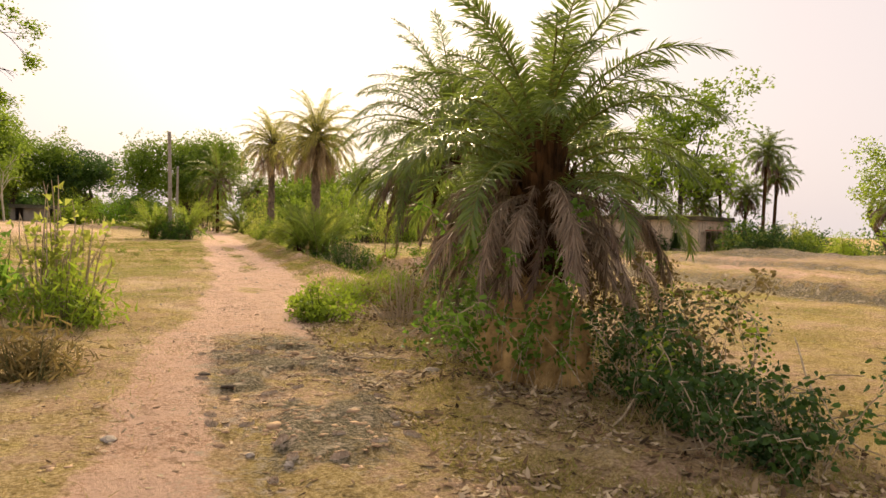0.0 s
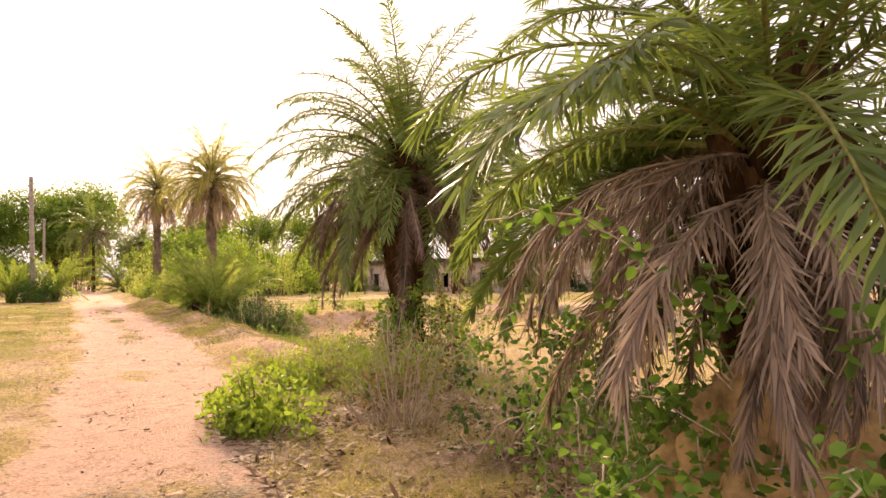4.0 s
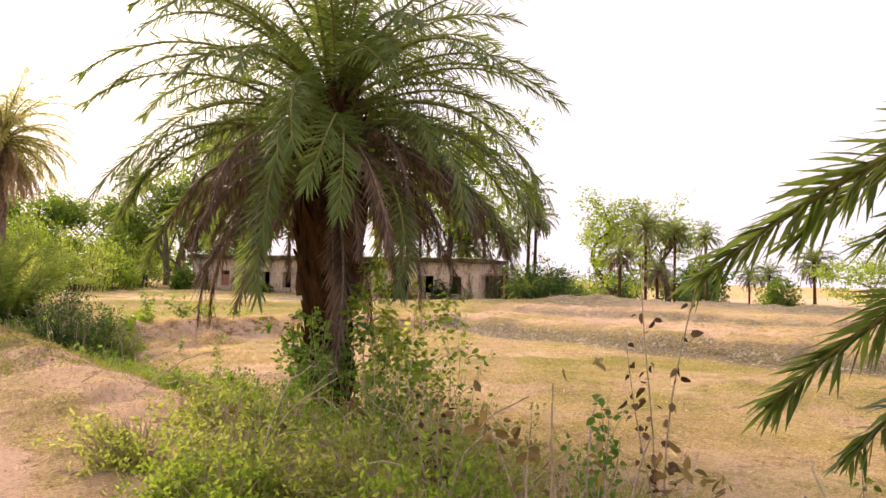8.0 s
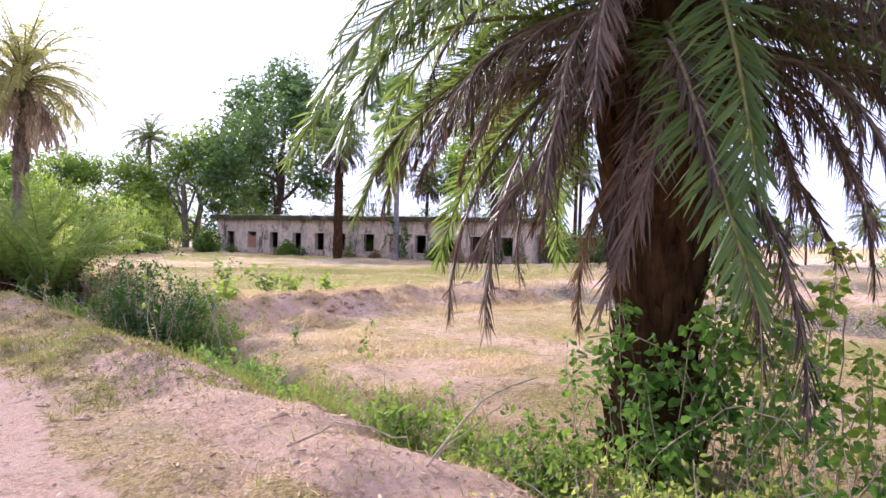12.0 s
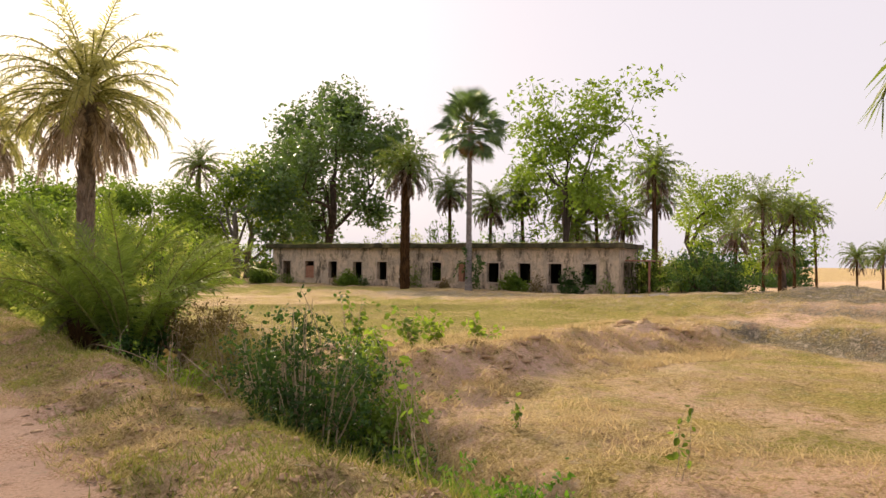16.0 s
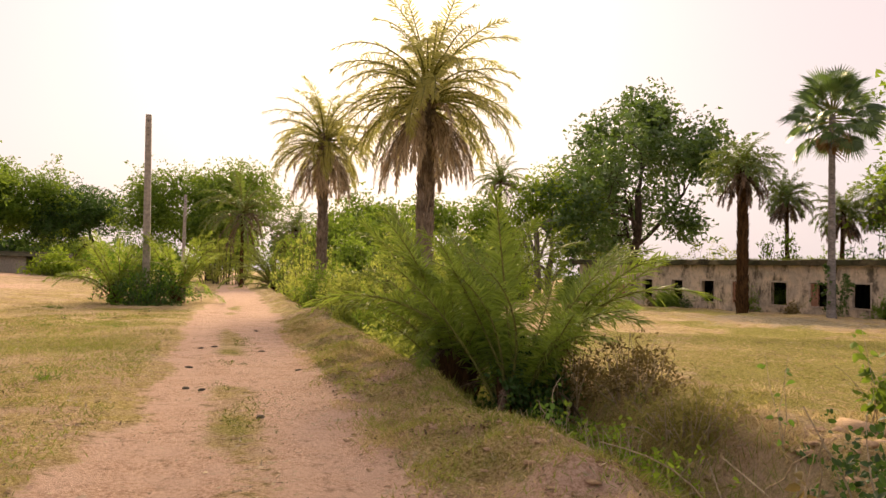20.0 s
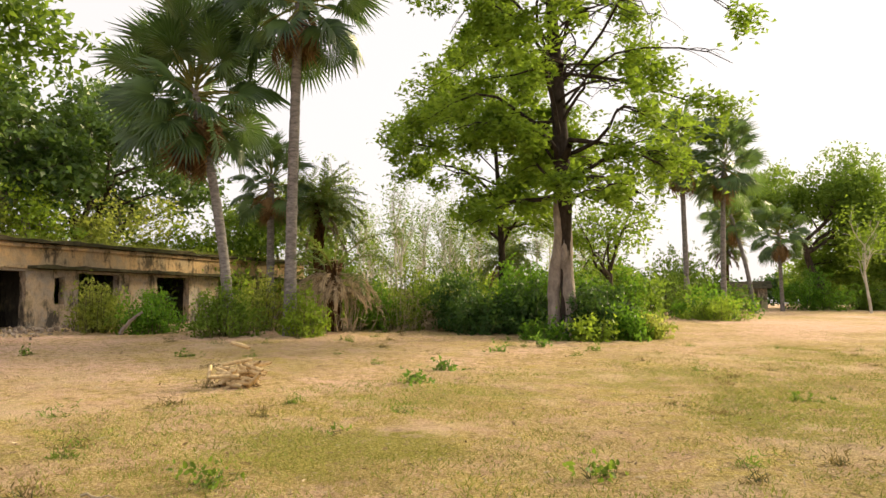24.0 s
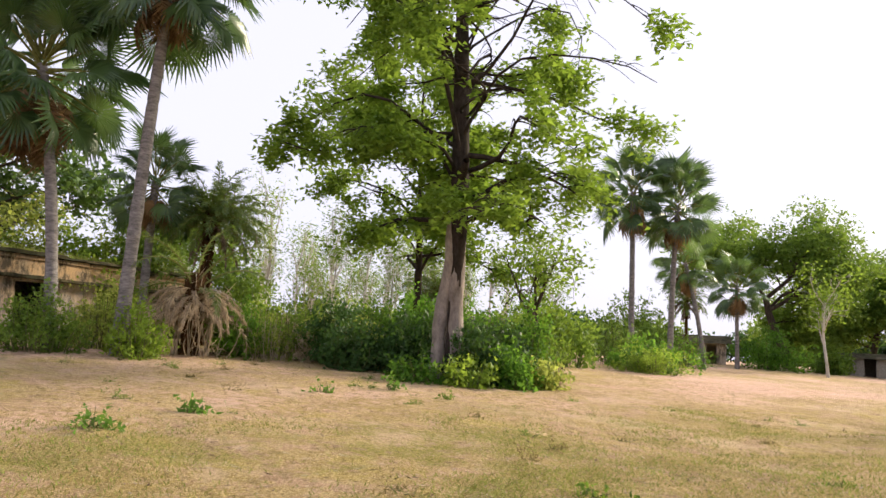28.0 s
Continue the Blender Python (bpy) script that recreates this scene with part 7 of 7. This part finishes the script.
rg, P = scatter(26000, 4.6, 6.5, 9, 44, 805, lambda x, y: np.clip(0.5 + value_noise(x, y, 0.9, 34), 0, 1))
lay("ditch_grass", rg, P, 0.26, 0.006, 0.5, M_GRASSY, "long grass and weeds in the ditch")
rg, P = scatter(5000, 3.0, 5.6, 3.0, 12, 806, lambda x, y: np.clip(0.4 + value_noise(x, y, 0.7, 35), 0, 1))
lay("dry_weeds", rg, P, 0.22, 0.005, 0.7, M_STRAW, "long dry weeds below the palms")


def litter(n, x0, x1, y0, y1, seed, keep, size, mat=None, label="dry leaf litter and straw scraps on the ground"):
    rg, P = scatter(n, x0, x1, y0, y1, seed, keep)
    P[:, 2] += 0.012
    k = len(P)
    way = unit(np.concatenate([rg.normal(0, 1, (k, 2)), rg.normal(0, 0.18, (k, 1))], 1))
    sd = unit(np.cross(way, np.array([0, 0, 1.0]) + rg.normal(0, 0.25, (k, 3))))
    ob = part("leaf_litter", mesh_of("leaf_litter", *leaves(P, way, sd, size * rg.uniform(0.5, 1.6, k), size * 0.22)), mat or M_LITTER)
    tagged(ob, label, "leaf litter", kind="stuff")


litter(40000, -5, 7, 2.0, 42, 811, lambda x, y: np.clip(0.35 * road_free(x, y) + 0.12 + 0.5 * value_noise(x, y, 0.8, 36), 0.02, 1), 0.05)
litter(15000, 1.5, 4.6, 1.8, 12, 812, lambda x, y: np.clip(0.5 + 1.1 * value_noise(x, y, 0.4, 37), 0, 1), 0.085)
litter(9000, 1.5, 4.6, 1.8, 12, 814, lambda x, y: np.clip(0.3 + 1.2 * value_noise(x, y, 0.35, 38), 0, 1), 0.085, M_LITTER_D, "brown rotting leaf litter under the palm")
litter(5000, -3.5, 1.0, 1.8, 14, 818, lambda x, y: np.clip(0.2 + 1.2 * value_noise(x, y, 0.4, 39), 0, 1) * smooth(np.abs(x + 0.33 - 0.02 * y), 0.3, 0.7), 0.05, M_LITTER_D, "brown scraps of leaf on the grass")
litter(30000, 6.5, 28, 9, 36, 819, lambda x, y: clumpy(x, y), 0.075, M_STRAW, "pale scraps of straw in the stubble field")
litter(6000, 2.8, 5.2, 20, 40, 820, lambda x, y: np.clip(0.3 + 1.2 * value_noise(x, y, 0.45, 40), 0, 1), 0.06, M_LITTER_D, "brown scraps of leaf on the verge")
litter(9000, -26, -5, 16, 50, 813, lambda x, y: clumpy(x, y), 0.07)


def clods(n, x0, x1, y0, y1, seed, keep, size, mat, label):
    """Loose lumps of earth, uneven and half sunk."""
    rg, P = scatter(n, x0, x1, y0, y1, seed, keep)
    bm = bmesh.new()
    bmesh.ops.create_icosphere(bm, subdivisions=1, radius=1.0)
    bm.verts.ensure_lookup_table()
    V = np.array([v.co[:] for v in bm.verts])
    F = np.array([[v.index for v in f.verts] for f in bm.faces])
    bm.free()
    k = len(P)
    sz = size * np.exp(rg.normal(0, 0.5, (k, 1, 1)))
    v = V[None] * (1 + rg.normal(0, 0.3, (k, len(V), 1))) * sz * np.concatenate([rg.uniform(0.7, 1.5, (k, 1, 2)), rg.uniform(0.2, 0.5, (k, 1, 1))], 2) + P[:, None, :]
    f = F[None] + (np.arange(k) * len(V))[:, None, None]
    ob = part("clods", mesh_of("clods", v.reshape(-1, 3), f.reshape(-1, 3)), mat)
    tagged(ob, label, "earth clods", kind="stuff")


clods(1300, 2.6, 5.0, 12, 32, 821, lambda x, y: np.clip(0.4 + value_noise(x, y, 0.9, 41), 0, 1), 0.022, M_CLOD, "crumbled clods of earth on the verge")
clods(500, 3.0, 4.9, 19, 40, 824, lambda x, y: np.clip(0.2 + 1.3 * value_noise(x, y, 0.7, 62), 0, 1), 0.028, M_CLOD, "broken lumps of dry earth along the ditch bank")
clods(6000, -0.1, 1.9, 3.6, 9.8, 825, lambda x, y: np.clip(0.45 + value_noise(x, y, 0.5, 63), 0, 1), 0.012, M_CLOD, "gravel and crumbled crust in the worn track")
clods(1500, -1.2, 3.6, 2.5, 12, 822, lambda x, y: np.clip(0.3 + value_noise(x, y, 0.7, 42), 0, 1), 0.016, M_CLOD, "crumbs of earth and gravel on the track")
clods(1600, 6.5, 18, 26.2, 28.6, 823, lambda x, y: np.clip(0.4 + value_noise(x, y, 1.2, 43), 0, 1), 0.05, M_CLOD, "clods of pinkish earth along the field bund")

rg, P = scatter(36000, 2.9, 5.2, 14, 42, 807, lambda x, y: np.clip(0.25 + 1.3 * value_noise(x, y, 0.6, 44) + 0.5 * value_noise(x, y, 2.1, 45), 0, 1) * smooth(y, 18, 25))
lay("verge_grass", rg, P, 0.06, 0.006, 0.8, M_GRASSY, "matted yellow-green grass over the verge")
rg, P = scatter(70000, 2.7, 5.2, 14, 42, 808, lambda x, y: np.clip(0.4 - 1.3 * value_noise(x, y, 0.6, 44), 0, 1) * smooth(y, 21, 26))
lay("verge_straw", rg, P, 0.06, 0.006, 1.2, M_STRAW, "matted dry straw over the verge")

rg, P = scatter(75000, 2.5, 5.0, 13, 44, 809, lambda x, y: np.clip(1.6 * (value_noise(x, y, 0.42, 46) + 0.5 * value_noise(x, y, 1.3, 49) - 0.15), 0, 1) * smooth(x, 2.5, 3.1) * smooth(y, 19, 21.5))
lay("turf", rg, P, 0.055, 0.007, 0.9, M_MAT, "olive tufts of matted turf on the verge")
rg, P = scatter(90000, -9, 0.4, 18, 52, 810, lambda x, y: np.clip(1.2 * (value_noise(x, y, 0.5, 50) + 0.7 * value_noise(x, y, 1.9, 51) - 0.2), 0, 1) * road_free(x, y))
lay("turf", rg, P, 0.045, 0.008, 0.9, M_MAT, "olive tufts of matted turf in the field")
rg, P = scatter(60000, -10, 0.3, 24, 50, 830, lambda x, y: np.clip(0.3 + 1.3 * value_noise(x, y, 1.4, 61), 0, 1) * road_free(x, y))
lay("green_grass", rg, P, 0.05, 0.008, 0.8, M_GRASSY, "patches of short yellow-green grass in the field")
rg, P = scatter(34000, 6.3, 18, 25.4, 29.4, 815, lambda x, y: np.clip(0.3 + 1.3 * value_noise(x, y, 0.7, 52), 0, 1))
lay("bund_straw", rg, P, 0.10, 0.008, 1.0, M_STRAW, "dry straw hanging over the field bund")

rg, P = scatter(14000, 5.8, 9.0, 20, 31, 816, lambda x, y: np.clip(0.35 + 1.2 * value_noise(x, y, 0.8, 57), 0, 1))
lay("bank_straw", rg, P, 0.10, 0.007, 0.9, M_STRAW, "dry straw on the ditch's far bank")

rg, P = scatter(30000, 1.6, 4.2, 2.4, 11, 817, lambda x, y: np.clip(0.3 + 1.3 * value_noise(x, y, 0.6, 58), 0, 1))
lay("bank_grass", rg, P, 0.05, 0.005, 0.9, M_MAT, "short yellow-green grass beside the palm")
creeper(3.4, 8.1, 1.0, 1.0, 1.2, 800, M_HEART, 0.065, 419, "green heart-leaved creeper hanging in the dead fronds")
creeper(3.8, 9.0, 1.0, 0.9, 0.9, 500, M_DARKLEAF, 0.065, 421, "dark leafy creeper beside the palm")
rg, P = scatter(17000, 2.7, 4.9, 20, 38, 841, lambda x, y: smooth(value_noise(x, y, 0.9, 81) + 0.5 * value_noise(x, y, 0.3, 82), 0.05, 0.3) * road_free(x, y))
lay("verge_turf", rg, P, 0.075, 0.006, 0.75, M_GRASSD, "dark green turf patches along the verge bank")
rg, P = scatter(34000, -5, 0.4, 22, 46, 842, lambda x, y: 0.8 * smooth(value_noise(x, y, 1.4, 83) + 0.6 * value_noise(x, y, 0.35, 84), -0.1, 0.35) * road_free(x, y))
lay("verge_turf", rg, P, 0.045, 0.007, 0.9, M_GRASSD, "short green turf beside the track")
rg, P = scatter(9000, 0.8, 2.4, 21, 40, 843, lambda x, y: smooth(value_noise(x, y, 0.8, 85) + 0.4 * value_noise(x, y, 0.25, 86), 0.2, 0.4) * np.exp(-((x - road_mid(y) + 0.1) / 0.3) ** 2))
lay("track_turf", rg, P, 0.05, 0.006, 0.8, M_GRASSD, "islands of short turf between the wheel tracks")
